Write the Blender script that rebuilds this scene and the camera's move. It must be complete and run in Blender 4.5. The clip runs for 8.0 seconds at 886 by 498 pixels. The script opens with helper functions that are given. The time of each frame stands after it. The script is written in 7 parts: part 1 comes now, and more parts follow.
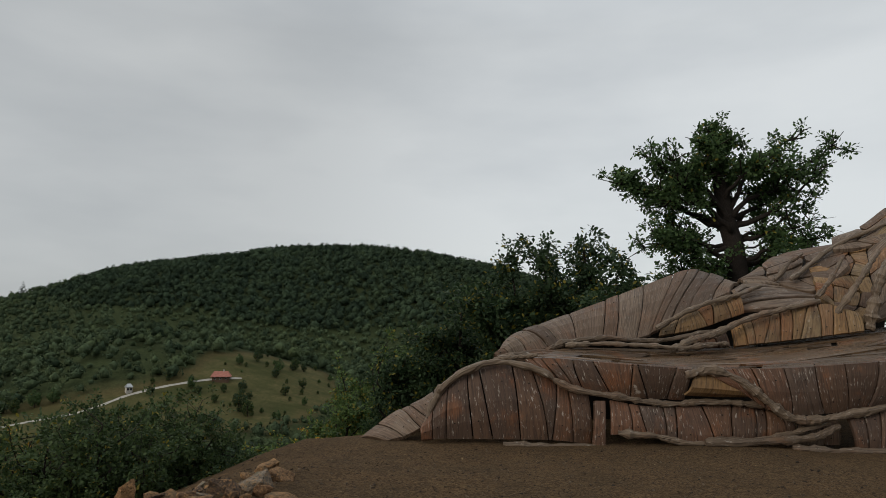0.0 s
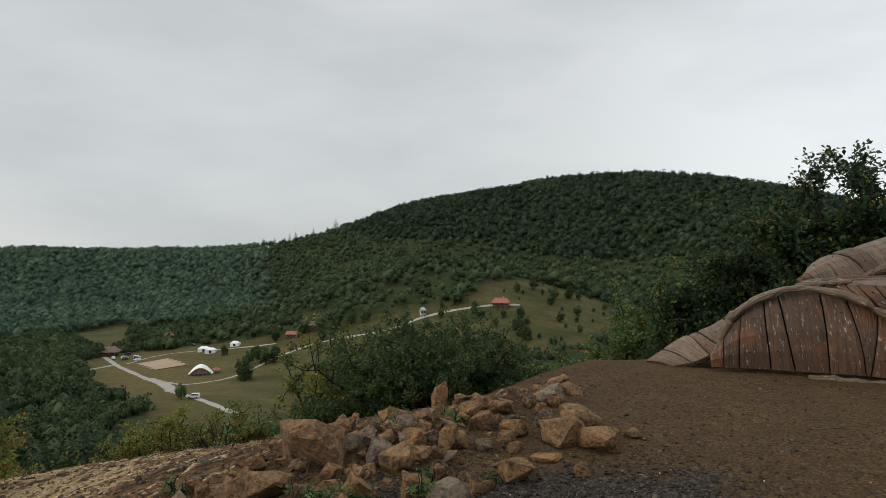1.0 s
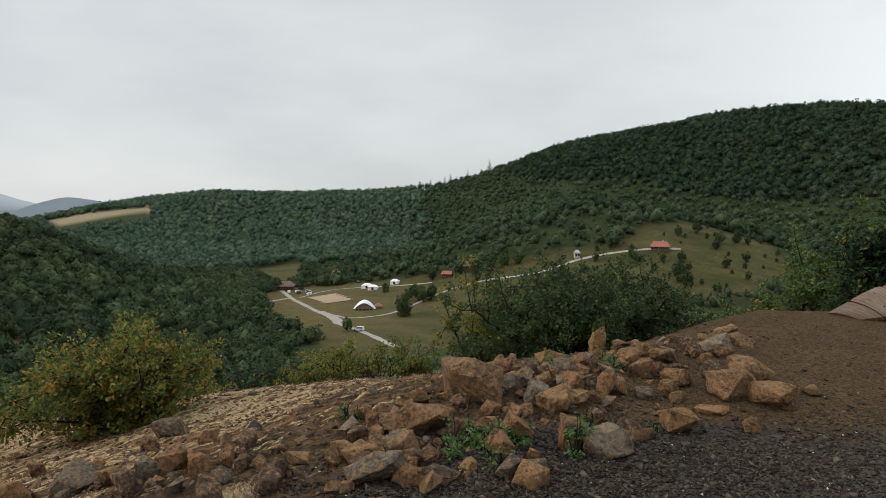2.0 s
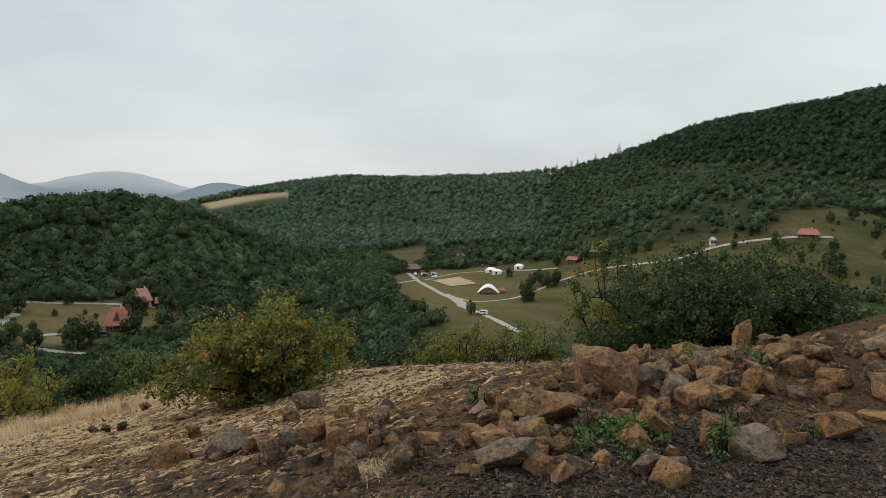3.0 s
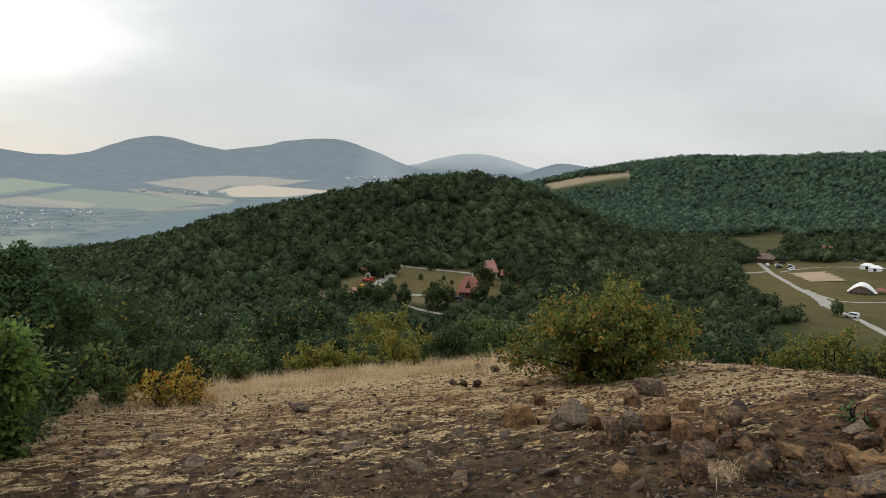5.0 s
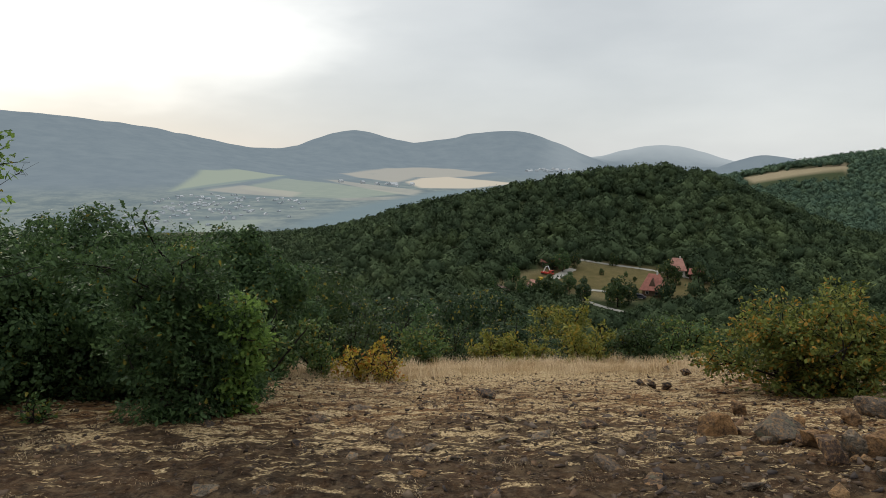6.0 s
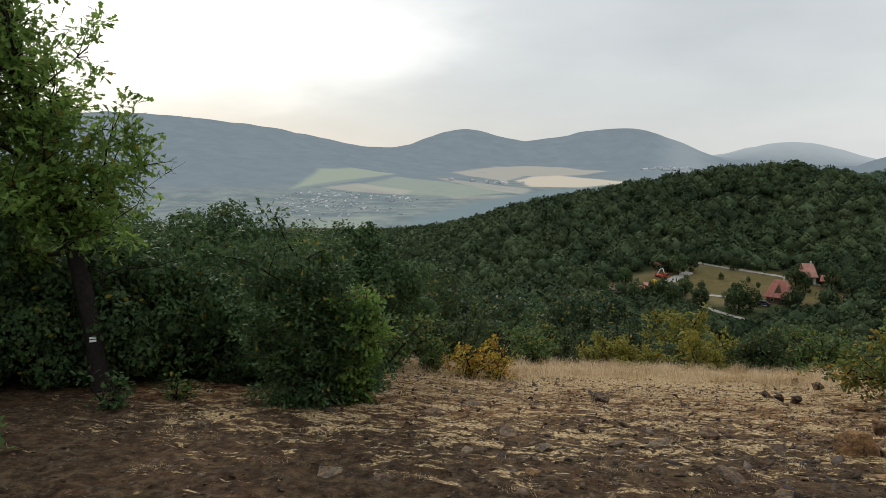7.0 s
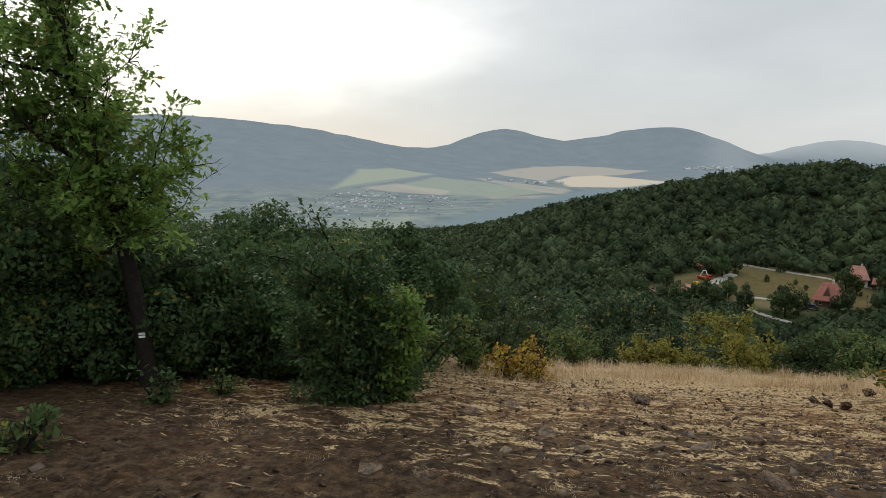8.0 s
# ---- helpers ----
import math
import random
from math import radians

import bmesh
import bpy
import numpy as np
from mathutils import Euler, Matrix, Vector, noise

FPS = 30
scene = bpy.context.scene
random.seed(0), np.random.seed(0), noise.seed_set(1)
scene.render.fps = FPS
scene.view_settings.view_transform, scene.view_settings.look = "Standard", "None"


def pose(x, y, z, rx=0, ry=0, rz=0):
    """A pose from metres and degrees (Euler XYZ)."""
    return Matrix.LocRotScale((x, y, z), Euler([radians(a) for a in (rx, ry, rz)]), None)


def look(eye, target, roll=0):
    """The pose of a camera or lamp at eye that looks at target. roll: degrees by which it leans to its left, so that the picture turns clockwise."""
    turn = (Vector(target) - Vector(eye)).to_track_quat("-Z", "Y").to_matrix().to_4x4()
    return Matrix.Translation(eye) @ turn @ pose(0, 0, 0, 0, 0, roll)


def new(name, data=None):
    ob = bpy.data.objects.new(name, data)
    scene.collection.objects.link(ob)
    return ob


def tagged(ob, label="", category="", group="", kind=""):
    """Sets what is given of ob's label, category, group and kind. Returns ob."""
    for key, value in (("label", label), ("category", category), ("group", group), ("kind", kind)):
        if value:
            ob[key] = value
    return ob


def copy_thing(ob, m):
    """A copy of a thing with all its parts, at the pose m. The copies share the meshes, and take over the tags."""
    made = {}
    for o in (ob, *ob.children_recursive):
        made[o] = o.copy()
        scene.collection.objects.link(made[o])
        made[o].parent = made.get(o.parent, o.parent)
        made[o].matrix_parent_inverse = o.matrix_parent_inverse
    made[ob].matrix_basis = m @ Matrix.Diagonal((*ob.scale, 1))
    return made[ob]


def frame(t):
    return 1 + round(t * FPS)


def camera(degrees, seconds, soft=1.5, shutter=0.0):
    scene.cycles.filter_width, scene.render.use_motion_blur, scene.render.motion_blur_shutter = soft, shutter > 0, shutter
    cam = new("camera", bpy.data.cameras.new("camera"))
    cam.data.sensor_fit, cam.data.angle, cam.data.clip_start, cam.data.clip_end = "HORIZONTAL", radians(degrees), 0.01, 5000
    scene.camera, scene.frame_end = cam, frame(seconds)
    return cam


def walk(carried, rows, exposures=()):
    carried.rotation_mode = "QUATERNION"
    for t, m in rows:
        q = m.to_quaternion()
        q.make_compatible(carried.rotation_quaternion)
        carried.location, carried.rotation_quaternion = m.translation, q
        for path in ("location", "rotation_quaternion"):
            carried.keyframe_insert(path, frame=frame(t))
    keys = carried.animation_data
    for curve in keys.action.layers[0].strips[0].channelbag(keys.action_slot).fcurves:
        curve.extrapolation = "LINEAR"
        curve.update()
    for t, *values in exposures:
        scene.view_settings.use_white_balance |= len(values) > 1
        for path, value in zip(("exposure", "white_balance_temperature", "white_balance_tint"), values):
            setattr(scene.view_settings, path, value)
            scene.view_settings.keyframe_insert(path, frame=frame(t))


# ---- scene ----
cam = camera(67.6, 8.0, 0.58)
PATH = [
    (0, (-0.31, 0.633, 1.59), (-0.317, 2.617, 1.844), 0.2),
    (0.5, (-0.379, 0.589, 1.552), (-0.848, 2.524, 1.732), 0.2),
    (1, (-0.412, 0.524, 1.518), (-1.206, 2.359, 1.558), 0.1),
    (1.5, (-0.437, 0.505, 1.522), (-1.452, 2.227, 1.452), 0.1),
    (1.7, (-0.439, 0.519, 1.526), (-1.53, 2.192, 1.423), 0.1),
    (2.8, (-0.513, 0.52, 1.529), (-1.923, 1.928, 1.354), -0.0),
    (3, (-0.525, 0.528, 1.521), (-1.99, 1.877, 1.338), -0.0),
    (3.5, (-0.549, 0.503, 1.52), (-2.142, 1.696, 1.323), -0.0),
    (4, (-0.557, 0.481, 1.523), (-2.282, 1.47, 1.31), -0.0),
    (4.5, (-0.562, 0.454, 1.531), (-2.399, 1.211, 1.301), -0.1),
    (5.8, (-0.487, 0.343, 1.558), (-2.471, 0.372, 1.301), 0.1),
    (6, (-0.485, 0.312, 1.555), (-2.466, 0.253, 1.292), 0.0),
    (6.5, (-0.455, 0.281, 1.558), (-2.421, 0.033, 1.288), -0.1),
    (7, (-0.433, 0.256, 1.563), (-2.377, -0.127, 1.296), -0.1),
    (7.5, (-0.419, 0.245, 1.562), (-2.346, -0.218, 1.295), -0.2),
    (8, (-0.41, 0.25, 1.564), (-2.329, -0.245, 1.298), -0.3),
]
walk(cam, [(t, look(eye, target, roll)) for t, eye, target, roll in PATH], [(0, -0.36), (0.5, -0.22), (1.0, -0.02), (1.5, 0.1), (3.0, 0.17), (4.5, 0.13), (6.0, 0.11), (8, 0.1)])

# ---- sky and sun: a hazy overcast evening, the sun behind cloud in the west-south-west ----
SUN_AZ, SUN_EL = 126.0, 20.0   # degrees left of +y, degrees up
SUN_DIR = Vector((-math.sin(radians(SUN_AZ)) * math.cos(radians(SUN_EL)), math.cos(radians(SUN_AZ)) * math.cos(radians(SUN_EL)), math.sin(radians(SUN_EL))))


def build_sky():
    w = bpy.data.worlds.new("overcast_sky")
    scene.world = w
    w.use_nodes = True
    nt = w.node_tree
    nt.nodes.clear()
    N, L = nt.nodes.new, nt.links.new
    out, bg = N("ShaderNodeOutputWorld"), N("ShaderNodeBackground")
    sky = N("ShaderNodeTexSky")
    sky.sky_type, sky.sun_disc = "NISHITA", False
    sky.sun_elevation, sky.sun_rotation = radians(SUN_EL), radians(-SUN_AZ)
    clear = N("ShaderNodeVectorMath")
    clear.operation = "SCALE"
    clear.inputs["Scale"].default_value = 0.1
    L(sky.outputs[0], clear.inputs[0])
    co = N("ShaderNodeTexCoord")
    # cloud sheet: large soft folds
    mp = N("ShaderNodeMapping")
    mp.inputs["Scale"].default_value = (1.0, 1.0, 3.2)
    L(co.outputs["Generated"], mp.inputs[0])
    n1 = N("ShaderNodeTexNoise")
    n1.inputs["Scale"].default_value, n1.inputs["Detail"].default_value, n1.inputs["Roughness"].default_value = 1.6, 5.0, 0.5
    L(mp.outputs[0], n1.inputs["Vector"])
    ramp = N("ShaderNodeValToRGB")
    ramp.color_ramp.elements[0].position, ramp.color_ramp.elements[1].position = 0.36, 0.66
    ramp.color_ramp.elements[0].color, ramp.color_ramp.elements[1].color = (0.545, 0.575, 0.595, 1), (0.72, 0.745, 0.75, 1)
    L(n1.outputs["Fac"], ramp.inputs[0])
    # brighter towards the veiled sun
    dot = N("ShaderNodeVectorMath")
    dot.operation = "DOT_PRODUCT"
    dot.inputs[1].default_value = SUN_DIR
    L(co.outputs["Generated"], dot.inputs[0])
    warp = N("ShaderNodeMath")
    warp.operation = "MULTIPLY_ADD"
    L(n1.outputs["Fac"], warp.inputs[0])
    warp.inputs[1].default_value = 0.30
    L(dot.outputs["Value"], warp.inputs[2])
    glow = N("ShaderNodeMapRange")
    glow.interpolation_type = "SMOOTHSTEP"
    for k, v in zip((1, 2, 3, 4), (1.03, 1.21, 0.0, 1.0)):
        glow.inputs[k].default_value = v
    L(warp.outputs[0], glow.inputs[0])
    mix = N("ShaderNodeMix")
    mix.data_type = "RGBA"
    L(glow.outputs[0], mix.inputs[0])
    L(ramp.outputs[0], mix.inputs[6])
    mix.inputs[7].default_value = (1.55, 1.54, 1.47, 1)
    # nine tenths of the clear sky are covered
    cover = N("ShaderNodeMix")
    cover.data_type = "RGBA"
    cover.inputs[0].default_value = 0.9
    L(clear.outputs[0], cover.inputs[6])
    L(mix.outputs[2], cover.inputs[7])
    # an overcast sky is brightest overhead
    sep, high, lit = N("ShaderNodeSeparateXYZ"), N("ShaderNodeMapRange"), N("ShaderNodeVectorMath")
    L(co.outputs["Generated"], sep.inputs[0])
    L(sep.outputs["Z"], high.inputs[0])
    for k, v in zip((1, 2, 3, 4), (0.42, 1.0, 1.0, 2.3)):
        high.inputs[k].default_value = v
    lit.operation = "SCALE"
    L(cover.outputs[2], lit.inputs[0])
    L(high.outputs[0], lit.inputs["Scale"])
    # the cloud is thinner towards the north-east
    thin, thinner, east = N("ShaderNodeVectorMath"), N("ShaderNodeMapRange"), N("ShaderNodeVectorMath")
    thin.operation, east.operation = "DOT_PRODUCT", "SCALE"
    thin.inputs[1].default_value = Vector((0.45, 0.89, 0.1)).normalized()
    L(co.outputs["Generated"], thin.inputs[0])
    thinner.interpolation_type = "SMOOTHSTEP"
    for k, v in zip((1, 2, 3, 4), (0.72, 1.0, 1.0, 1.3)):
        thinner.inputs[k].default_value = v
    L(thin.outputs["Value"], thinner.inputs[0])
    L(lit.outputs[0], east.inputs[0])
    L(thinner.outputs[0], east.inputs["Scale"])
    L(east.outputs[0], bg.inputs[0])
    bg.inputs[1].default_value = 1.0
    L(bg.outputs[0], out.inputs[0])


build_sky()
sun = new("sun", bpy.data.lights.new("sun", "SUN"))
sun.data.energy, sun.data.angle, sun.data.color = 1.3, radians(16), (1.0, 0.90, 0.76)
sun.matrix_world = look((0, 0, 40), Vector((0, 0, 40)) - SUN_DIR)


# ---- the lie of the land ----
def bump2(x, y, cx, cy, sx, sy, turn=0.0):
    """A smooth round or long rise, 1 at its top; turn in degrees."""
    c, s = math.cos(radians(turn)), math.sin(radians(turn))
    u, v = (x - cx) * c + (y - cy) * s, -(x - cx) * s + (y - cy) * c
    return np.exp(-0.5 * ((u / sx) ** 2 + (v / sy) ** 2))


def sstep(a, b, v):
    t = np.clip((v - a) / (b - a), 0, 1)
    return t * t * (3 - 2 * t)


def wob(x, y, scale, seed=0.0):
    """Cheap smooth unevenness, about -1 to 1."""
    x, y = x / scale + seed * 7.3, y / scale - seed * 3.1
    return (np.sin(x + 1.7 * np.sin(y * 0.9 + seed)) + np.sin(y * 1.13 + 1.3 * np.sin(x * 1.21 + 2 * seed)) + np.sin((x + y) * 0.71 + 1.9 * np.sin((x - y) * 0.63))) / 3


# height, place, half widths and turn of the hills round the valley
HILLS = [(169, -100, 974, 325, 184, -17), (48, -381, 775, 108, 205, 40),
         (47, -442, 141, 68, 68, 0), (36, -422, -10, 112, 83, 31), (-15, -448, -133, 129, 95, 27),
         (70, -816, 948, 451, 165, 14), (62, -1268, 541, 250, 185, 43), (49, -193, 441, 110, 71, -8)]


def land(x, y):
    """Height of the ground in metres; the hilltop is about 0."""
    x, y = np.asarray(x, float), np.asarray(y, float)
    west = np.maximum(-x - 2.4, 0)
    north = np.maximum(y - 11.7 - 0.55 * np.clip(x, -4, 2.5), 0)
    u = np.hypot(west, north)
    v = np.maximum(u - 9.5, 0)
    down = 0.28 * u * u / (u + 2.2) + 0.22 * v * v / (v + 4) + 0.22 * sstep(4, 10, y) * west
    far = 1 - np.exp(-down / 62.0)
    floor = -62.0 - 45.0 * sstep(560, 1000, -x + 0.25 * np.abs(y) - 1.0 * np.maximum(y, 0))
    z = floor * far
    for h, cx, cy, sx, sy, turn in HILLS:
        z = z + far * h * bump2(x, y, cx, cy, sx, sy, turn)
    z = z + 0.30 * bump2(x, y, -7.2, 5.9, 2.6, 1.6, -20) + 0.16 * bump2(x, y, -12.2, 4.0, 2.2, 2.2)   # the crest of the slope
    z = z + 0.17 * bump2(x, y, -3.1, 5.7, 2.2, 0.7, 66)   # bank of spoil under the rock pile
    r = np.hypot(x, y)
    z = z + 0.05 * wob(x, y, 1.3, 1) * sstep(1, 4, r) + 0.02 * wob(x, y, 0.45, 2) + (0.013 * wob(x, y, 0.065, 6) + 0.011 * wob(x, y, 0.034, 7)) * sstep(18, 9, r) * sstep(-0.5, 2.5, -x - 0.5) + 0.5 * wob(x, y, 14, 3) * sstep(20, 60, r) + 2.2 * wob(x, y, 55, 4) * sstep(120, 300, r)
    return z


def land1(x, y):
    return float(land(x, y))


# ---- small builders ----
def mesh_ob(name, verts, faces, material, parent=None, smooth=False, label=""):
    me = bpy.data.meshes.new(name)
    verts = np.asarray(verts, np.float32).reshape(-1, 3)
    if isinstance(faces, np.ndarray):
        n, k = faces.shape
        me.vertices.add(len(verts))
        me.vertices.foreach_set("co", verts.ravel())
        me.loops.add(n * k)
        me.loops.foreach_set("vertex_index", faces.astype(np.int32).ravel())
        me.polygons.add(n)
        me.polygons.foreach_set("loop_start", np.arange(0, n * k, k, dtype=np.int32))
        me.update(calc_edges=True)
    else:
        me.from_pydata([tuple(v) for v in verts], [], faces)
        me.update()
    if smooth:
        me.polygons.foreach_set("use_smooth", np.ones(len(me.polygons), bool))
    for m in material if isinstance(material, (list, tuple)) else [material]:
        me.materials.append(m)
    ob = new(name, me)
    if parent is not None:
        ob.parent = parent
    if label:
        tagged(ob, label)
    return ob


def part(name, bm, material, parent, label=""):
    me = bpy.data.meshes.new(name)
    bm.to_mesh(me)
    bm.free()
    me.materials.append(material)
    ob = new(name, me)
    ob.parent = parent
    if label:
        tagged(ob, label)
    return ob


def give(me, name, values):
    me.attributes.new(name, "FLOAT", "POINT").data.foreach_set("value", np.asarray(values, np.float32))


# ---- materials ----
class Paint:
    """Short hand for a node material."""

    def __init__(self, name, rough=0.85, spec=0.3, metal=0.0):
        self.m = bpy.data.materials.new(name)
        self.m.use_nodes = True
        self.nt = self.m.node_tree
        self.b = self.nt.nodes["Principled BSDF"]
        self.b.inputs["Roughness"].default_value = rough
        self.b.inputs["Specular IOR Level"].default_value = spec
        self.b.inputs["Metallic"].default_value = metal
        self.pos = self.nt.nodes.new("ShaderNodeNewGeometry")
        self.tc = self.nt.nodes.new("ShaderNodeTexCoord")

    def N(self, kind, **kw):
        n = self.nt.nodes.new(kind)
        for k, v in kw.items():
            n.inputs[k.replace("_", " ")].default_value = v
        return n

    def L(self, a, b):
        self.nt.links.new(a, b)

    def noise(self, scale, detail=4.0, rough=0.55, stretch=(1, 1, 1), local=False, dist=0.0):
        mp = self.N("ShaderNodeMapping", Scale=stretch)
        self.L(self.tc.outputs["Object"] if local else self.pos.outputs["Position"], mp.inputs[0])
        n = self.N("ShaderNodeTexNoise", Scale=scale, Detail=detail, Roughness=rough, Distortion=dist)
        self.L(mp.outputs[0], n.inputs["Vector"])
        return n.outputs["Fac"]

    def voro(self, scale, out="Color", stretch=(1, 1, 1), feature="F1"):
        mp = self.N("ShaderNodeMapping", Scale=stretch)
        self.L(self.pos.outputs["Position"], mp.inputs[0])
        n = self.N("ShaderNodeTexVoronoi", Scale=scale)
        n.feature = feature
        self.L(mp.outputs[0], n.inputs["Vector"])
        return n.outputs[out]

    def attr(self, name):
        n = self.N("ShaderNodeAttribute")
        n.attribute_name = name
        return n.outputs["Fac"]

    def rnd(self):
        return self.N("ShaderNodeObjectInfo").outputs["Random"]

    def island(self):
        return self.pos.outputs["Random Per Island"]

    def ramp(self, fac, *stops):
        r = self.N("ShaderNodeValToRGB").color_ramp
        n = [k for k in self.nt.nodes if k.type == "VALTORGB"][-1]
        while len(r.elements) < len(stops):
            r.elements.new(0.5)
        for e, (p, c) in zip(r.elements, stops):
            e.position, e.color = p, (*c, 1)
        self.L(fac, n.inputs[0])
        return n.outputs[0]

    def rng(self, fac, a, b, c=0.0, d=1.0):
        n = self.N("ShaderNodeMapRange")
        for k, v in zip((1, 2, 3, 4), (a, b, c, d)):
            n.inputs[k].default_value = v
        self.L(fac, n.inputs[0])
        return n.outputs[0]

    def math(self, op, a, b):
        n = self.N("ShaderNodeMath")
        n.operation = op
        for k, v in ((0, a), (1, b)):
            if isinstance(v, (int, float)):
                n.inputs[k].default_value = v
            else:
                self.L(v, n.inputs[k])
        return n.outputs[0]

    def mix(self, fac, a, b, mode="MIX"):
        n = self.N("ShaderNodeMix")
        n.data_type, n.blend_type = "RGBA", mode
        for k, v in ((0, fac), (6, a), (7, b)):
            if isinstance(v, (int, float)):
                n.inputs[k].default_value = v
            elif isinstance(v, tuple):
                n.inputs[k].default_value = (*v, 1)
            else:
                self.L(v, n.inputs[k])
        return n.outputs[2]

    def colour(self, c):
        if isinstance(c, tuple):
            self.b.inputs["Base Color"].default_value = (*c, 1)
        else:
            self.L(c, self.b.inputs["Base Color"])
        return self

    def relief(self, height, strength=0.5, dist=0.02):
        n = self.N("ShaderNodeBump", Strength=strength, Distance=dist)
        self.L(height, n.inputs["Height"])
        self.L(n.outputs[0], self.b.inputs["Normal"])
        return self


def mat_ground():
    p = Paint("hill_ground", 0.95, 0.06)
    big, mid, fine = p.noise(0.35, 3), p.noise(2.2, 6, 0.65), p.noise(8.5, 9, 0.76)
    grain = p.noise(75, 4, 0.7)
    soil = p.ramp(fine, (0.42, (0.030, 0.016, 0.009)), (0.5, (0.125, 0.068, 0.032)), (0.58, (0.28, 0.170, 0.080)))
    red = p.mix(p.rng(mid, 0.45, 0.68), soil, p.ramp(fine, (0.40, (0.054, 0.023, 0.010)), (0.60, (0.27, 0.118, 0.046))))
    speck = p.noise(48, 3, 0.6)
    red = p.mix(p.rng(speck, 0.60, 0.68, 0, 0.55), red, (0.19, 0.145, 0.095))
    red = p.mix(p.rng(speck, 0.40, 0.33, 0, 0.45), red, (0.022, 0.015, 0.010))
    red = p.mix(p.rng(big, 0.4, 0.65, 0, 0.5), red, p.mix(0.5, red, (0.11, 0.078, 0.042)))
    red = p.mix(p.rng(grain, 0.46, 0.36, 0, 0.42), red, (0.020, 0.012, 0.007))
    red = p.mix(p.rng(grain, 0.57, 0.66, 0, 0.5), red, (0.20, 0.135, 0.075))
    # trodden, damp soil on the flat is darker than the dry slope, tree shade painted in
    dimmed = p.rng(p.math("ADD", p.attr("damp_and_shade"), p.rng(p.noise(1.1, 5, 0.65), 0.25, 0.75, -0.45, 0.45)), 0.1, 0.6, 0, 0.88)
    red = p.mix(dimmed, red, p.mix(0.88, red, p.ramp(p.noise(11, 8, 0.78), (0.40, (0.011, 0.008, 0.006)), (0.5, (0.042, 0.031, 0.021)), (0.60, (0.105, 0.078, 0.050)))))
    grit = p.ramp(p.noise(34, 7, 0.8), (0.38, (0.030, 0.019, 0.011)), (0.5, (0.088, 0.056, 0.029)), (0.62, (0.185, 0.125, 0.068)))
    red = p.mix(p.math("MULTIPLY", p.attr("trod"), 0.8), red, p.mix(p.rng(p.noise(1.8, 6, 0.7), 0.38, 0.62, 0, 0.8), grit, p.mix(0.6, grit, (0.050, 0.036, 0.021))))
    straw = p.ramp(p.noise(40, 4, 0.75), (0.38, (0.07, 0.042, 0.022)), (0.5, (0.37, 0.265, 0.140)), (0.62, (0.64, 0.49, 0.29)))
    patch = p.noise(3.0, 6, 0.68, (1.8, 0.8, 1), dist=1.0)
    k = p.math("ADD", p.math("ADD", p.attr("straw"), p.rng(patch, 0.2, 0.8, -0.75, 0.75)), p.rng(p.noise(13, 5, 0.75, (1.4, 0.7, 1)), 0.25, 0.75, -0.36, 0.36))
    c = p.mix(p.rng(k, 0.50, 0.60), red, straw)
    gravel = p.ramp(p.voro(38), (0.1, (0.020, 0.017, 0.015)), (0.8, (0.095, 0.080, 0.067)))
    c = p.mix(p.rng(p.math("ADD", p.attr("gravel"), p.rng(mid, 0.2, 0.8, -0.35, 0.35)), 0.45, 0.6), c, gravel)
    meadow = p.mix(p.rng(p.noise(0.03, 6, 0.65, (1, 2.2, 1)), 0.38, 0.62), (0.046, 0.047, 0.018), (0.112, 0.092, 0.042))
    meadow = p.mix(p.rng(p.noise(0.4, 4, 0.7), 0.3, 0.75), meadow, (0.043, 0.050, 0.018))
    meadow = p.mix(p.attr("dry"), meadow, p.ramp(p.noise(0.25, 5, 0.7), (0.3, (0.085, 0.072, 0.026)), (0.7, (0.17, 0.125, 0.058))))
    c = p.mix(p.attr("meadow"), c, meadow)
    under = p.ramp(p.noise(0.6, 4), (0.3, (0.024, 0.034, 0.014)), (0.7, (0.050, 0.062, 0.026)))
    c = p.mix(p.attr("wood"), c, under)
    c = p.mix(p.attr("bare"), c, p.ramp(p.noise(0.5, 5), (0.3, (0.20, 0.16, 0.10)), (0.7, (0.30, 0.25, 0.16))))
    p.colour(c)
    h = p.math("ADD", p.math("ADD", p.math("MULTIPLY", fine, 0.6), p.math("MULTIPLY", mid, 0.6)), p.math("ADD", p.math("MULTIPLY", speck, 0.45), p.math("MULTIPLY", grain, 0.35)))
    return p.relief(h, 1.0, 0.045).m


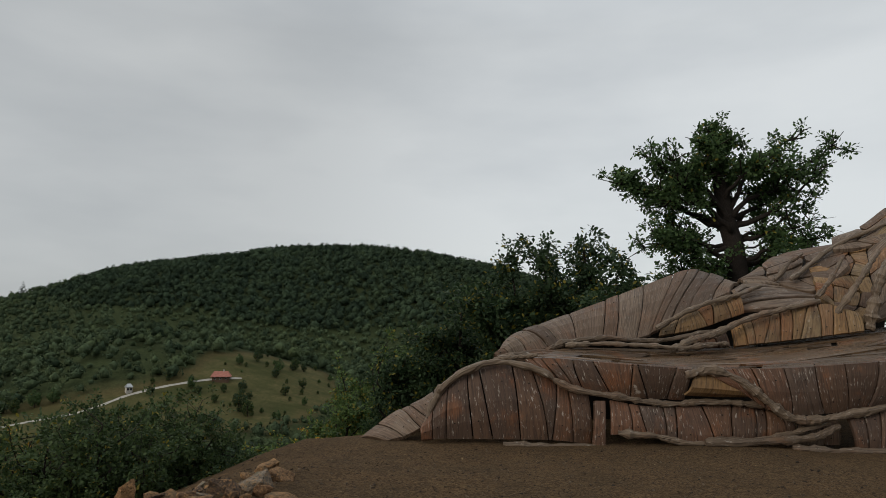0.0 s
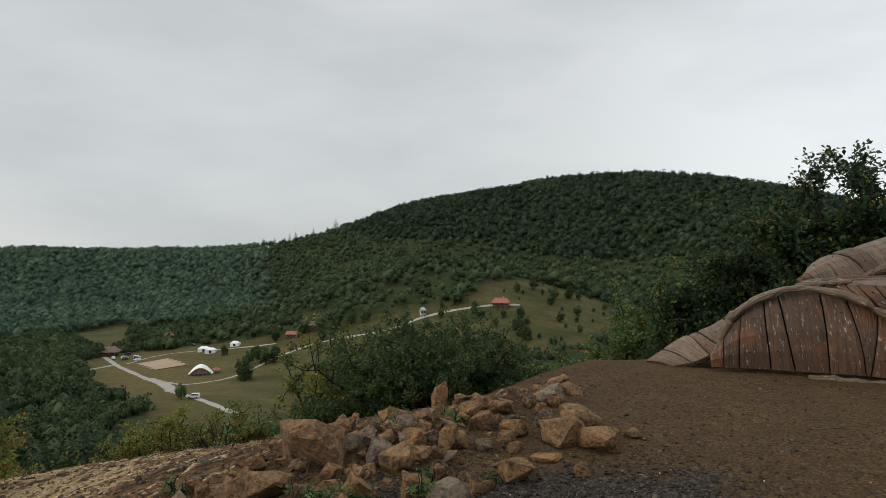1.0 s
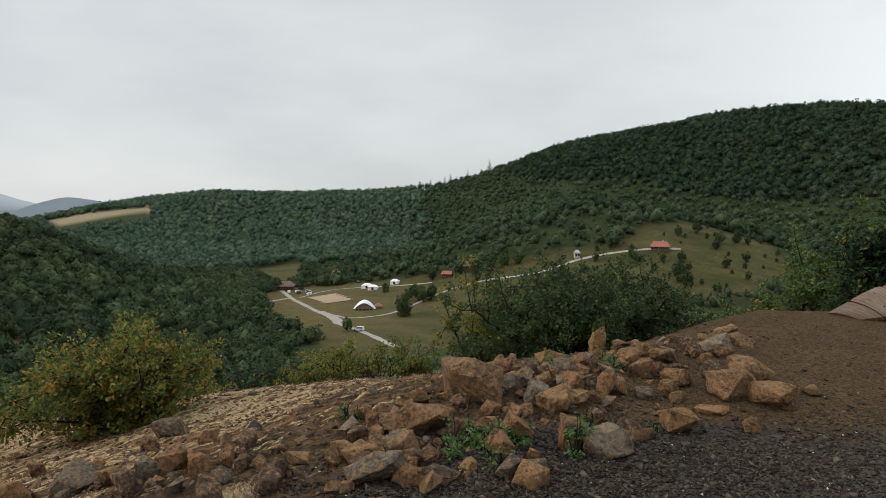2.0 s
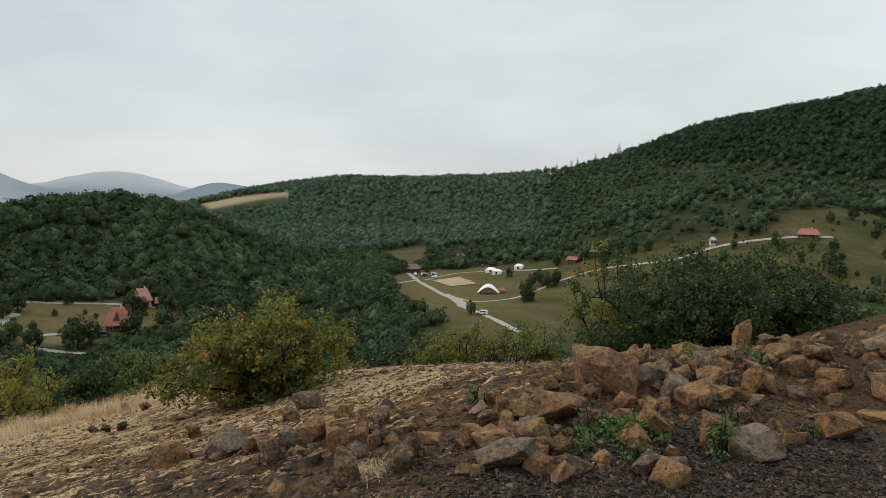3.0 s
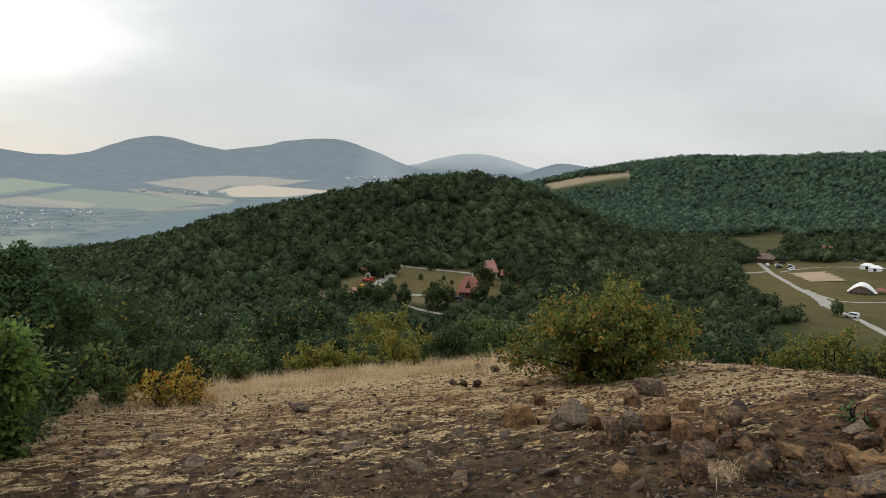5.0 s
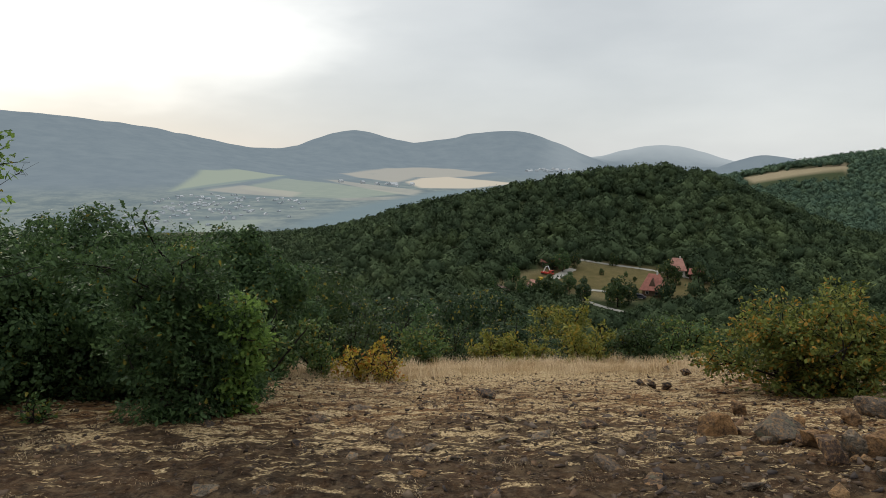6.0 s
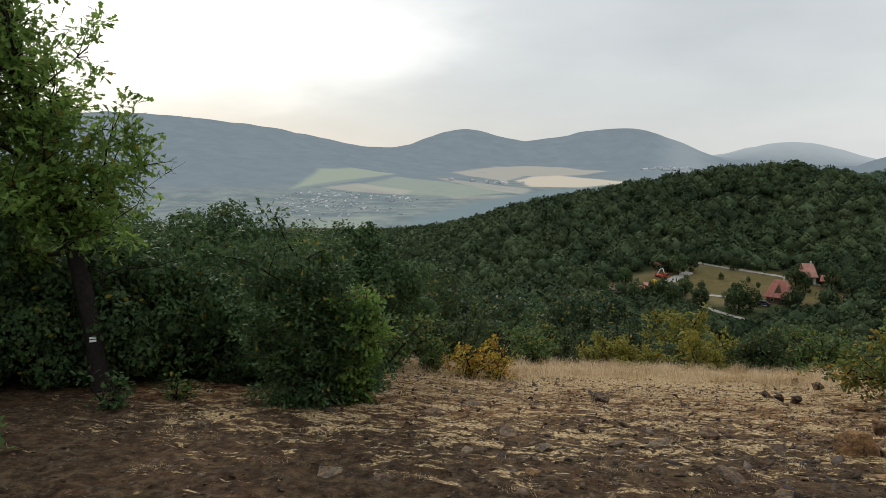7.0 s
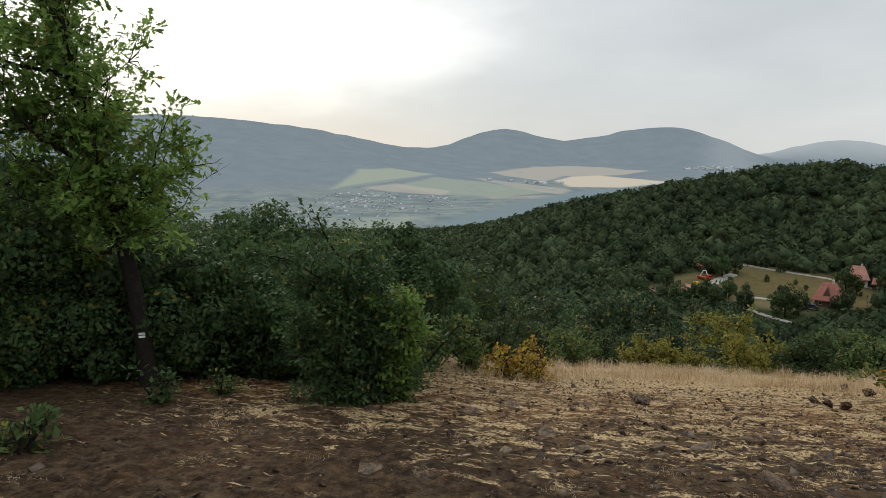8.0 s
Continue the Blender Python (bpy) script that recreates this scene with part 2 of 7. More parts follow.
def mat_leaf(name, dark, light, yellow=(0.2, 0.17, 0.03), share=0.06, rough=0.55, lets=0.36):
    p = Paint(name, rough, 0.14)
    c = p.ramp(p.island(), (0.0, dark), (0.8, tuple(1.22 * v for v in light)))
    c = p.mix(p.rng(p.noise(0.9, 3), 0.35, 0.7, 0, 0.4), c, tuple(0.62 * v for v in dark))
    y = p.N("ShaderNodeMath")
    y.operation = "GREATER_THAN"
    y.inputs[1].default_value = 1 - share
    w = p.N("ShaderNodeTexWhiteNoise")
    w.noise_dimensions = "1D"
    p.L(p.island(), w.inputs["W"])
    p.L(w.outputs["Value"], y.inputs[0])
    c = p.mix(y.outputs[0], c, yellow)
    p.colour(c)
    out = [n for n in p.nt.nodes if n.type == "OUTPUT_MATERIAL"][0]
    thin, both = p.N("ShaderNodeBsdfTranslucent"), p.N("ShaderNodeMixShader")
    p.L(c, thin.inputs["Color"])
    both.inputs[0].default_value = lets
    p.L(p.b.outputs[0], both.inputs[1])
    p.L(thin.outputs[0], both.inputs[2])
    p.L(both.outputs[0], out.inputs[0])
    return p.m


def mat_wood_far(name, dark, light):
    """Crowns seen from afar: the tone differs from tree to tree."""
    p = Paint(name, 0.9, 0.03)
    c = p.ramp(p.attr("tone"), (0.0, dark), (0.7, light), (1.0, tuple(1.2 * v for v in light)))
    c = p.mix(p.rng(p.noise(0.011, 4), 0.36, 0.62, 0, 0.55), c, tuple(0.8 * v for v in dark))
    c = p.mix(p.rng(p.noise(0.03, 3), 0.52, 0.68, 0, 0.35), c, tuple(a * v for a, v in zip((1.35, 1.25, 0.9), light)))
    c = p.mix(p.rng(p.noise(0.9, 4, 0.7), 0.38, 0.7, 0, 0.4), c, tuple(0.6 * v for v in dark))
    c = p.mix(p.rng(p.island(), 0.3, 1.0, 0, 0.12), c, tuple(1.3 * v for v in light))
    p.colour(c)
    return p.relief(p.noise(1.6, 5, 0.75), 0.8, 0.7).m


def mat_plain(name, c, rough=0.8, grain=20.0, vary=0.35, spec=0.3, metal=0.0, bump=0.3):
    p = Paint(name, rough, spec, metal)
    n = p.noise(grain, 5, 0.6)
    k = p.ramp(n, (0.25, tuple(v * (1 - vary) for v in c)), (0.75, tuple(min(1, v * (1 + vary)) for v in c)))
    p.colour(p.mix(p.rng(p.noise(grain * 0.13, 3), 0.35, 0.7, 0, 0.5), k, tuple(v * (1 - vary) for v in c)))
    if bump:
        p.relief(n, bump, 0.01)
    return p.m


GROUND = mat_ground()
LEAF_OAK = mat_leaf("oak_leaves", (0.032, 0.060, 0.025), (0.080, 0.130, 0.047), share=0.02)
LEAF_HILL = mat_leaf("hillside_leaves", (0.016, 0.032, 0.015), (0.046, 0.074, 0.032))
# oak leaf colour brightened to stand for light coming through the leaves
LEAF_LIT = mat_leaf("backlit_oak_leaves", (0.078, 0.140, 0.034), (0.200, 0.300, 0.070), share=0.03, lets=0.55)
LEAF_BUSH = mat_leaf("bush_leaves", (0.042, 0.074, 0.024), (0.104, 0.155, 0.046), share=0.12)
LEAF_YELLOW = mat_leaf("turning_leaves", (0.20, 0.17, 0.025), (0.40, 0.29, 0.04), (0.34, 0.13, 0.02), 0.2)
LEAF_ROSE = mat_leaf("rose_leaves", (0.058, 0.084, 0.022), (0.180, 0.195, 0.046), (0.32, 0.18, 0.03), 0.14)
LEAF_DARK = mat_leaf("dark_bush_leaves", (0.024, 0.045, 0.017), (0.060, 0.088, 0.031), share=0.03)
LEAF_YELGREEN = mat_leaf("yellowing_leaves", (0.095, 0.110, 0.022), (0.21, 0.20, 0.038), (0.28, 0.20, 0.03), 0.15)
LEAF_WEED = mat_leaf("weed_leaves", (0.050, 0.092, 0.034), (0.12, 0.19, 0.065), share=0.02)
# bluish haze is mixed into these base colours, strongest on the far ridge
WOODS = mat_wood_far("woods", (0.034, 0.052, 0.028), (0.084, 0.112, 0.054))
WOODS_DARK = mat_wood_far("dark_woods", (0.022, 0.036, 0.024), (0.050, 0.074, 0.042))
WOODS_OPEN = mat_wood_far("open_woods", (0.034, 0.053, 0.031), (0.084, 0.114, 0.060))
WOODS_FAR = mat_wood_far("hazy_far_woods", (0.050, 0.085, 0.060), (0.105, 0.152, 0.098))
BARK = mat_plain("bark", (0.026, 0.021, 0.018), 0.95, 30, 0.5, 0.1, bump=0.8)


# ---- plan of the valley: outlines of open land in metres ----
FIELD = [(-301, 239), (-227, 199), (-187, 178), (-165, 192), (-160, 215), (-178, 262), (-184, 300), (-160, 322), (-120, 322), (-85, 332), (-62, 400), (-80, 450), (-118, 448), (-140, 420), (-155, 385), (-171, 372), (-195, 358), (-221, 345), (-238, 345), (-290, 340), (-334, 340), (-372, 322), (-350, 278)]
FIELD_TOP = [(-400, 318), (-525, 396), (-529, 465), (-375, 335)]
HAMLET = [(-296, 40), (-296, 84), (-286, 94), (-272, 108), (-258, 98), (-255, 84), (-253, 68), (-251, 58), (-262, 46), (-265, 28), (-268, 18), (-274, 18), (-286, 26)]
RIDGE_FIELD = [(-1236, 510), (-1200, 560), (-1103, 629), (-1037, 593), (-1103, 539), (-1118, 480)]


def inside(x, y, outline, soft):
    """About 1 inside an outline, 0 outside, with an edge of that softness."""
    x, y = np.asarray(x, float), np.asarray(y, float)
    hit, dist = np.zeros(x.shape, bool), np.full(x.shape, 1e9)
    n = len(outline)
    for k in range(n):
        (x0, y0), (x1, y1) = outline[k], outline[(k + 1) % n]
        cross = ((y0 > y) != (y1 > y)) & (x < (x1 - x0) * (y - y0) / ((y1 - y0) or 1e-9) + x0)
        hit ^= cross
        dx, dy = x1 - x0, y1 - y0
        t = np.clip(((x - x0) * dx + (y - y0) * dy) / (dx * dx + dy * dy), 0, 1)
        dist = np.minimum(dist, np.hypot(x - x0 - t * dx, y - y0 - t * dy))
    return sstep(-soft, soft, np.where(hit, dist, -dist))


def meadow_mask(x, y):
    """1 in the open fields of the valley, 0 under trees."""
    wx, wy = x + 5 * wob(x, y, 13, 5), y + 5 * wob(x, y, 15, 6)
    return np.maximum.reduce([inside(wx, wy, o, 4.0) for o in (FIELD, FIELD_TOP, HAMLET)])


def build_ground():
    ox, oy = -0.4, 0.3
    ang = np.concatenate([np.linspace(radians(95), radians(240), 520, endpoint=False), np.linspace(radians(240), radians(455), 180, endpoint=False)])
    rad = np.concatenate([[0.0], 0.4 * 1.0195 ** np.arange(0, 182), 0.4 * 1.0195 ** 182 * 1.031 ** np.arange(0, 198)])
    R, A = np.meshgrid(rad, ang, indexing="ij")
    X, Y = ox + R * np.cos(A), oy + R * np.sin(A)
    Z = land(X, Y)
    nr, na = R.shape
    i, j = np.meshgrid(np.arange(nr - 1), np.arange(na), indexing="ij")
    a, b = i * na + j, i * na + (j + 1) % na
    F = np.stack([a, a + na, b + na, b], -1).reshape(-1, 4)
    g = mesh_ob("ground", np.stack([X, Y, Z], -1), F, GROUND, smooth=True)
    x, y = X.ravel(), Y.ravel()
    r = np.hypot(x, y)
    u = np.maximum(-x - 2.4, 0)
    west = sstep(7.5, 3.0, y - 0.25 * u)
    give(g.data, "straw", west * (0.50 * sstep(0.2, 2.6, u) * sstep(-4.5, -1.0, y + 0.4 * u) + 0.5 * sstep(5.0, 9.4, u) * sstep(-3.4, -1.4, y + 0.1 * u)) + 0.27 * bump2(x, y, -7.6, 5.8, 2.2, 1.1, -20))
    give(g.data, "gravel", np.maximum(0.95 * bump2(x, y, -1.6, 4.1, 1.5, 0.62, 51), 0.8 * bump2(x, y, -2.3, 2.95, 0.85, 0.5, 51)))
    # strongest towards the south-western wood, whose shade is painted into the soil
    give(g.data, "damp_and_shade", sstep(4.2, 1.2, u) * sstep(40, 20, r) * (0.35 + 0.65 * sstep(3.5, 0.5, y)))
    give(g.data, "trod", sstep(1.4, 0.2, u) * sstep(1.0, 3.5, y) * sstep(40, 20, r))
    give(g.data, "dry", np.maximum(0.8 * inside(x, y, HAMLET, 14), 0.75 * bump2(x, y, -295, 262, 75, 34, -30)))
    m = meadow_mask(x, y)
    give(g.data, "meadow", sstep(14, 60, r) * m)
    give(g.data, "wood", sstep(14, 20, r + 0.35 * np.minimum(y, 0)) * (1 - m))
    give(g.data, "bare", inside(x, y, RIDGE_FIELD, 3))
    tagged(g, "brown stony hilltop soil falling to a green valley", "ground", kind="structure")
    return g


build_ground()


def road(name, points, width, material, label, rise=0.12):
    """A draped strip along a line of plan points."""
    pts = smooth_line([(x, y, 0) for x, y in points], 10 * len(points))
    V, F = [], []
    for k, p in enumerate(pts):
        d = pts[min(k + 1, len(pts) - 1)] - pts[max(k - 1, 0)]
        n = np.array([-d[1], d[0]]) / (np.hypot(d[0], d[1]) + 1e-9)
        w = width * (1 + 0.15 * math.sin(k * 1.7))
        for s in (-0.5, -0.17, 0.17, 0.5):
            x, y = p[0] + n[0] * w * s, p[1] + n[1] * w * s
            V.append((x, y, land1(x, y) + rise + (0.06 if abs(s) < 0.3 else 0)))
    for k in range(len(pts) - 1):
        for c in range(3):
            F.append((4 * k + c, 4 * k + c + 1, 4 * k + 5 + c, 4 * k + 4 + c))
    return tagged(mesh_ob(name, V, F, material, smooth=True), label, "road", kind="structure")


def smooth_line(points, n):
    """n points along a smooth curve through the given ones."""
    P = np.asarray(points, float)
    m = len(P)
    if m == 2:
        t = np.linspace(0, 1, n)[:, None]
        return P[0] * (1 - t) + P[1] * t
    Q = np.concatenate([[2 * P[0] - P[1]], P, [2 * P[-1] - P[-2]]])
    t = np.linspace(0, m - 1 - 1e-6, n)
    k = t.astype(int)
    f = (t - k)[:, None]
    a, b, c, d = Q[k], Q[k + 1], Q[k + 2], Q[k + 3]
    return 0.5 * (2 * b + (c - a) * f + (2 * a - 5 * b + 4 * c - d) * f ** 2 + (3 * b - a - 3 * c + d) * f ** 3)


ROAD = mat_plain("pale_gravel_road", (0.33, 0.31, 0.27), 0.9, 1.5, 0.25, bump=0.1)
SAND = mat_plain("arena_sand", (0.34, 0.25, 0.16), 0.9, 0.8, 0.2, bump=0.1)
road("road_main", [(-388, 314), (-352, 294), (-317, 274), (-259, 245), (-232, 229), (-216, 223), (-176, 205)], 3.1, ROAD, "pale gravel road across the meadow")
road("road_junction", [(-275, 254), (-248, 240), (-234, 230)], 5.6, ROAD, "wide pale gravel forecourt beside the stage", 0.2)
road("road_lower", [(-262, 249), (-244, 247), (-238, 261), (-237, 283), (-235, 311), (-221, 332), (-186, 345), (-168, 362), (-139, 380), (-118, 390)], 2.2, ROAD, "pale gravel track past the trees")
road("road_upper", [(-328, 286), (-330, 309), (-318, 322), (-288, 327), (-255, 332)], 1.8, ROAD, "narrow pale track behind the arena")
road("road_spur", [(-322, 250), (-332, 280)], 2.6, ROAD, "narrow pale track at the field edge")
road("road_yard", [(-275, 37), (-282, 42), (-291, 49)], 4.4, ROAD, "pale concrete ramp in the hamlet")
road("road_house", [(-264, 48), (-259, 59), (-251, 70)], 2.2, ROAD, "pale drive leading to the red-roofed house")
road("road_back", [(-304, 54), (-299, 65), (-296, 76), (-290, 90), (-280, 104)], 2.2, ROAD, "pale lane along the wood edge")
road("road_front", [(-250, 46), (-238, 53), (-228, 60)], 2.2, ROAD, "dusty track below the house")
road("arena", [(-318, 296), (-288, 282)], 18.0, SAND, "sandy riding arena in the meadow", 0.25)


# ---- far hills and plain, kilometres off, in haze ----
FAR_HILLS = [(225, -3966, 385, 491, 308, 3), (153, -4006, -105, 499, 296, 1), (215, -3963, -667, 488, 231, 7), (274, -2504, -2215, 602, 876, -14),
             (200, -3432, -1600, 529, 589, 29), (210, -4558, 1340, 297, 381, -3), (125, -2270, 1019, 183, 161, 0)]


def far_land(x, y):
    q = 0 * x
    for h, cx, cy, sx, sy, turn in FAR_HILLS:
        q = q + h * bump2(x, y, cx, cy, sx, sy, turn)
    p = 66.0 * sstep(1750, 3300, np.hypot(x, y))   # the plain rises gently to the foot of the hills
    return -104.0 + (p ** 4 + q ** 4) ** 0.25


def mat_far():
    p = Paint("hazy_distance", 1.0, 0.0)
    # every tone has the haze painted in, and the sheet gives off its own light
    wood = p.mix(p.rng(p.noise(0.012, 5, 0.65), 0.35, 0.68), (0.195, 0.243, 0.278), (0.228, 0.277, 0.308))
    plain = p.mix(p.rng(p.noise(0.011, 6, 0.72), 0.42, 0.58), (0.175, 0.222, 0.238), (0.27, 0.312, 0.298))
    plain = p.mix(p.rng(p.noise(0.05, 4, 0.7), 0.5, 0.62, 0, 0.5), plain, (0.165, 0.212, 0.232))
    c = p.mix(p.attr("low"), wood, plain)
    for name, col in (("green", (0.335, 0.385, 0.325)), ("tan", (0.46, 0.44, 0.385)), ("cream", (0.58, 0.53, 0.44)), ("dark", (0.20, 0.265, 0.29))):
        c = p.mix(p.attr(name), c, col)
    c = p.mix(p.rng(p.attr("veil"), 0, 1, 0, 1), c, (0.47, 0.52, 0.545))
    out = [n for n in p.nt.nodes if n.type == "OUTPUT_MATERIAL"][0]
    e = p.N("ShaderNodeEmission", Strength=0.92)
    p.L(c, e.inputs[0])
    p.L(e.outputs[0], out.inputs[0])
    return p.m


def build_far():
    az = np.radians(np.arange(50, 152, 0.25))
    rad = np.linspace(1010, 4880, 300)
    R, A = np.meshgrid(rad, az, indexing="ij")
    X, Y = -R * np.sin(A), R * np.cos(A)
    Z = far_land(X, Y) - 12 * sstep(1150, 1010, R) + 5 * wob(X, Y, 42, 2) * sstep(-95, 0, far_land(X, Y))
    nr, na = R.shape
    i, j = np.meshgrid(np.arange(nr - 1), np.arange(na - 1), indexing="ij")
    a = i * na + j
    F = np.stack([a, a + 1, a + na + 1, a + na], -1).reshape(-1, 4)
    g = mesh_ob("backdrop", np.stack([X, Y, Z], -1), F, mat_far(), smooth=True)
    x, y, z = X.ravel(), Y.ravel(), Z.ravel()
    give(g.data, "low", sstep(-50, -88, z))
    def fields(*outlines):
        return np.maximum.reduce([w * inside(x, y, o, soft) for w, soft, o in outlines])

    give(g.data, "green", fields((1.0, 14, [(-1610, -720), (-2130, -840), (-2310, -790), (-2330, -620), (-1900, -650)]), (0.7, 14, [(-1780, -600), (-2220, -590), (-2180, -430), (-1920, -160), (-1660, -260), (-1630, -400)]),
                                 (0.6, 10, [(-990, -430), (-1110, -440), (-1140, -340), (-980, -330)]), (0.9, 10, [(-1880, -10), (-2070, 40), (-2050, 60), (-1880, 40)])))
    give(g.data, "tan", fields((0.75, 16, [(-2690, -500), (-3080, -320), (-3120, -70), (-2900, 140), (-2680, 10), (-2640, -190), (-2400, -240), (-2560, -400)]), (0.6, 12, [(-1680, -660), (-1860, -620), (-1760, -430), (-1620, -420), (-1640, -550)]),
                               (0.55, 14, [(-2320, -480), (-2370, -450), (-2090, -130), (-1810, -130), (-1890, -200)]), (0.4, 8, [(-1630, -310), (-1760, -180), (-1790, -100), (-1640, -170), (-1570, -280)])))
    give(g.data, "cream", fields((1.0, 14, [(-2440, -210), (-2620, -160), (-2680, -60), (-2410, 200), (-2220, 20), (-2200, -140)])))
    give(g.data, "dark", fields((0.9, 30, [(-1050, -280), (-1400, -240), (-1860, -130), (-2100, -60), (-2290, 180), (-1850, 40), (-1310, -90), (-1080, -170)]), (0.7, 8, [(-1670, -720), (-1930, -670), (-2360, -600), (-2320, -585), (-1910, -655), (-1650, -710)]),
                                (0.6, 10, [(-1560, -640), (-1600, -470), (-1590, -300), (-1560, -310), (-1570, -470), (-1530, -630)]), (0.6, 10, [(-2750, -400), (-2770, -360), (-2730, -370)])))
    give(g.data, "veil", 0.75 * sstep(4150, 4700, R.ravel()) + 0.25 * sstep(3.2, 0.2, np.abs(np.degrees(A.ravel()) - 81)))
    return tagged(g, "hazy blue far hills beyond pale fields", "hills", kind="structure")


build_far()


def build_town():
    """Small pale houses of the far town, too far to tell apart."""
    rng = np.random.default_rng(8)
    V, F, n = [], [], 0
    spots = [(-1250 + rng.normal(0, 110), -540 + rng.normal(0, 90), 7) for _ in range(120)] + [(-1500 + rng.normal(0, 60), -500 + rng.normal(0, 90), 7) for _ in range(50)]
    spots += [(-2960 + rng.normal(0, 50), 380 + rng.normal(0, 60), 15) for _ in range(26)] + [(-2270 + rng.normal(0, 18), -270 + rng.normal(0, 60), 14) for _ in range(12)]
    for x, y, s in spots:
        if math.hypot(x, y) < 1020:
            continue
        w, d, h = s * rng.uniform(0.7, 1.3), s * rng.uniform(0.6, 1), s * rng.uniform(0.35, 0.5)
        z = float(far_land(x, y)) - 1
        a = rng.uniform(0, 3.14)
        c, q = math.cos(a), math.sin(a)
        for u, v, t in ((-1, -1, 0), (1, -1, 0), (1, 1, 0), (-1, 1, 0), (-1, -1, h), (1, -1, h), (1, 1, h), (-1, 1, h), (-1, 0, h * 1.7), (1, 0, h * 1.7)):
            V.append((x + (u * w * c - v * d * q) / 2, y + (u * w * q + v * d * c) / 2, z + t))
        for f in ((0, 1, 5, 4), (1, 2, 6, 5), (2, 3, 7, 6), (3, 0, 4, 7), (4, 5, 9, 8), (7, 8, 9, 6)):
            F.append(tuple(n + k for k in f))
        F.append((n + 4, n + 8, n + 7))
        F.append((n + 5, n + 6, n + 9))
        n += 10
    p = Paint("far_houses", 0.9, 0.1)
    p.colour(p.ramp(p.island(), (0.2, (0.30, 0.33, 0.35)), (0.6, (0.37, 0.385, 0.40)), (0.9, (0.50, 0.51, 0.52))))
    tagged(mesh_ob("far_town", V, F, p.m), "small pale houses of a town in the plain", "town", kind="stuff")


build_town()
# ---- woods ----
EYE_AT = np.array((-0.45, 0.4, 1.55))


def ico(level=1):
    bm = bmesh.new()
    bmesh.ops.create_icosphere(bm, subdivisions=level, radius=1)
    v = np.array([q.co[:] for q in bm.verts])
    f = np.array([[q.index for q in p.verts] for p in bm.faces])
    bm.free()
    return v, f


def crown_shapes(lobes, tufts, size, count, seed):
    """Domed crowns about 1 m in radius: a lumpy body of leafy lobes, and sprays of leaves that stand off it."""
    rng = np.random.default_rng(seed)
    v0, f0 = ico(2 if tufts > 250 else 1)
    out = []
    for _ in range(count):
        a = np.arange(lobes) * 2.399 + rng.uniform(0, 6.28)
        e = np.linspace(1.0, -0.25, lobes) + rng.normal(0, 0.1, lobes)
        e = np.clip(e, -0.4, 1)
        flat = np.sqrt(np.maximum(0.05, 1 - e * e))
        c = np.stack([np.cos(a) * flat, np.sin(a) * flat, e], 1) * rng.uniform(0.5, 0.72, (lobes, 1))
        r = rng.uniform(0.28, 0.46, lobes)
        k = rng.integers(lobes, size=tufts)
        n = rng.normal(size=(tufts, 3)) + 0.7 * c[k]
        n /= np.linalg.norm(n, axis=1, keepdims=True)
        p = c[k] + n * r[k][:, None] * rng.uniform(0.88, 1.2, (tufts, 1))
        m = n + rng.normal(0, 0.5, (tufts, 3))
        m /= np.linalg.norm(m, axis=1, keepdims=True)
        s = np.cross(m, rng.normal(size=(tufts, 3)))
        s /= np.linalg.norm(s, axis=1, keepdims=True)
        q = np.cross(m, s)
        L = size * rng.uniform(0.6, 1.4, (tufts, 1))
        tri = np.stack([p + s * L, p - s * L * 0.5 + q * L * 0.87, p - s * L * 0.5 - q * L * 0.87], 1)
        # how far each way from the middle the lobes reach
        d = v0 @ c.T
        h2 = np.maximum(0, (c * c).sum(1)[None] - d * d)
        reach = np.where(h2 < r[None] ** 2, d + np.sqrt(np.maximum(r[None] ** 2 - h2, 0)), 0).max(1)
        v = v0 * (np.maximum(reach, 0.35) * 0.9 + rng.normal(0, 0.03, len(v0)))[:, None]
        out.append((np.concatenate([v, tri.reshape(-1, 3)]), np.concatenate([f0, len(v) + np.arange(3 * tufts).reshape(-1, 3)])))
    return out


def plant_wood(name, spots, shapes, material, label, seed, girth=(3.0, 5.0)):
    """Many trees joined into one mesh. spots: x, y, height of the top; girth: the crowns' radius in metres."""
    rng = np.random.default_rng(seed)
    V, F, T, n = [], [], [], 0
    zs = land(spots[:, 0], spots[:, 1])
    usual = np.median(spots[:, 2])
    for (x, y, h), z in zip(spots, zs):
        v, f = shapes[rng.integers(len(shapes))]
        a = rng.uniform(0, 6.283)
        c, q = math.cos(a), math.sin(a)
        r = rng.uniform(*girth) * min(1.25, max(0.45, h / usual))
        rz = r * rng.uniform(0.9, 1.3)
        w = np.stack([(v[:, 0] * c - v[:, 1] * q) * r, (v[:, 0] * q + v[:, 1] * c) * r, v[:, 2] * rz], 1)
        w += (x, y, z + h - rz)
        V.append(w)
        F.append(f + n)
        T.append(np.full(len(v), rng.random()))
        n += len(v)
    ob = mesh_ob(name, np.concatenate(V), np.concatenate(F), material)
    give(ob.data, "tone", np.concatenate(T))
    return tagged(ob, label, "woods", kind="stuff")


RIDGE_CLEAR = [(x * f, y * f) for f, part in ((1.0, RIDGE_FIELD[:3]), (0.94, RIDGE_FIELD[3:])) for x, y in part]


def azim(x, y):
    return np.degrees(np.arctan2(-(x - EYE_AT[0]), y - EYE_AT[1]))


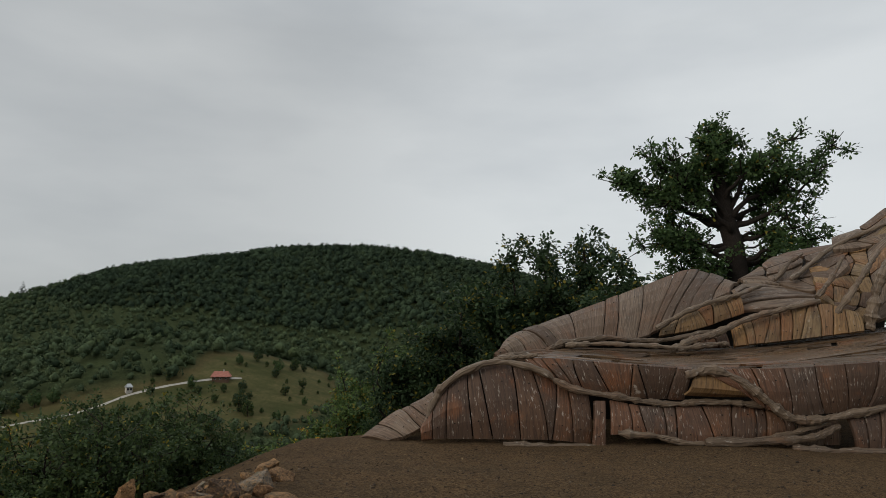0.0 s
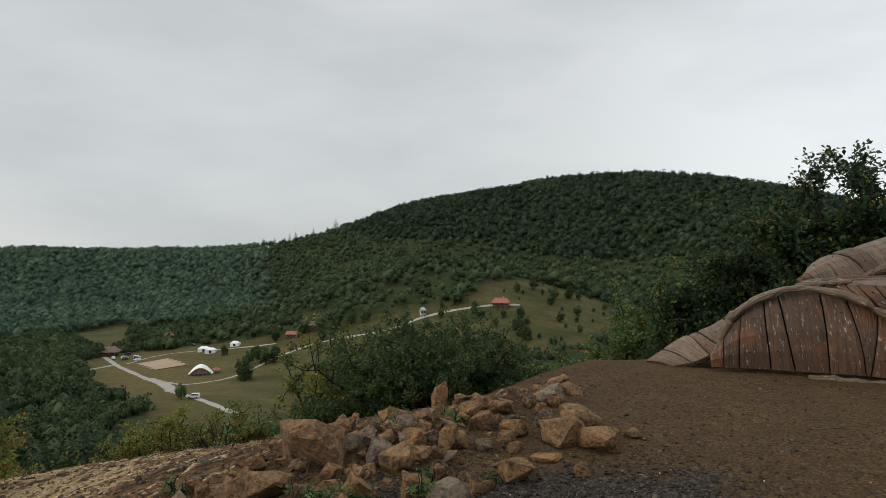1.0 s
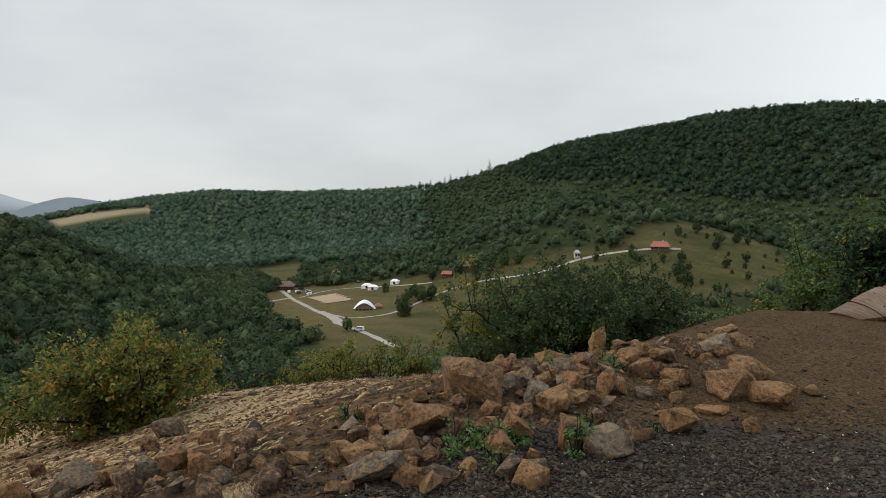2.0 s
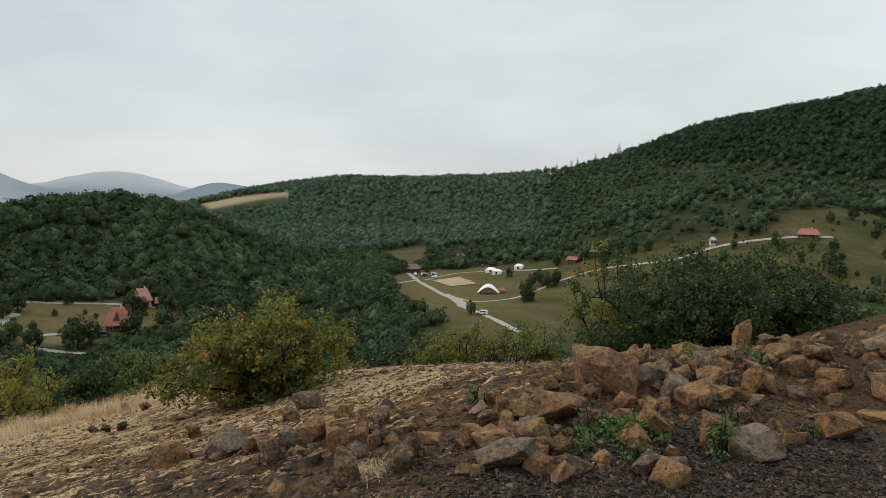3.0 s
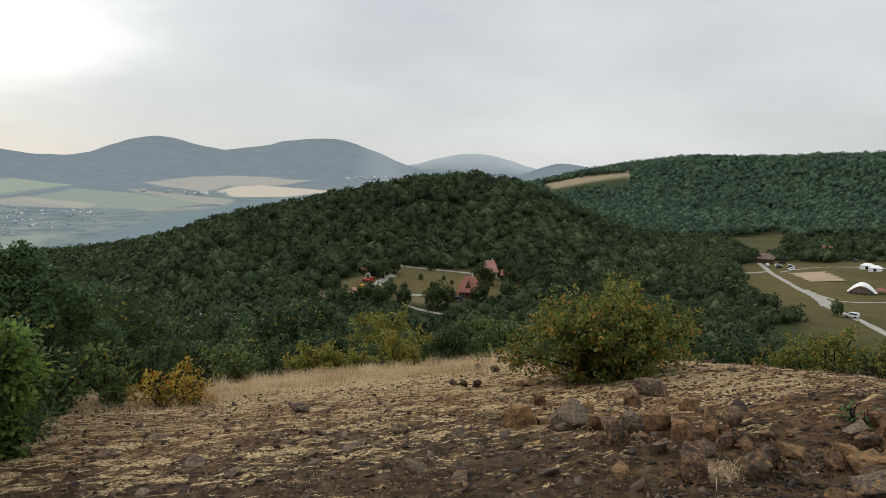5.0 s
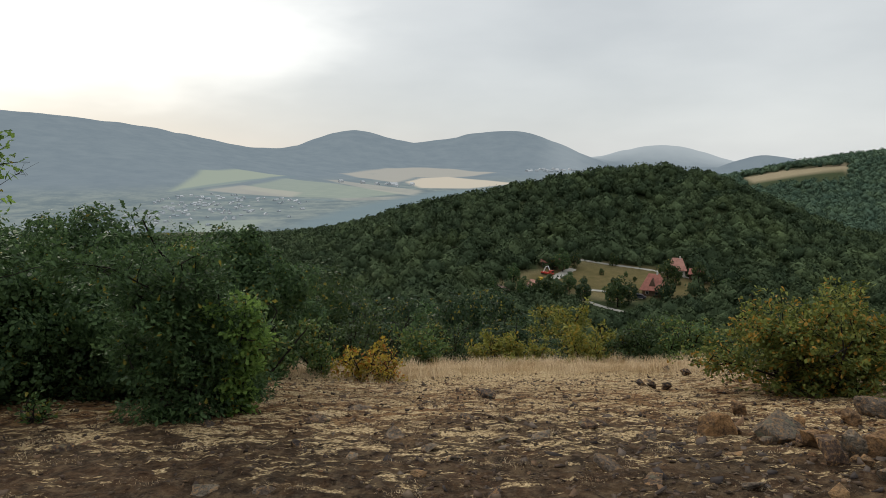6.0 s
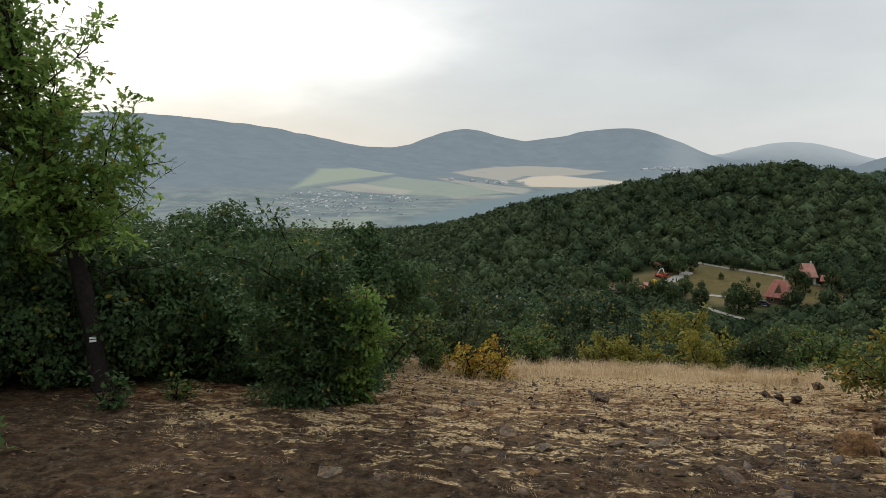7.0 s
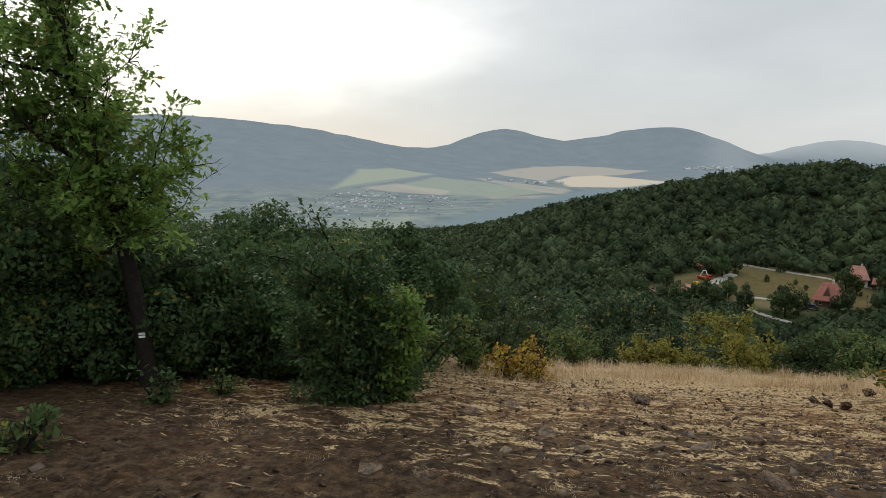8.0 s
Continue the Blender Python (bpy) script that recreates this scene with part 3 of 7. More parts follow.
def canopy_limit(az):
    """How high, in degrees, the near tree tops reach where the valley shows over them."""
    return np.interp(az, [-45, -6, 5, 28, 34, 46, 49, 51, 54, 57, 67, 69, 72, 74.7, 76, 78.5, 80, 82, 86, 92, 105, 116, 140], [3, -1.5, -7.8, -8.2, -13.0, -13.2, -12.7, -11.9, -10.7, -9.8, -9.6, -10, -10.8, -11.3, -12.3, -12.2, -11.5, -10.8, -10.8, -9.5, -6.6, -6.2, -5])


def scatter(box, step, seed, near, far, a0, a1, tall, least=0.72):
    """Tree places in a box of the plan, at a distance and bearing, that a walker on the hilltop can see: x, y, height."""
    rng = np.random.default_rng(seed)
    x0, x1, y0, y1 = box
    X, Y = np.meshgrid(np.arange(x0, x1, step), np.arange(y0, y1, step * 0.87))
    X[1::2] += step / 2
    x, y = (X + rng.uniform(-0.4, 0.4, X.shape) * step).ravel(), (Y + rng.uniform(-0.4, 0.4, X.shape) * step).ravel()
    h = rng.uniform(*tall, x.shape)
    a, r = azim(x, y), np.hypot(x, y)
    a2 = a + rng.normal(0, 1.3, a.shape)
    k = (a2 > a0) & (a2 < a1) & (r >= near) & (r < far) & (meadow_mask(x, y) < 0.3) & (inside(x - 18, y + 10, RIDGE_CLEAR, 5) < 0.5)
    x, y, h, a, r = x[k], y[k], h[k], a[k], r[k]
    z = land(x, y)
    room = EYE_AT[2] + r * np.tan(np.radians(canopy_limit(a))) - z
    reach = np.where((a > 66) & (a < 86), 262, np.where((a > 30) & (a < 50), 275, np.where((a > 5) & (a <= 30), 335, 240)))
    lim = np.where(r < reach, np.minimum(h, room * rng.uniform(least, 1.03, r.shape)), h)
    k = lim > np.where(r < 60, 1.0, 0.3 * h)
    x, y, h, r, z = x[k], y[k], lim[k], r[k], z[k]
    seen = np.ones(len(x), bool)
    for f in np.linspace(0.12, 0.97, 26):
        px, py = EYE_AT[0] + (x - EYE_AT[0]) * f, EYE_AT[1] + (y - EYE_AT[1]) * f
        pz = EYE_AT[2] + (z + h - EYE_AT[2]) * f
        seen &= pz > land(px, py) - 1.0 + np.where(r * (1 - f) > 25, 1.5, 0)
    return np.stack([x[seen], y[seen], h[seen]], 1)


MID = crown_shapes(13, 420, 0.10, 7, 3)
FAR = crown_shapes(11, 150, 0.13, 11, 4)
TINY = crown_shapes(8, 70, 0.15, 11, 5)
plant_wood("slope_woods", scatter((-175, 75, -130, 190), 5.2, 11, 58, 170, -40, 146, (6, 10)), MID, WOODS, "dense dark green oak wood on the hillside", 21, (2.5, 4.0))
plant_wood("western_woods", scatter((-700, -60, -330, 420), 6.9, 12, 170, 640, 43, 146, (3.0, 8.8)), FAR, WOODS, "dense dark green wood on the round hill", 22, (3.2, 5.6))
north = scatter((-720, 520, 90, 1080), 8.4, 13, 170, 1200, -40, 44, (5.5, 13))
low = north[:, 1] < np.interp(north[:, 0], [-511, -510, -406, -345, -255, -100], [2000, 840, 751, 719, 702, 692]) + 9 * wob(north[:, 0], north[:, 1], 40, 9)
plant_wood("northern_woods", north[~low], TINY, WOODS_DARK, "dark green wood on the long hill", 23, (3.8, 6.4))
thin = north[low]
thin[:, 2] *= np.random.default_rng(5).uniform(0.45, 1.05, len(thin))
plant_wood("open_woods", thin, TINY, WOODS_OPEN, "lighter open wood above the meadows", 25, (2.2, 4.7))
plant_wood("ridge_woods", scatter((-1650, -300, 150, 1400), 10.5, 14, 640, 1700, 39, 92, (8, 15)), TINY, WOODS_FAR, "distant wood along the ridge, hazed blue-green", 24, (4.6, 7.5))


# ---- trees and bushes with limbs and leaves ----
def tube(points, radii, sides=6):
    P = np.asarray(points, float)
    V, F = [], []
    up = np.array((0.13, 0.97, 0.2))
    for k, p in enumerate(P):
        d = P[min(k + 1, len(P) - 1)] - P[max(k - 1, 0)]
        d = d / (np.linalg.norm(d) + 1e-9)
        s = np.cross(d, up)
        if np.linalg.norm(s) < 1e-3:
            s = np.cross(d, (1, 0, 0))
        s /= np.linalg.norm(s)
        t = np.cross(s, d)
        for q in range(sides):
            a = 6.2832 * q / sides
            V.append(p + radii[k] * (math.cos(a) * s + math.sin(a) * t))
    for k in range(len(P) - 1):
        for q in range(sides):
            a, b = k * sides + q, k * sides + (q + 1) % sides
            F.append((a, b, b + sides, a + sides))
    return V, F


def limb(rng, start, way, length, r, segs=5, lift=0.15, wander=0.25):
    pts = [np.array(start, float)]
    way = np.array(way, float) / np.linalg.norm(way)
    for _ in range(segs):
        way = way + rng.normal(0, wander, 3) + (0, 0, lift)
        way /= np.linalg.norm(way)
        pts.append(pts[-1] + way * length / segs)
    return pts, np.linspace(r, r * 0.35, segs + 1)


def fit_size(V, tips, height, width):
    """Scale stems and twig ends together to the wanted height and spread."""
    tips[:, 2] = np.clip(tips[:, 2], 0.05 * height, None)
    k = height * 0.95 / tips[:, 2].max()
    r = np.hypot(tips[:, 0] - tips[:, 0].mean(), tips[:, 1] - tips[:, 1].mean())
    s = min(1.6, max(0.5, 0.45 * width / np.percentile(r, 96)))
    m = np.array((s, s, k))
    return np.asarray(V) * m, tips * m


def leaf_cloud(rng, centres, spread, n, size, plain=False, lobed=False):
    """Leafy sprays: twigs from the limbs, each with a bunch of folded leaves, one loose piece a leaf."""
    k = max(24, n // 26)
    at = centres[rng.integers(len(centres), size=k)]
    knots = at + rng.normal(0, 1, (k, 3)) * spread * (1, 1, 0.75)
    pick = rng.integers(k, size=n)
    along = rng.uniform(0.25, 1.0, (n, 1)) ** 0.6
    c = at[pick] * (1 - along) + knots[pick] * along + rng.normal(0, 1, (n, 3)) * size * (0.62, 0.62, 0.5)
    d = rng.normal(size=(n, 3)) + 0.6 * (c - at[pick]) / (spread + 1e-6)
    d[:, 2] -= 0.15
    d /= np.linalg.norm(d, axis=1, keepdims=True)
    up = rng.normal(0, 0.5, (n, 3)) + (0, 0, 1)
    s = np.cross(d, up)
    s /= np.linalg.norm(s, axis=1, keepdims=True) + 1e-9
    t = np.cross(s, d)
    L = size * rng.uniform(0.6, 1.25, (n, 1))
    w = 0.29
    if lobed:
        side = ((0.22, 0.10), (0.34, 0.05), (0.52, 0.25), (0.62, 0.13), (0.82, 0.27))
        pts = [c] + [c + d * L * u + s * L * v + t * L * v * 0.3 for u, v in side] + [c + d * L] + [c + d * L * u - s * L * v + t * L * v * 0.3 for u, v in side[::-1]]
        V = np.stack(pts, 1).reshape(-1, 3)
        b = 12 * np.arange(n)[:, None]
        return V, np.concatenate([b + (0, 1, 2, 3, 4, 5, 6), b + (0, 6, 7, 8, 9, 10, 11)]), at, knots
    if plain:
        V = np.stack([c, c + d * L * 0.6 + s * L * w, c + d * L, c + d * L * 0.6 - s * L * w], 1).reshape(-1, 3)
        return V, 4 * np.arange(n)[:, None] + np.arange(4), at, knots
    pts = [c, c + d * L * 0.38 + s * L * w * 0.62 + t * L * 0.07, c + d * L * 0.72 + s * L * w + t * L * 0.08, c + d * L,
           c + d * L * 0.72 - s * L * w + t * L * 0.08, c + d * L * 0.38 - s * L * w * 0.62 + t * L * 0.07]
    V = np.stack(pts, 1).reshape(-1, 3)
    b = 6 * np.arange(n)[:, None]
    return V, np.concatenate([b + (0, 1, 2, 3), b + (0, 3, 4, 5)]), at, knots


def twigs(V, F, at, knots, r):
    """Thin three-sided twigs, added to a limb mesh."""
    V, F = list(V), list(F)
    for a, b in zip(at, knots):
        n = len(V)
        V.extend([a + (r, 0, 0), a + (-0.5 * r, 0.87 * r, 0), a + (-0.5 * r, -0.87 * r, 0), b])
        F.extend([(n, n + 1, n + 3), (n + 1, n + 2, n + 3), (n + 2, n, n + 3)])
    return V, F


def make_tree(name, x, y, height, width, leaf_mat, seed, leaves=5000, leaf=0.1, trunk=0.12, clear=0.3, limbs=9, lean=(0, 0), off=(0, 0), label="", category="tree", group="", bare=0, sink=0.0, taper=0.35):
    """A trunk that forks into limbs and twigs, with leaves in clumps round the twig ends."""
    rng = np.random.default_rng(seed)
    root = new(name)
    root.location = (x, y, land1(x, y) - sink)
    V, F, tips = [], [], []

    def add(pts, radii, sides=6):
        v, f = tube(pts, radii, sides)
        F.extend([tuple(len(V) + q for q in p) for p in f])
        V.extend(v)

    stem, rr = limb(rng, (0, 0, -0.15), (lean[0], lean[1], 1), height * 0.66, trunk, 8, 0.12, 0.07)
    add(stem, rr, 9)
    for k in range(limbs):
        f = clear + (0.97 - clear) * (k + rng.uniform(0, 0.7)) / limbs
        at = stem[min(int(f * 8), 8)] + rng.normal(0, 0.01, 3)
        a = k * 2.399 + rng.uniform(-0.5, 0.5)
        reach = width * 0.5 * rng.uniform(0.55, 0.95) * (1 - taper * max(0, f - 0.55) / 0.45)
        way = np.array((math.cos(a) + off[0], math.sin(a) + off[1], 0.25 + 0.9 * f))
        pts, rad = limb(rng, at, way, reach, trunk * (0.55 - 0.3 * f), 5, 0.10, 0.22)
        add(pts, rad)
        for q in range(4):
            p = pts[2 + q % 4]
            w2 = rng.normal(0, 1, 3) + way * 0.6 + (0, 0, 0.35)
            p2, r2 = limb(rng, p, w2, reach * rng.uniform(0.35, 0.6), trunk * 0.12, 3, 0.05, 0.3)
            add(p2, r2, 4)
            tips.extend(p2[1:])
        tips.extend(pts[3:])
    top, r3 = limb(rng, stem[-1], (0, 0, 1), height * 0.30, trunk * 0.3, 4, 0.2, 0.2)
    add(top, r3, 5)
    tips.extend(top)
    for k in range(bare):
        a = rng.uniform(0, 6.28)
        p2, r2 = limb(rng, stem[rng.integers(3, 8)], (math.cos(a), math.sin(a), 0.4), width * 0.62, trunk * 0.16, 5, 0.05, 0.35)
        add(p2, r2, 4)
        for q in (2, 3, 4):
            p4, r4 = limb(rng, p2[q], rng.normal(0, 1, 3) + (0, 0, 0.5), width * 0.16, trunk * 0.06, 3, 0.1, 0.4)
            add(p4, r4, 4)
    V, tips = fit_size(V, np.array(tips), height, width)
    v, f, at, knots = leaf_cloud(rng, tips, width * 0.045 + 0.03, leaves, leaf, leaf > 0.1, leaf < 0.07)
    V, F = twigs(V, F, at, knots, 0.03 * trunk + 0.0015)
    mesh_ob("trunk", V, F, BARK, root, True)
    v[:, 2] = np.maximum(v[:, 2], 0.02)
    mesh_ob("crown", v, f, leaf_mat, root)
    return tagged(root, label, category, group)


def make_bush(name, x, y, height, width, leaf_mat, seed, leaves=4000, leaf=0.06, stems=9, label="", category="bush", group="", bare=0.0):
    """Several stems from the ground, forking, with a dense uneven coat of leaves."""
    rng = np.random.default_rng(seed)
    root = new(name)
    root.location = (x, y, land1(x, y) - 0.03)
    V, F, tips = [], [], []
    for k in range(stems):
        a = k * 2.399 + rng.uniform(-0.4, 0.4)
        out = rng.uniform(0.15, 1.0)
        way = np.array((math.cos(a) * out * width / height, math.sin(a) * out * width / height, 1.15))
        long = math.hypot(height, width * 0.42 * out) * rng.uniform(0.72, 1.0)
        pts, rad = limb(rng, (rng.normal(0, 0.05 * width), rng.normal(0, 0.05 * width), -0.05), way, long, 0.012 + 0.010 * height, 6, 0.04, 0.16)
        v, f = tube(pts, rad, 5)
        F.extend([tuple(len(V) + q for q in p) for p in f])
        V.extend(v)
        tips.extend(pts[2:])
        for q in range(6):
            p2, r2 = limb(rng, pts[1 + q % 6], rng.normal(0, 1, 3) + way * 0.4, 0.30 * width * rng.uniform(0.6, 1.1), 0.006 + 0.003 * height, 3, 0.08, 0.3)
            v, f = tube(p2, r2, 4)
            F.extend([tuple(len(V) + t for t in p) for p in f])
            V.extend(v)
            tips.extend(p2[1:])
    V, tips = fit_size(V, np.array(tips), height, width)
    v, f, at, knots = leaf_cloud(rng, tips, 0.05 * width + 0.015, max(leaves, 30), leaf, leaf > 0.056)
    V, F = twigs(V, F, at, knots, 0.002)
    mesh_ob("branchwork", V, F, BARK, root, True)
    v[:, 2] = np.maximum(v[:, 2], 0.01)
    mesh_ob("foliage", v, f, leaf_mat, root)
    return tagged(root, label, category, group)


def make_oak(name, x, y, turn, stem, trunk, limbs, leaf_mat, seed, leaves, leaf, dead=(), label="", branch=1.0, inner=0.32):
    """An open-grown oak: a stem to stem[-1], and limbs given by start height, reach to the side, height and depth of the end."""
    rng = np.random.default_rng(seed)
    root = new(name)
    root.matrix_world = pose(x, y, land1(x, y), 0, 0, turn)
    V, F, tips = [], [], []

    def add(pts, radii, sides=6):
        v, f = tube(pts, radii, sides)
        F.extend([tuple(len(V) + q for q in p) for p in f])
        V.extend(v)

    line = smooth_line(stem, 14)
    add(line, np.linspace(trunk, trunk * 0.55, 14), 10)
    for k, (z0, dx, z1, dy) in enumerate(tuple(limbs) + tuple(dead)):
        bare = k >= len(limbs)
        start = line[np.argmin(np.abs(line[:, 2] - z0))]
        end = np.array((dx, dy, z1))
        span = np.linalg.norm(end - start)
        mid = start * 0.5 + end * 0.5 + rng.normal(0, 0.09, 3) * span + (0, 0, 0.03 * span)
        pts = smooth_line([start, start * 0.72 + mid * 0.28 + rng.normal(0, 0.03, 3) * span, mid, end], 12)
        pts[1:] += rng.normal(0, 0.014, (11, 3)) * span
        r = trunk * (0.12 if bare else 0.30)
        add(pts, np.linspace(r, r * 0.08, 12), 7)
        for q in range(9 if bare else 18):
            u = rng.uniform(0.45 if bare else inner, 1.0)
            p = pts[int(u * 11)]
            w2 = rng.normal(0, 1, 3) * (1, 1, 0.7) + 0.7 * (end - start) / span + (0, 0, 0.25)
            p2, r2 = limb(rng, p, w2, branch * rng.uniform(0.35, 1.0) * (0.4 if bare else 1), r * 0.22, 4, 0.05, 0.3)
            add(p2, r2, 4)
            if not bare:
                tips.extend(p2[1:])
        if not bare:
            tips.extend(pts[7:])
    v, f, at, knots = leaf_cloud(rng, np.array(tips), 0.17 * branch, leaves, leaf, False, leaf < 0.1)
    V, F = twigs(V, F, at, knots, 0.02 * trunk + 0.001)
    mesh_ob("trunk", V, F, BARK, root, True)
    mesh_ob("crown", v, f, leaf_mat, root)
    return tagged(root, label, "tree")


def make_domed(name, x, y, height, width, leaf_mat, seed, leaves, leaf, trunk, label, group, lobes=15, skirt=0.12):
    """A full-crowned oak seen from outside: limbs out to rounded lobes, their leaves facing outwards."""
    rng = np.random.default_rng(seed)
    root = new(name)
    root.location = (x, y, land1(x, y) - 0.1)
    a = np.arange(lobes) * 2.399 + rng.uniform(0, 6.28)
    e = np.clip(np.linspace(1.0, -0.85, lobes) + rng.normal(0, 0.12, lobes), -0.95, 1)
    flat = np.sqrt(np.maximum(0.04, 1 - e * e))
    reach = rng.uniform(0.42, 0.86, (lobes, 1))
    mid = np.array((0, 0, height * (0.5 + skirt / 2)))
    half = np.array((width / 2, width / 2, height * (0.5 - skirt / 2)))
    c = np.stack([np.cos(a) * flat, np.sin(a) * flat, e], 1) * reach
    r = rng.uniform(0.18, 0.42, lobes)
    V, F = tube(smooth_line([(0, 0, -0.3), (0.02 * height, 0, height * 0.3), (0, 0, height * 0.75)], 8), np.linspace(trunk, trunk * 0.4, 8), 8)
    V, F = list(V), list(F)
    for q in range(lobes):
        start = np.array((0, 0, height * rng.uniform(0.22, 0.55)))
        end = mid + c[q] * half
        bow = (start + end) / 2 + rng.normal(0, 0.05, 3) * width
        v, f = tube(smooth_line([start, bow, end], 6), np.linspace(trunk * 0.4, trunk * 0.08, 6), 5)
        F.extend([tuple(len(V) + i for i in p) for p in f])
        V.extend(v)
    mesh_ob("trunk", V, F, BARK, root, True)
    k = rng.integers(lobes, size=leaves)
    n = rng.normal(size=(leaves, 3)) + 0.5 * c[k]
    n /= np.linalg.norm(n, axis=1, keepdims=True)
    rough = 1 + 0.16 * np.sin(7 * n[:, :1] + k[:, None]) * np.sin(8 * n[:, 1:2] + 2 * k[:, None]) + 0.12 * np.sin(9 * n[:, 2:] + 3 * k[:, None])
    p = mid + (c[k] + n * r[k][:, None] * rough * rng.uniform(0.72, 1.08, (leaves, 1))) * half
    m = n + rng.normal(0, 0.45, (leaves, 3))
    m /= np.linalg.norm(m, axis=1, keepdims=True)
    s = np.cross(m, rng.normal(size=(leaves, 3)))
    s /= np.linalg.norm(s, axis=1, keepdims=True)
    q = np.cross(m, s)
    L = leaf * rng.uniform(0.6, 1.3, (leaves, 1))
    v = np.stack([p - q * L * 0.5, p + s * L * 0.32 + q * L * 0.1, p + q * L * 0.55, p - s * L * 0.32 + q * L * 0.1], 1).reshape(-1, 3)
    v[:, 2] = np.maximum(v[:, 2], 0.05)
    mesh_ob("crown", v, 4 * np.arange(leaves)[:, None] + np.arange(4), leaf_mat, root)
    return tagged(root, label, "tree", group)


# trees of the hillside just below the top: a few kinds, copied
def slope_trees():
    kinds = []
    for k, m in enumerate((LEAF_HILL, LEAF_DARK, LEAF_OAK, LEAF_HILL, LEAF_YELGREEN, LEAF_HILL)):
        kinds.append(make_domed("hillside_tree", -40 - 6 * k, 30 + 9 * k, 7.0, 6.4, m, 300 + k, 9000, 0.22, 0.16, "leafy green oak on the slope below the hilltop", "hillside trees"))
    rng = np.random.default_rng(77)
    for x, y, h in scatter((-66, 40, -66, 66), 4.6, 31, 17, 60, -30, 146, (3.6, 9.0), 0.55):
        c = copy_thing(kinds[(0, 0, 0, 5, 1, 1, 2, 3, 3, 3, 5, 5, 4)[rng.integers(13)]], pose(x, y, land1(x, y) - 0.3, 0, 0, rng.uniform(0, 360)))
        s = h / 7.0
        w = max(s, 0.45) * rng.uniform(0.95, 1.3)
        c.scale = (w, w * rng.uniform(0.85, 1.15), s * 1.06)


slope_trees()


# tall narrow conifers along the skyline
def conifer(x, y, h, seed):
    rng = np.random.default_rng(seed)
    root = new("conifer")
    root.location = (x, y, land1(x, y))
    v, f = tube([(0, 0, -0.5), (0, 0, h * 0.5), (0, 0, h)], (0.3, 0.2, 0.03), 6)
    mesh_ob("trunk", v, f, BARK, root, True)
    V, F, n = [], [], 0
    for k in range(170):
        u = rng.random() ** 0.8
        z = h * (0.15 + 0.85 * u)
        r = (1 - u) * h * 0.20 + 0.35
        a = rng.uniform(0, 6.28)
        q = rng.uniform(0.3, 1.0)
        c = np.array((math.cos(a) * r * q, math.sin(a) * r * q, z))
        e = np.array((math.cos(a), math.sin(a), -0.35)) * r * 0.8
        s = np.array((-math.sin(a), math.cos(a), 0)) * r * 0.35
        V.extend([c, c + e + s, c + e - s])
        F.append((n, n + 1, n + 2))
        n += 3
    ob = mesh_ob("crown", V, F, WOODS_DARK, root)
    give(ob.data, "tone", np.full(n, rng.random() * 0.4))
    tagged(root, "tall narrow conifer on the far skyline", "tree", "skyline conifers")


for k, (x, y, h) in enumerate([(-774, 943, 15), (-758, 949, 19), (-736, 953, 19), (-695, 941, 20), (-681, 939, 22), (-635, 925, 20), (-602, 941, 24), (-748, 946, 14), (-662, 932, 15)]):
    conifer(x, y, h, 700 + k)
# ---- the lying wooden sculpture on the hilltop: planks, split slabs and crooked logs over an added dark backing ----
def mat_timber(name, tones, flecks, rough=0.62, spec=0.25, warm=0.25):
    """Weathered timber; grain runs along each piece, tone differs from piece to piece."""
    p = Paint(name, rough, spec)
    cb = p.N("ShaderNodeCombineXYZ")
    p.L(p.attr("gu"), cb.inputs[0])
    p.L(p.attr("gv"), cb.inputs[1])
    p.L(p.math("MULTIPLY", p.rnd(), 40.0), cb.inputs[2])

    def grain(sx, sy, detail, dist=0.0):
        mp = p.N("ShaderNodeMapping", Scale=(sx, sy, 1))
        p.L(cb.outputs[0], mp.inputs[0])
        n = p.N("ShaderNodeTexNoise", Scale=1.0, Detail=detail, Roughness=0.6, Distortion=dist)
        p.L(mp.outputs[0], n.inputs["Vector"])
        return n.outputs["Fac"]

    fine, broad, spots = grain(55, 3.2, 5, 0.4), grain(9, 1.1, 4, 0.8), grain(38, 9.0, 3)
    k = len(tones)
    base = p.ramp(p.rnd(), *[((i + 0.5) / k, t) for i, t in enumerate(tones)])
    c = p.mix(p.rng(fine, 0.44, 0.64, 0, 0.7), base, (0.030, 0.020, 0.015))
    c = p.mix(p.rng(p.noise(2.6, 4, 0.6), 0.5, 0.72, 0, 0.5), c, tuple(0.45 * v for v in tones[-1]))
    c = p.mix(p.rng(broad, 0.42, 0.75, 0, 0.55), c, tones[0])
    c = p.mix(p.rng(spots, 0.60, 0.72, 0, flecks), c, (0.40, 0.36, 0.31))
    rust = p.noise(1.7, 5, 0.65)
    c = p.mix(p.rng(rust, 0.53, 0.68, 0, warm), c, p.mix(p.rng(fine, 0.38, 0.6), (0.26, 0.095, 0.034), (0.10, 0.038, 0.016)))
    p.colour(c)
    p.L(p.rng(broad, 0.3, 0.7, rough - 0.15, rough + 0.15), p.b.inputs["Roughness"])
    return p.relief(p.math("ADD", fine, p.math("MULTIPLY", broad, 0.6)), 0.65, 0.012).m


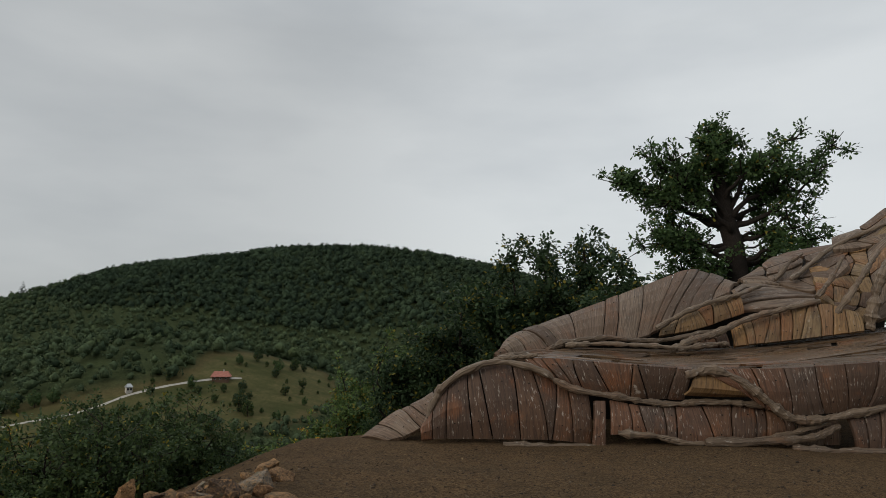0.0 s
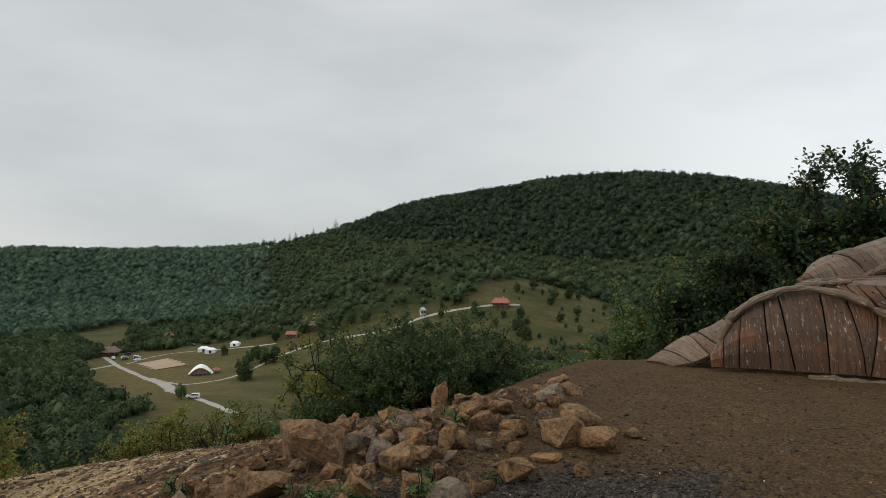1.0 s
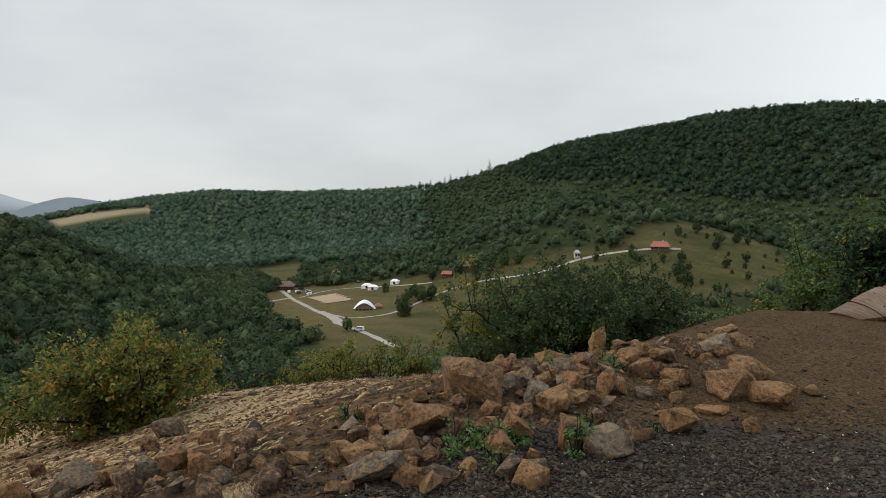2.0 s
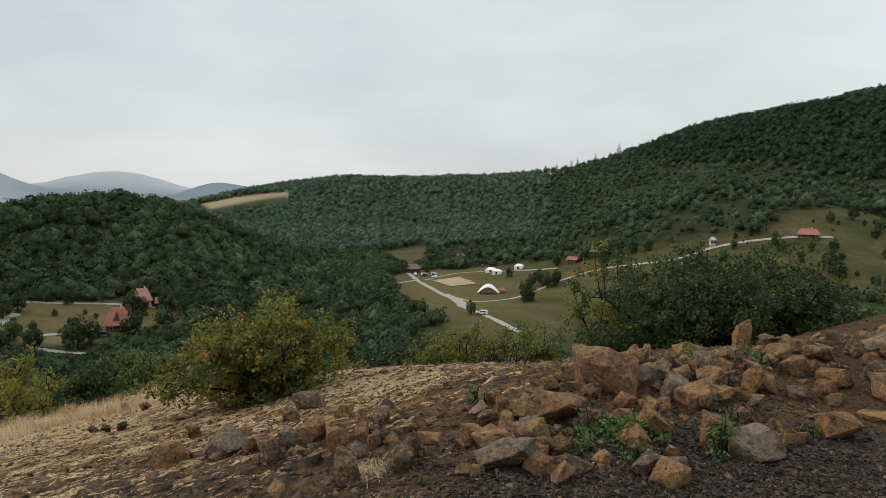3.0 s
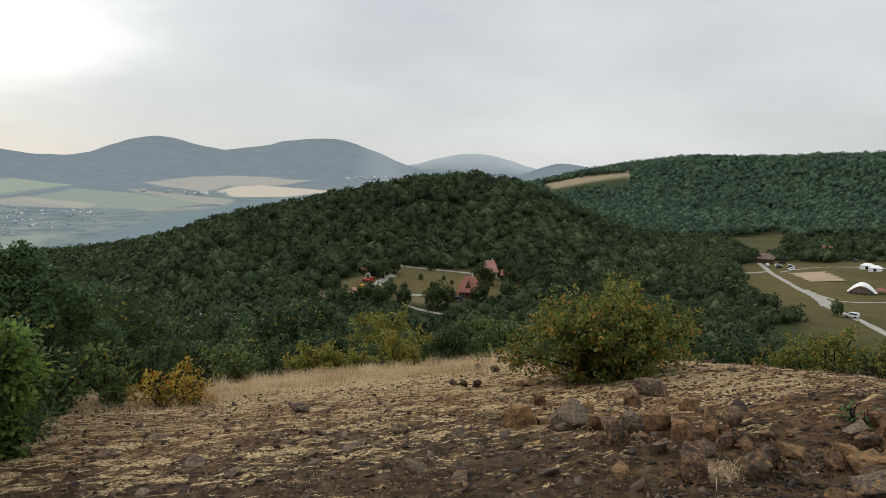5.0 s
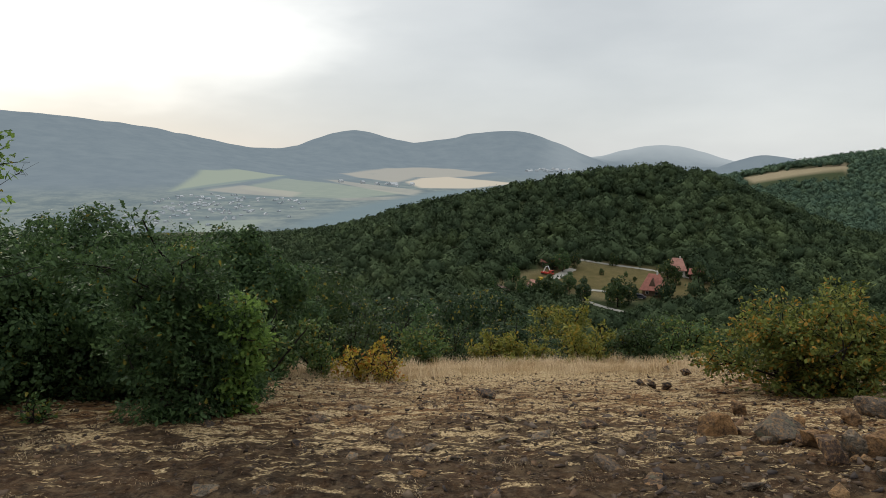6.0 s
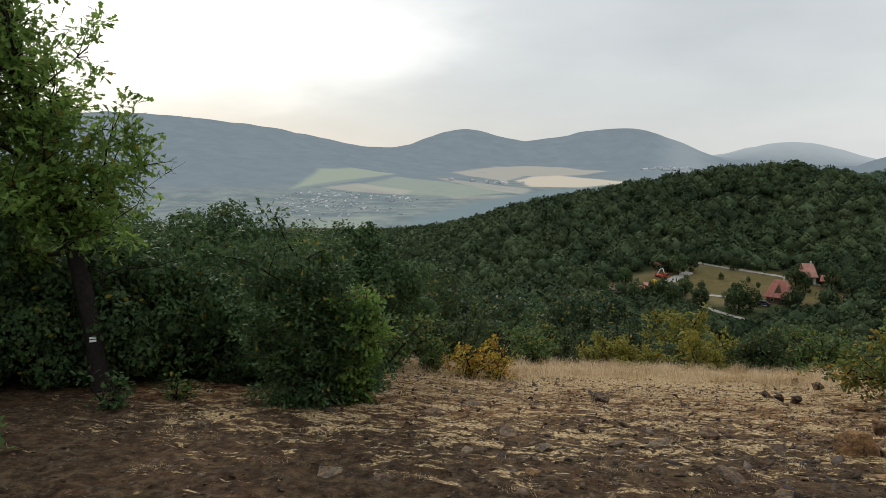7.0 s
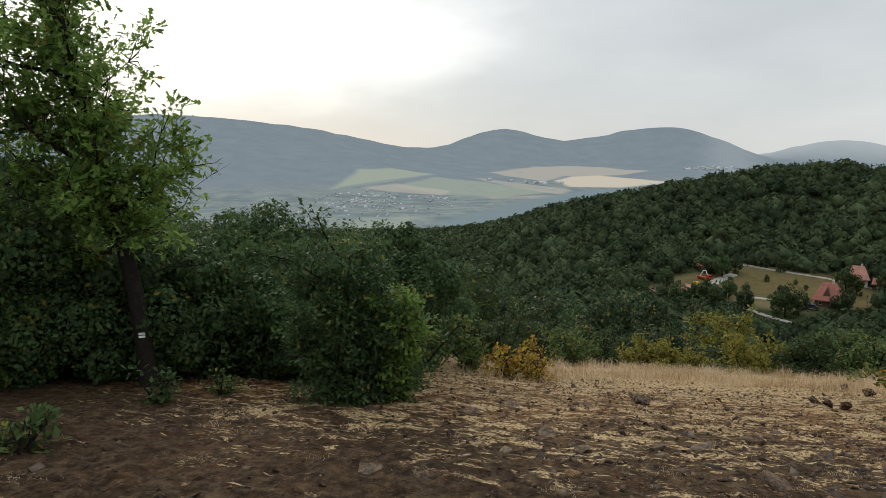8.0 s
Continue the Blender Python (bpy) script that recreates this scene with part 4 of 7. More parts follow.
TIMBER_GREY = mat_timber("grey_weathered_timber", [(0.090, 0.060, 0.041), (0.152, 0.107, 0.075), (0.185, 0.137, 0.099), (0.125, 0.076, 0.048)], 0.35)
TIMBER_BROWN = mat_timber("brown_rough_timber", [(0.085, 0.052, 0.036), (0.135, 0.074, 0.044), (0.165, 0.078, 0.044), (0.105, 0.070, 0.052)], 0.8, warm=0.6)
TIMBER_GOLD = mat_timber("golden_split_timber", [(0.165, 0.108, 0.056), (0.285, 0.155, 0.060), (0.235, 0.168, 0.092), (0.21, 0.092, 0.038)], 0.35, warm=0.6)
TIMBER_LOG = mat_timber("barkless_log", [(0.115, 0.082, 0.056), (0.185, 0.138, 0.096), (0.150, 0.108, 0.074)], 0.5)
TIMBER_DECK = mat_timber("dark_wet_boards", [(0.080, 0.050, 0.028), (0.120, 0.072, 0.038), (0.135, 0.085, 0.048)], 0.1, 0.32, 0.4, 0.5)
# near-black for bolts, and for painted shade behind planks and in tent openings
SHADE_AND_BOLT = mat_plain("shade_and_bolt_black", (0.018, 0.014, 0.011), 0.95, 12, 0.4)


def sheet(top, bottom, bulge):
    """A curved face between two edge lines: a function of s along and v down, each 0 to 1, and its outward normal."""
    n = 64
    A, B = smooth_line(top, n), smooth_line(bottom, n)

    def raw(s, v):
        f = min(max(s, 0), 1) * (n - 1)
        k = min(int(f), n - 2)
        f -= k
        return (A[k] * (1 - f) + A[k + 1] * f) * (1 - v) + (B[k] * (1 - f) + B[k + 1] * f) * v

    def normal(s, v):
        d = np.cross(raw(s + 0.02, v) - raw(s - 0.02, v), raw(s, v + 0.02) - raw(s, v - 0.02))
        d /= np.linalg.norm(d) + 1e-9
        return d if d @ np.array((0, -1, 0.7)) > 0 else -d

    def at(s, v, lift=0.0):
        return raw(s, v) + normal(s, v) * (bulge * math.sin(math.pi * min(max(v, 0), 1)) + lift)
    return at



def one_plank(thing, at, s0, s1, v0, v1, jit0, jit1, material, thick, along, proud):
    """A plank between two joint lines, with a rounded face, wavy edges and thickness."""
    rows, cols = 5, (0.0, 0.12, 0.5, 0.88, 1.0)
    V, gu, gv = [], [], []
    for depth in (0, 1):
        for i in range(rows):
            t = i / (rows - 1)
            for c in cols:
                if along == "v":
                    a, b = s0 + jit0[i], s1 + jit1[i]
                    s, v = a + (b - a) * c, v0 + (v1 - v0) * t
                else:
                    a, b = v0 + jit0[i], v1 + jit1[i]
                    s, v = s0 + (s1 - s0) * t, a + (b - a) * c
                edge = min(c, 1 - c)
                drop = 0.013 if edge == 0 else (0.002 if edge < 0.2 else 0)
                if i in (0, rows - 1):
                    drop += 0.008
                V.append(at(s, v, proud - drop - depth * thick))
                gu.append(0)
                gv.append(0)
    V = np.array(V)
    nc = len(cols)
    half = rows * nc
    wide, long = np.linalg.norm(V[nc - 1] - V[0]), np.linalg.norm(V[(rows - 1) * nc] - V[0])
    for k in range(len(V)):
        q = k % half
        gu[k], gv[k] = cols[q % nc] * wide, (q // nc) / (rows - 1) * long
    F = []
    for i in range(rows - 1):
        for j in range(nc - 1):
            a = i * nc + j
            F.append((a, a + 1, a + nc + 1, a + nc))
            b = half + a
            F.append((b, b + nc, b + nc + 1, b + 1))
    ring = [j for j in range(nc)] + [i * nc + nc - 1 for i in range(1, rows)] + [(rows - 1) * nc + j for j in range(nc - 2, -1, -1)] + [i * nc for i in range(rows - 2, 0, -1)]
    for k, a in enumerate(ring):
        b = ring[(k + 1) % len(ring)]
        F.append((a, half + a, half + b, b))
    me_ob = mesh_ob("plank", V, F, material, thing)
    give(me_ob.data, "gu", gu)
    give(me_ob.data, "gv", gv)
    return me_ob


def panel(thing, top, bottom, n, material, seed, bulge=0.05, thick=0.06, along="v", pieces=1, gap=0.008, uneven=0.25, rise=0.013):
    """n planks side by side over a curved face; along 's' lays them lengthwise, in a number of pieces."""
    rng = np.random.default_rng(seed)
    at = sheet(top, bottom, bulge)
    long = np.linalg.norm(np.asarray(top[-1], float) - np.asarray(top[0], float)) if along == "v" else np.linalg.norm(np.asarray(top[0], float) - np.asarray(bottom[0], float)) + 0.3
    g = gap / max(long, 0.3)
    cuts = np.linspace(0, 1, n + 1)
    cuts[1:-1] += rng.uniform(-uneven, uneven, n - 1) / n
    wave = [(np.linspace(-1, 1, 5) * rng.normal(0, 0.034) + np.sin(np.linspace(0, 3.1, 5) + rng.uniform(0, 3)) * rng.normal(0, 0.018)) / max(long, 0.4) * (0 < k < n) for k in range(n + 1)]
    for k in range(n):
        ends = [0.0]
        if pieces > 1:
            ends += sorted(np.clip(np.linspace(0, 1, pieces + 1)[1:-1] + rng.uniform(-0.35, 0.35, pieces - 1) / pieces, 0.03, 0.97))
        ends.append(1.0)
        for a, b in zip(ends[:-1], ends[1:]):
            proud = rng.uniform(-rise, rise)
            if along == "v":
                one_plank(thing, at, cuts[k] + g, cuts[k + 1] - g, 0, 1, wave[k], wave[k + 1], material, thick, "v", proud)
            else:
                one_plank(thing, at, a + 0.006, b - 0.006, cuts[k] + g, cuts[k + 1] - g, wave[k], wave[k + 1], material, thick, "s", proud)
    return at


def patchwork(thing, top, bottom, ns, nv, materials, seed, bulge=0.08, gap=0.03, thick=0.07):
    """Irregular four-cornered slabs fitted together over a curved face."""
    rng = np.random.default_rng(seed)
    at = sheet(top, bottom, bulge)
    S, W = np.meshgrid(np.linspace(0, 1, ns + 1), np.linspace(0, 1, nv + 1), indexing="ij")
    S, W = S.copy(), W.copy()
    S[1:-1, :] += rng.uniform(-0.32, 0.32, S[1:-1, :].shape) / ns
    W[:, 1:-1] += rng.uniform(-0.36, 0.36, W[:, 1:-1].shape) / nv
    W[1::2, 1:-1] += 0.3 / nv
    for i in range(ns):
        for j in range(nv):
            q = np.array([(S[a, b], W[a, b]) for a, b in ((i, j), (i + 1, j), (i + 1, j + 1), (i, j + 1))])
            q = q.mean(0) + (q - q.mean(0)) * (1 - gap - 0.03 * rng.random())
            lift, n = rng.uniform(-0.015, 0.015), 5
            V, gu, gv = [], [], []
            turned = rng.random() < 0.5
            for depth in (0, 1):
                for a in range(n):
                    for b in range(n):
                        u, v = a / (n - 1), b / (n - 1)
                        # cut the corners a little
                        u, v = 0.5 + (u - 0.5) * (1 - 0.15 * abs(v - 0.5) ** 3 * 4), 0.5 + (v - 0.5) * (1 - 0.15 * abs(u - 0.5) ** 3 * 4)
                        s, w = (q[0] * (1 - u) + q[1] * u) * (1 - v) + (q[3] * (1 - u) + q[2] * u) * v
                        edge = min(a, b, n - 1 - a, n - 1 - b)
                        V.append(at(s, w, lift - (0.016 if edge == 0 else 0) - depth * thick))
                        gu.append((v if turned else u) * 0.35)
                        gv.append((u if turned else v) * 0.5)
            F = []
            for a in range(n - 1):
                for b in range(n - 1):
                    k = a * n + b
                    F.append((k, k + 1, k + n + 1, k + n))
            ring = [b for b in range(n)] + [a * n + n - 1 for a in range(1, n)] + [(n - 1) * n + b for b in range(n - 2, -1, -1)] + [a * n for a in range(n - 2, 0, -1)]
            F.extend((a, n * n + a, n * n + b, b) for a, b in zip(ring, ring[1:] + ring[:1]))
            ob = mesh_ob("slab", V, F, materials[rng.integers(len(materials))], thing)
            give(ob.data, "gu", gu)
            give(ob.data, "gv", gv)


def log(thing, points, r, seed, material=None, knots=2):
    """A crooked peeled log with knots and swelling."""
    rng = np.random.default_rng(seed)
    n, sides = 8 * len(points), 10
    P = smooth_line(points, n) + np.cumsum(rng.normal(0, 0.004, (n, 3)), 0) * (1, 0.2, 1)
    t = np.arange(n)
    rad = 0.82 * r * (1 + 0.16 * np.sin(t * 0.55 + seed) + 0.12 * np.sin(t * 1.3 + 2 * seed) + rng.normal(0, 0.07, n)) * np.linspace(1.12, 0.8, n)
    for _ in range(knots + n // 16):
        k = rng.integers(3, n - 3)
        rad[k] *= 1.25
        rad[k - 1] *= 1.15
    rad[0] *= 0.8
    rad[-1] *= 0.75
    V, F = tube(P, rad, sides)
    V = np.array(V) + rng.normal(0, r * 0.06, (len(V), 3))
    F = list(F) + [tuple(range(sides - 1, -1, -1)), tuple(range((n - 1) * sides, n * sides))]
    ob = mesh_ob("log", V, F, material or TIMBER_LOG, thing)
    step = np.linalg.norm(P[1] - P[0])
    give(ob.data, "gu", [abs(q % sides - sides / 2) * 0.6 * r for q in range(len(V))])
    give(ob.data, "gv", [(q // sides) * step for q in range(len(V))])
    return ob


def build_sculpture():
    t = new("timber_sculpture")
    t.location = (0, 0, 0)
    faces = []

    def clad(top, bottom, n, material, seed, **kw):
        panel(t, top, bottom, n, material, seed, **kw)
        faces.append((top, bottom, kw.get("bulge", 0.05)))

    # tail end and lower front wall
    clad([(-1.62, 11.2, 0.0), (-1.09, 11.4, 0.37), (-0.56, 11.6, 0.62), (-0.06, 11.6, 1.0), (0.46, 11.5, 1.18)],
         [(-1.2, 10.95, -0.02), (-0.72, 10.9, 0.16), (-0.46, 10.9, 0.60), (-0.22, 10.95, 0.87), (0.1, 11.0, 1.05)], 8, TIMBER_GREY, 1)
    clad([(-0.60, 10.82, 0.22), (-0.33, 10.8, 0.75), (-0.03, 10.8, 1.01), (0.48, 10.8, 1.16), (1.08, 10.8, 1.08), (1.5, 10.8, 0.83), (1.86, 10.8, 0.70)],
         [(-0.66, 10.7, 0.04), (-0.2, 10.68, 0.05), (0.63, 10.66, 0.05), (1.3, 10.66, 0.04), (1.86, 10.7, -0.02)], 9, TIMBER_BROWN, 2, bulge=0.10)
    clad([(1.90, 10.58, 0.62), (2.06, 10.58, 0.62)], [(1.84, 10.5, -0.05), (2.02, 10.5, -0.05)], 1, TIMBER_BROWN, 3, thick=0.12)
    clad([(2.13, 10.62, 0.63), (2.62, 10.6, 0.55), (3.12, 10.6, 0.54), (3.95, 10.6, 0.56), (4.45, 10.6, 0.53), (4.77, 10.6, 0.40)],
         [(2.10, 10.5, 0.15), (2.58, 10.5, 0.14), (3.15, 10.5, 0.02), (3.88, 10.5, 0.02), (4.38, 10.5, 0.08), (4.8, 10.5, 0.20)], 10, TIMBER_BROWN, 4, bulge=0.04)
    clad([(4.85, 10.5, 0.33), (5.4, 10.5, 0.42)], [(4.7, 10.45, 0.02), (5.4, 10.45, 0.02)], 2, TIMBER_GREY, 5)
    clad([(5.43, 10.32, 0.48), (6.08, 10.3, 0.58), (7.2, 10.2, 0.7)], [(5.5, 10.22, 0.0), (5.96, 10.2, -0.02), (7.1, 10.1, -0.02)], 5, TIMBER_BROWN, 6)
    # band between the rim and the long log
    clad([(0.9, 10.85, 1.22), (1.3, 10.75, 1.23), (2.31, 10.6, 1.15), (3.3, 10.42, 1.08)],
         [(1.02, 10.7, 1.08), (1.57, 10.7, 0.82), (2.49, 10.68, 0.66), (3.25, 10.66, 0.62)], 9, TIMBER_BROWN, 7, bulge=0.03)
    clad([(3.32, 10.44, 1.02), (3.75, 10.42, 1.0), (4.1, 10.44, 0.9)], [(3.2, 10.52, 0.70), (3.7, 10.52, 0.68), (4.2, 10.5, 0.68)], 1, TIMBER_GOLD, 8, bulge=0.12)
    clad([(3.4, 10.4, 1.08), (4.67, 10.3, 1.12), (6.06, 10.2, 1.22), (7.3, 10.1, 1.3)], [(3.9, 10.4, 0.82), (4.5, 10.36, 0.47), (5.47, 10.35, 0.50), (6.13, 10.35, 0.62), (7.3, 10.3, 0.78)], 10, TIMBER_BROWN, 9, bulge=0.05)
    # wet deck on top
    clad([(0.52, 11.3, 1.19), (1.66, 11.6, 1.38), (3.66, 12.2, 1.34), (4.78, 12.4, 1.40), (5.83, 12.5, 1.5), (7.21, 12.6, 1.70), (8.4, 12.7, 1.85)],
         [(0.46, 11.2, 1.17), (1.08, 10.82, 1.23), (2.31, 10.62, 1.13), (3.4, 10.44, 1.06), (4.67, 10.34, 1.10), (6.06, 10.24, 1.20), (7.4, 10.1, 1.29)], 11, TIMBER_DECK, 10, bulge=0.0, along="s", pieces=3, thick=0.03, gap=0.003, rise=0.004)
    # upper wall, rising like a flank
    clad([(0.48, 11.5, 1.2), (0.77, 11.8, 1.57), (1.38, 12.2, 1.79), (2.46, 12.6, 2.17), (3.49, 12.9, 2.55), (4.29, 13.2, 2.82), (4.75, 13.3, 2.78), (5.34, 13.3, 2.56)],
         [(0.55, 11.4, 1.22), (1.0, 11.5, 1.31), (1.68, 11.7, 1.45), (2.29, 11.9, 1.53), (2.98, 12.0, 1.55), (3.35, 12.1, 1.69), (3.98, 12.3, 2.03), (4.81, 12.6, 2.38)], 14, TIMBER_GREY, 11, bulge=0.10)
    clad([(3.44, 12.2, 1.69), (3.94, 12.2, 1.98), (4.44, 12.2, 2.18), (4.84, 12.2, 2.30)], [(3.35, 12.1, 1.57), (3.99, 12.1, 1.68), (4.48, 12.1, 1.84), (4.86, 12.1, 1.97)], 5, TIMBER_GOLD, 12, bulge=0.03)
    clad([(4.85, 12.5, 2.40), (5.4, 13.2, 2.57), (6.09, 13.3, 2.53), (6.73, 13.3, 2.37)], [(4.84, 12.2, 2.02), (5.3, 12.2, 2.07), (5.8, 12.2, 2.14), (6.2, 12.3, 2.21)], 5, TIMBER_GREY, 13, along="s", bulge=0.05)
    clad([(4.64, 12.2, 1.73), (5.11, 12.2, 1.91), (5.71, 12.2, 2.06), (6.3, 12.2, 2.13), (6.9, 12.2, 1.98)], [(4.61, 12.0, 1.41), (5.09, 12.0, 1.46), (5.57, 12.0, 1.51), (6.15, 12.0, 1.58), (6.85, 12.0, 1.68)], 10, TIMBER_GOLD, 14, bulge=0.03)
    clad([(3.7, 12.0, 1.50), (4.5, 12.1, 1.66)], [(3.7, 11.95, 1.36), (4.55, 12.0, 1.40)], 4, TIMBER_BROWN, 15, bulge=0.02)
    # patchwork hump
    humps = [([(5.34, 13.5, 2.60), (6.02, 13.9, 2.98), (6.65, 14.2, 3.28), (7.88, 14.2, 3.51)], [(5.36, 13.2, 2.57), (5.99, 13.1, 2.54), (6.45, 12.7, 2.40), (7.2, 12.9, 2.9)], 3, 4, (TIMBER_GREY,), 16, 0.08),
             ([(6.75, 13.6, 3.0), (7.5, 13.8, 3.35), (8.13, 13.9, 3.75), (8.58, 13.8, 4.1), (9.2, 13.6, 4.6)], [(6.35, 12.5, 2.28), (6.6, 12.3, 2.06), (7.0, 12.25, 1.8), (7.6, 12.25, 2.0), (8.6, 12.4, 2.3)], 5, 7, (TIMBER_GOLD, TIMBER_GREY, TIMBER_GOLD), 17, 0.12),
             ([(7.6, 14.1, 3.6), (8.13, 14.0, 3.80), (8.62, 13.9, 4.18), (9.3, 13.7, 4.75)], [(7.2, 13.4, 3.25), (7.8, 13.3, 3.3), (8.4, 13.2, 3.5), (9.3, 13.0, 3.9)], 3, 4, (TIMBER_GREY,), 18, 0.06)]
    for top, bottom, ns, nv, mats, seed, bulge in humps:
        patchwork(t, top, bottom, ns, nv, mats, seed, bulge)
        faces.append((top, bottom, bulge))
    # logs that bind it
    for k, (r, pts) in enumerate([
            (0.06, [(-0.62, 10.75, 0.12), (-0.45, 10.8, 0.62), (-0.2, 10.72, 0.94), (0.39, 10.70, 1.2), (1.07, 10.66, 1.1), (1.48, 10.64, 0.85), (1.99, 10.6, 0.74), (2.49, 10.6, 0.66), (2.91, 10.58, 0.59), (3.41, 10.56, 0.62), (4.0, 10.52, 0.62), (4.5, 10.5, 0.56)]),
            (0.075, [(3.2, 10.42, 1.0), (3.58, 10.38, 1.08), (4.05, 10.34, 0.88), (4.32, 10.32, 0.65), (4.63, 10.3, 0.45), (5.0, 10.3, 0.42), (5.49, 10.26, 0.51), (6.15, 10.22, 0.65), (7.2, 10.15, 0.75)]),
            (0.05, [(0.46, 11.2, 1.19), (0.8, 10.95, 1.24), (1.08, 10.8, 1.26)]),
            (0.055, [(0.52, 11.3, 1.22), (1.27, 11.5, 1.31), (1.66, 11.6, 1.47), (2.33, 11.7, 1.52), (2.92, 11.8, 1.49), (3.52, 11.9, 1.51), (4.37, 12.0, 1.66)]),
            (0.045, [(1.64, 11.5, 1.41), (2.19, 11.5, 1.42), (2.83, 11.5, 1.40), (3.43, 11.5, 1.36)]),
            (0.05, [(3.29, 12.0, 1.69), (3.7, 12.05, 1.93), (4.24, 12.1, 2.16), (4.83, 12.2, 2.34), (5.43, 12.7, 2.53)]),
            (0.07, [(3.37, 11.6, 1.34), (3.73, 11.7, 1.48), (4.17, 11.8, 1.6), (4.63, 11.95, 1.80), (5.26, 12.05, 1.99), (6.2, 12.2, 2.19)]),
            (0.05, [(3.5, 11.6, 1.36), (4.1, 11.65, 1.42), (4.4, 11.7, 1.44)]),
            (0.05, [(0.55, 10.6, -0.01), (1.2, 10.55, -0.03), (1.85, 10.5, -0.04)]),
            (0.05, [(2.2, 10.45, 0.18), (2.7, 10.42, 0.12), (3.1, 10.4, 0.02), (3.9, 10.38, 0.03), (4.5, 10.36, 0.12), (5.2, 10.34, 0.30)]),
            (0.07, [(3.4, 10.35, 0.06), (4.2, 10.3, 0.10), (4.9, 10.28, 0.17), (5.3, 10.3, 0.33)]),
            (0.06, [(4.6, 10.28, 0.0), (5.5, 10.15, -0.02), (6.9, 10.05, -0.02)]),
            (0.05, [(6.2, 12.25, 2.25), (6.55, 12.4, 2.55), (6.95, 12.7, 2.95)]),
            (0.06, [(6.45, 12.15, 1.95), (6.8, 12.2, 2.35), (7.2, 12.4, 2.75), (7.7, 12.8, 3.1)]),
            (0.10, [(6.98, 12.1, 1.68), (7.1, 12.1, 2.1), (7.3, 12.15, 2.6), (7.7, 12.3, 3.0), (8.3, 12.5, 3.3)]),
            (0.05, [(5.9, 13.1, 2.62), (6.3, 13.3, 2.95), (6.7, 13.6, 3.15)]),
            (0.05, [(6.1, 12.9, 2.6), (6.6, 13.2, 2.9), (7.3, 13.5, 3.3), (8.0, 13.5, 3.6), (8.7, 13.4, 3.9)])]):
        log(t, pts, r, 40 + k)
    # near-black sheets added close behind the planks, standing for shade in the gaps
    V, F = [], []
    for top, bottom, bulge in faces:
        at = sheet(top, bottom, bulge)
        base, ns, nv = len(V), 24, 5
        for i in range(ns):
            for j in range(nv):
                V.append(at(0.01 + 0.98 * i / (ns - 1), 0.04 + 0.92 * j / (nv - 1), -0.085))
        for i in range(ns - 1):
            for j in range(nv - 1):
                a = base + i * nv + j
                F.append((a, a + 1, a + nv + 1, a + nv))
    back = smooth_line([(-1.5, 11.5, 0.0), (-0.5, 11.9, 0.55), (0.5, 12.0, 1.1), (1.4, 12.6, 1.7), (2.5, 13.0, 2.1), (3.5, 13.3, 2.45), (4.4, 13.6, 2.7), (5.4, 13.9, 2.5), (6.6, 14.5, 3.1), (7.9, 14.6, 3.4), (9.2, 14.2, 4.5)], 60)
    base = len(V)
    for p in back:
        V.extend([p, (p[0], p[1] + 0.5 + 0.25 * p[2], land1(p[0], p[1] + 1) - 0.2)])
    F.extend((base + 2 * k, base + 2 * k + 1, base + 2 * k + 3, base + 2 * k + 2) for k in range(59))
    mesh_ob("core", V, F, SHADE_AND_BOLT, t)
    # bolt heads on the wider planks
    bv, bf = ico(1)
    bolt = bpy.data.meshes.new("bolt")
    bolt.from_pydata([tuple(q * 0.011) for q in bv], [], [tuple(int(i) for i in q) for q in bf])
    bolt.materials.append(SHADE_AND_BOLT)
    rng = np.random.default_rng(5)
    for pl in [o for o in t.children if o.name.startswith("plank")]:
        m = pl.data.vertices
        if (m[4].co - m[0].co).length < 0.13:
            continue
        for k, w in ((7, 0.3), (17, -0.3)):
            if rng.random() < 0.7:
                b = new("bolt", bolt)
                b.parent = pl
                b.location = m[k].co.lerp(m[k + (1 if w > 0 else -1)].co, abs(w))
    tagged(t, "huge lying sculpture of weathered planks and crooked logs", "sculpture")


build_sculpture()
# ---- rocks, stones, gravel ----
def mat_rock(name, tones, moss=0.0):
    p = Paint(name, 0.92, 0.12)
    k = len(tones)
    base = p.ramp(p.rnd(), *[((i + 0.5) / k, t) for i, t in enumerate(tones)])
    big, fine, pit = p.noise(6.5, 6, 0.65), p.noise(34, 6, 0.72), p.noise(95, 4, 0.6)
    c = p.mix(p.rng(big, 0.44, 0.60, 0, 0.6), base, (0.048, 0.034, 0.027))
    c = p.mix(p.rng(fine, 0.50, 0.64, 0, 0.8), c, (0.42, 0.235, 0.100))
    c = p.mix(p.rng(fine, 0.47, 0.36, 0, 0.65), c, (0.028, 0.020, 0.016))
    c = p.mix(p.rng(pit, 0.42, 0.34, 0, 0.7), c, (0.03, 0.022, 0.018))
    if moss:
        c = p.mix(p.rng(p.noise(9, 4), 0.58, 0.66, 0, moss), c, (0.16, 0.16, 0.11))
    p.colour(c)
    return p.relief(p.math("ADD", big, p.math("ADD", p.math("MULTIPLY", fine, 0.7), p.math("MULTIPLY", pit, 0.25))), 1.0, 0.05).m


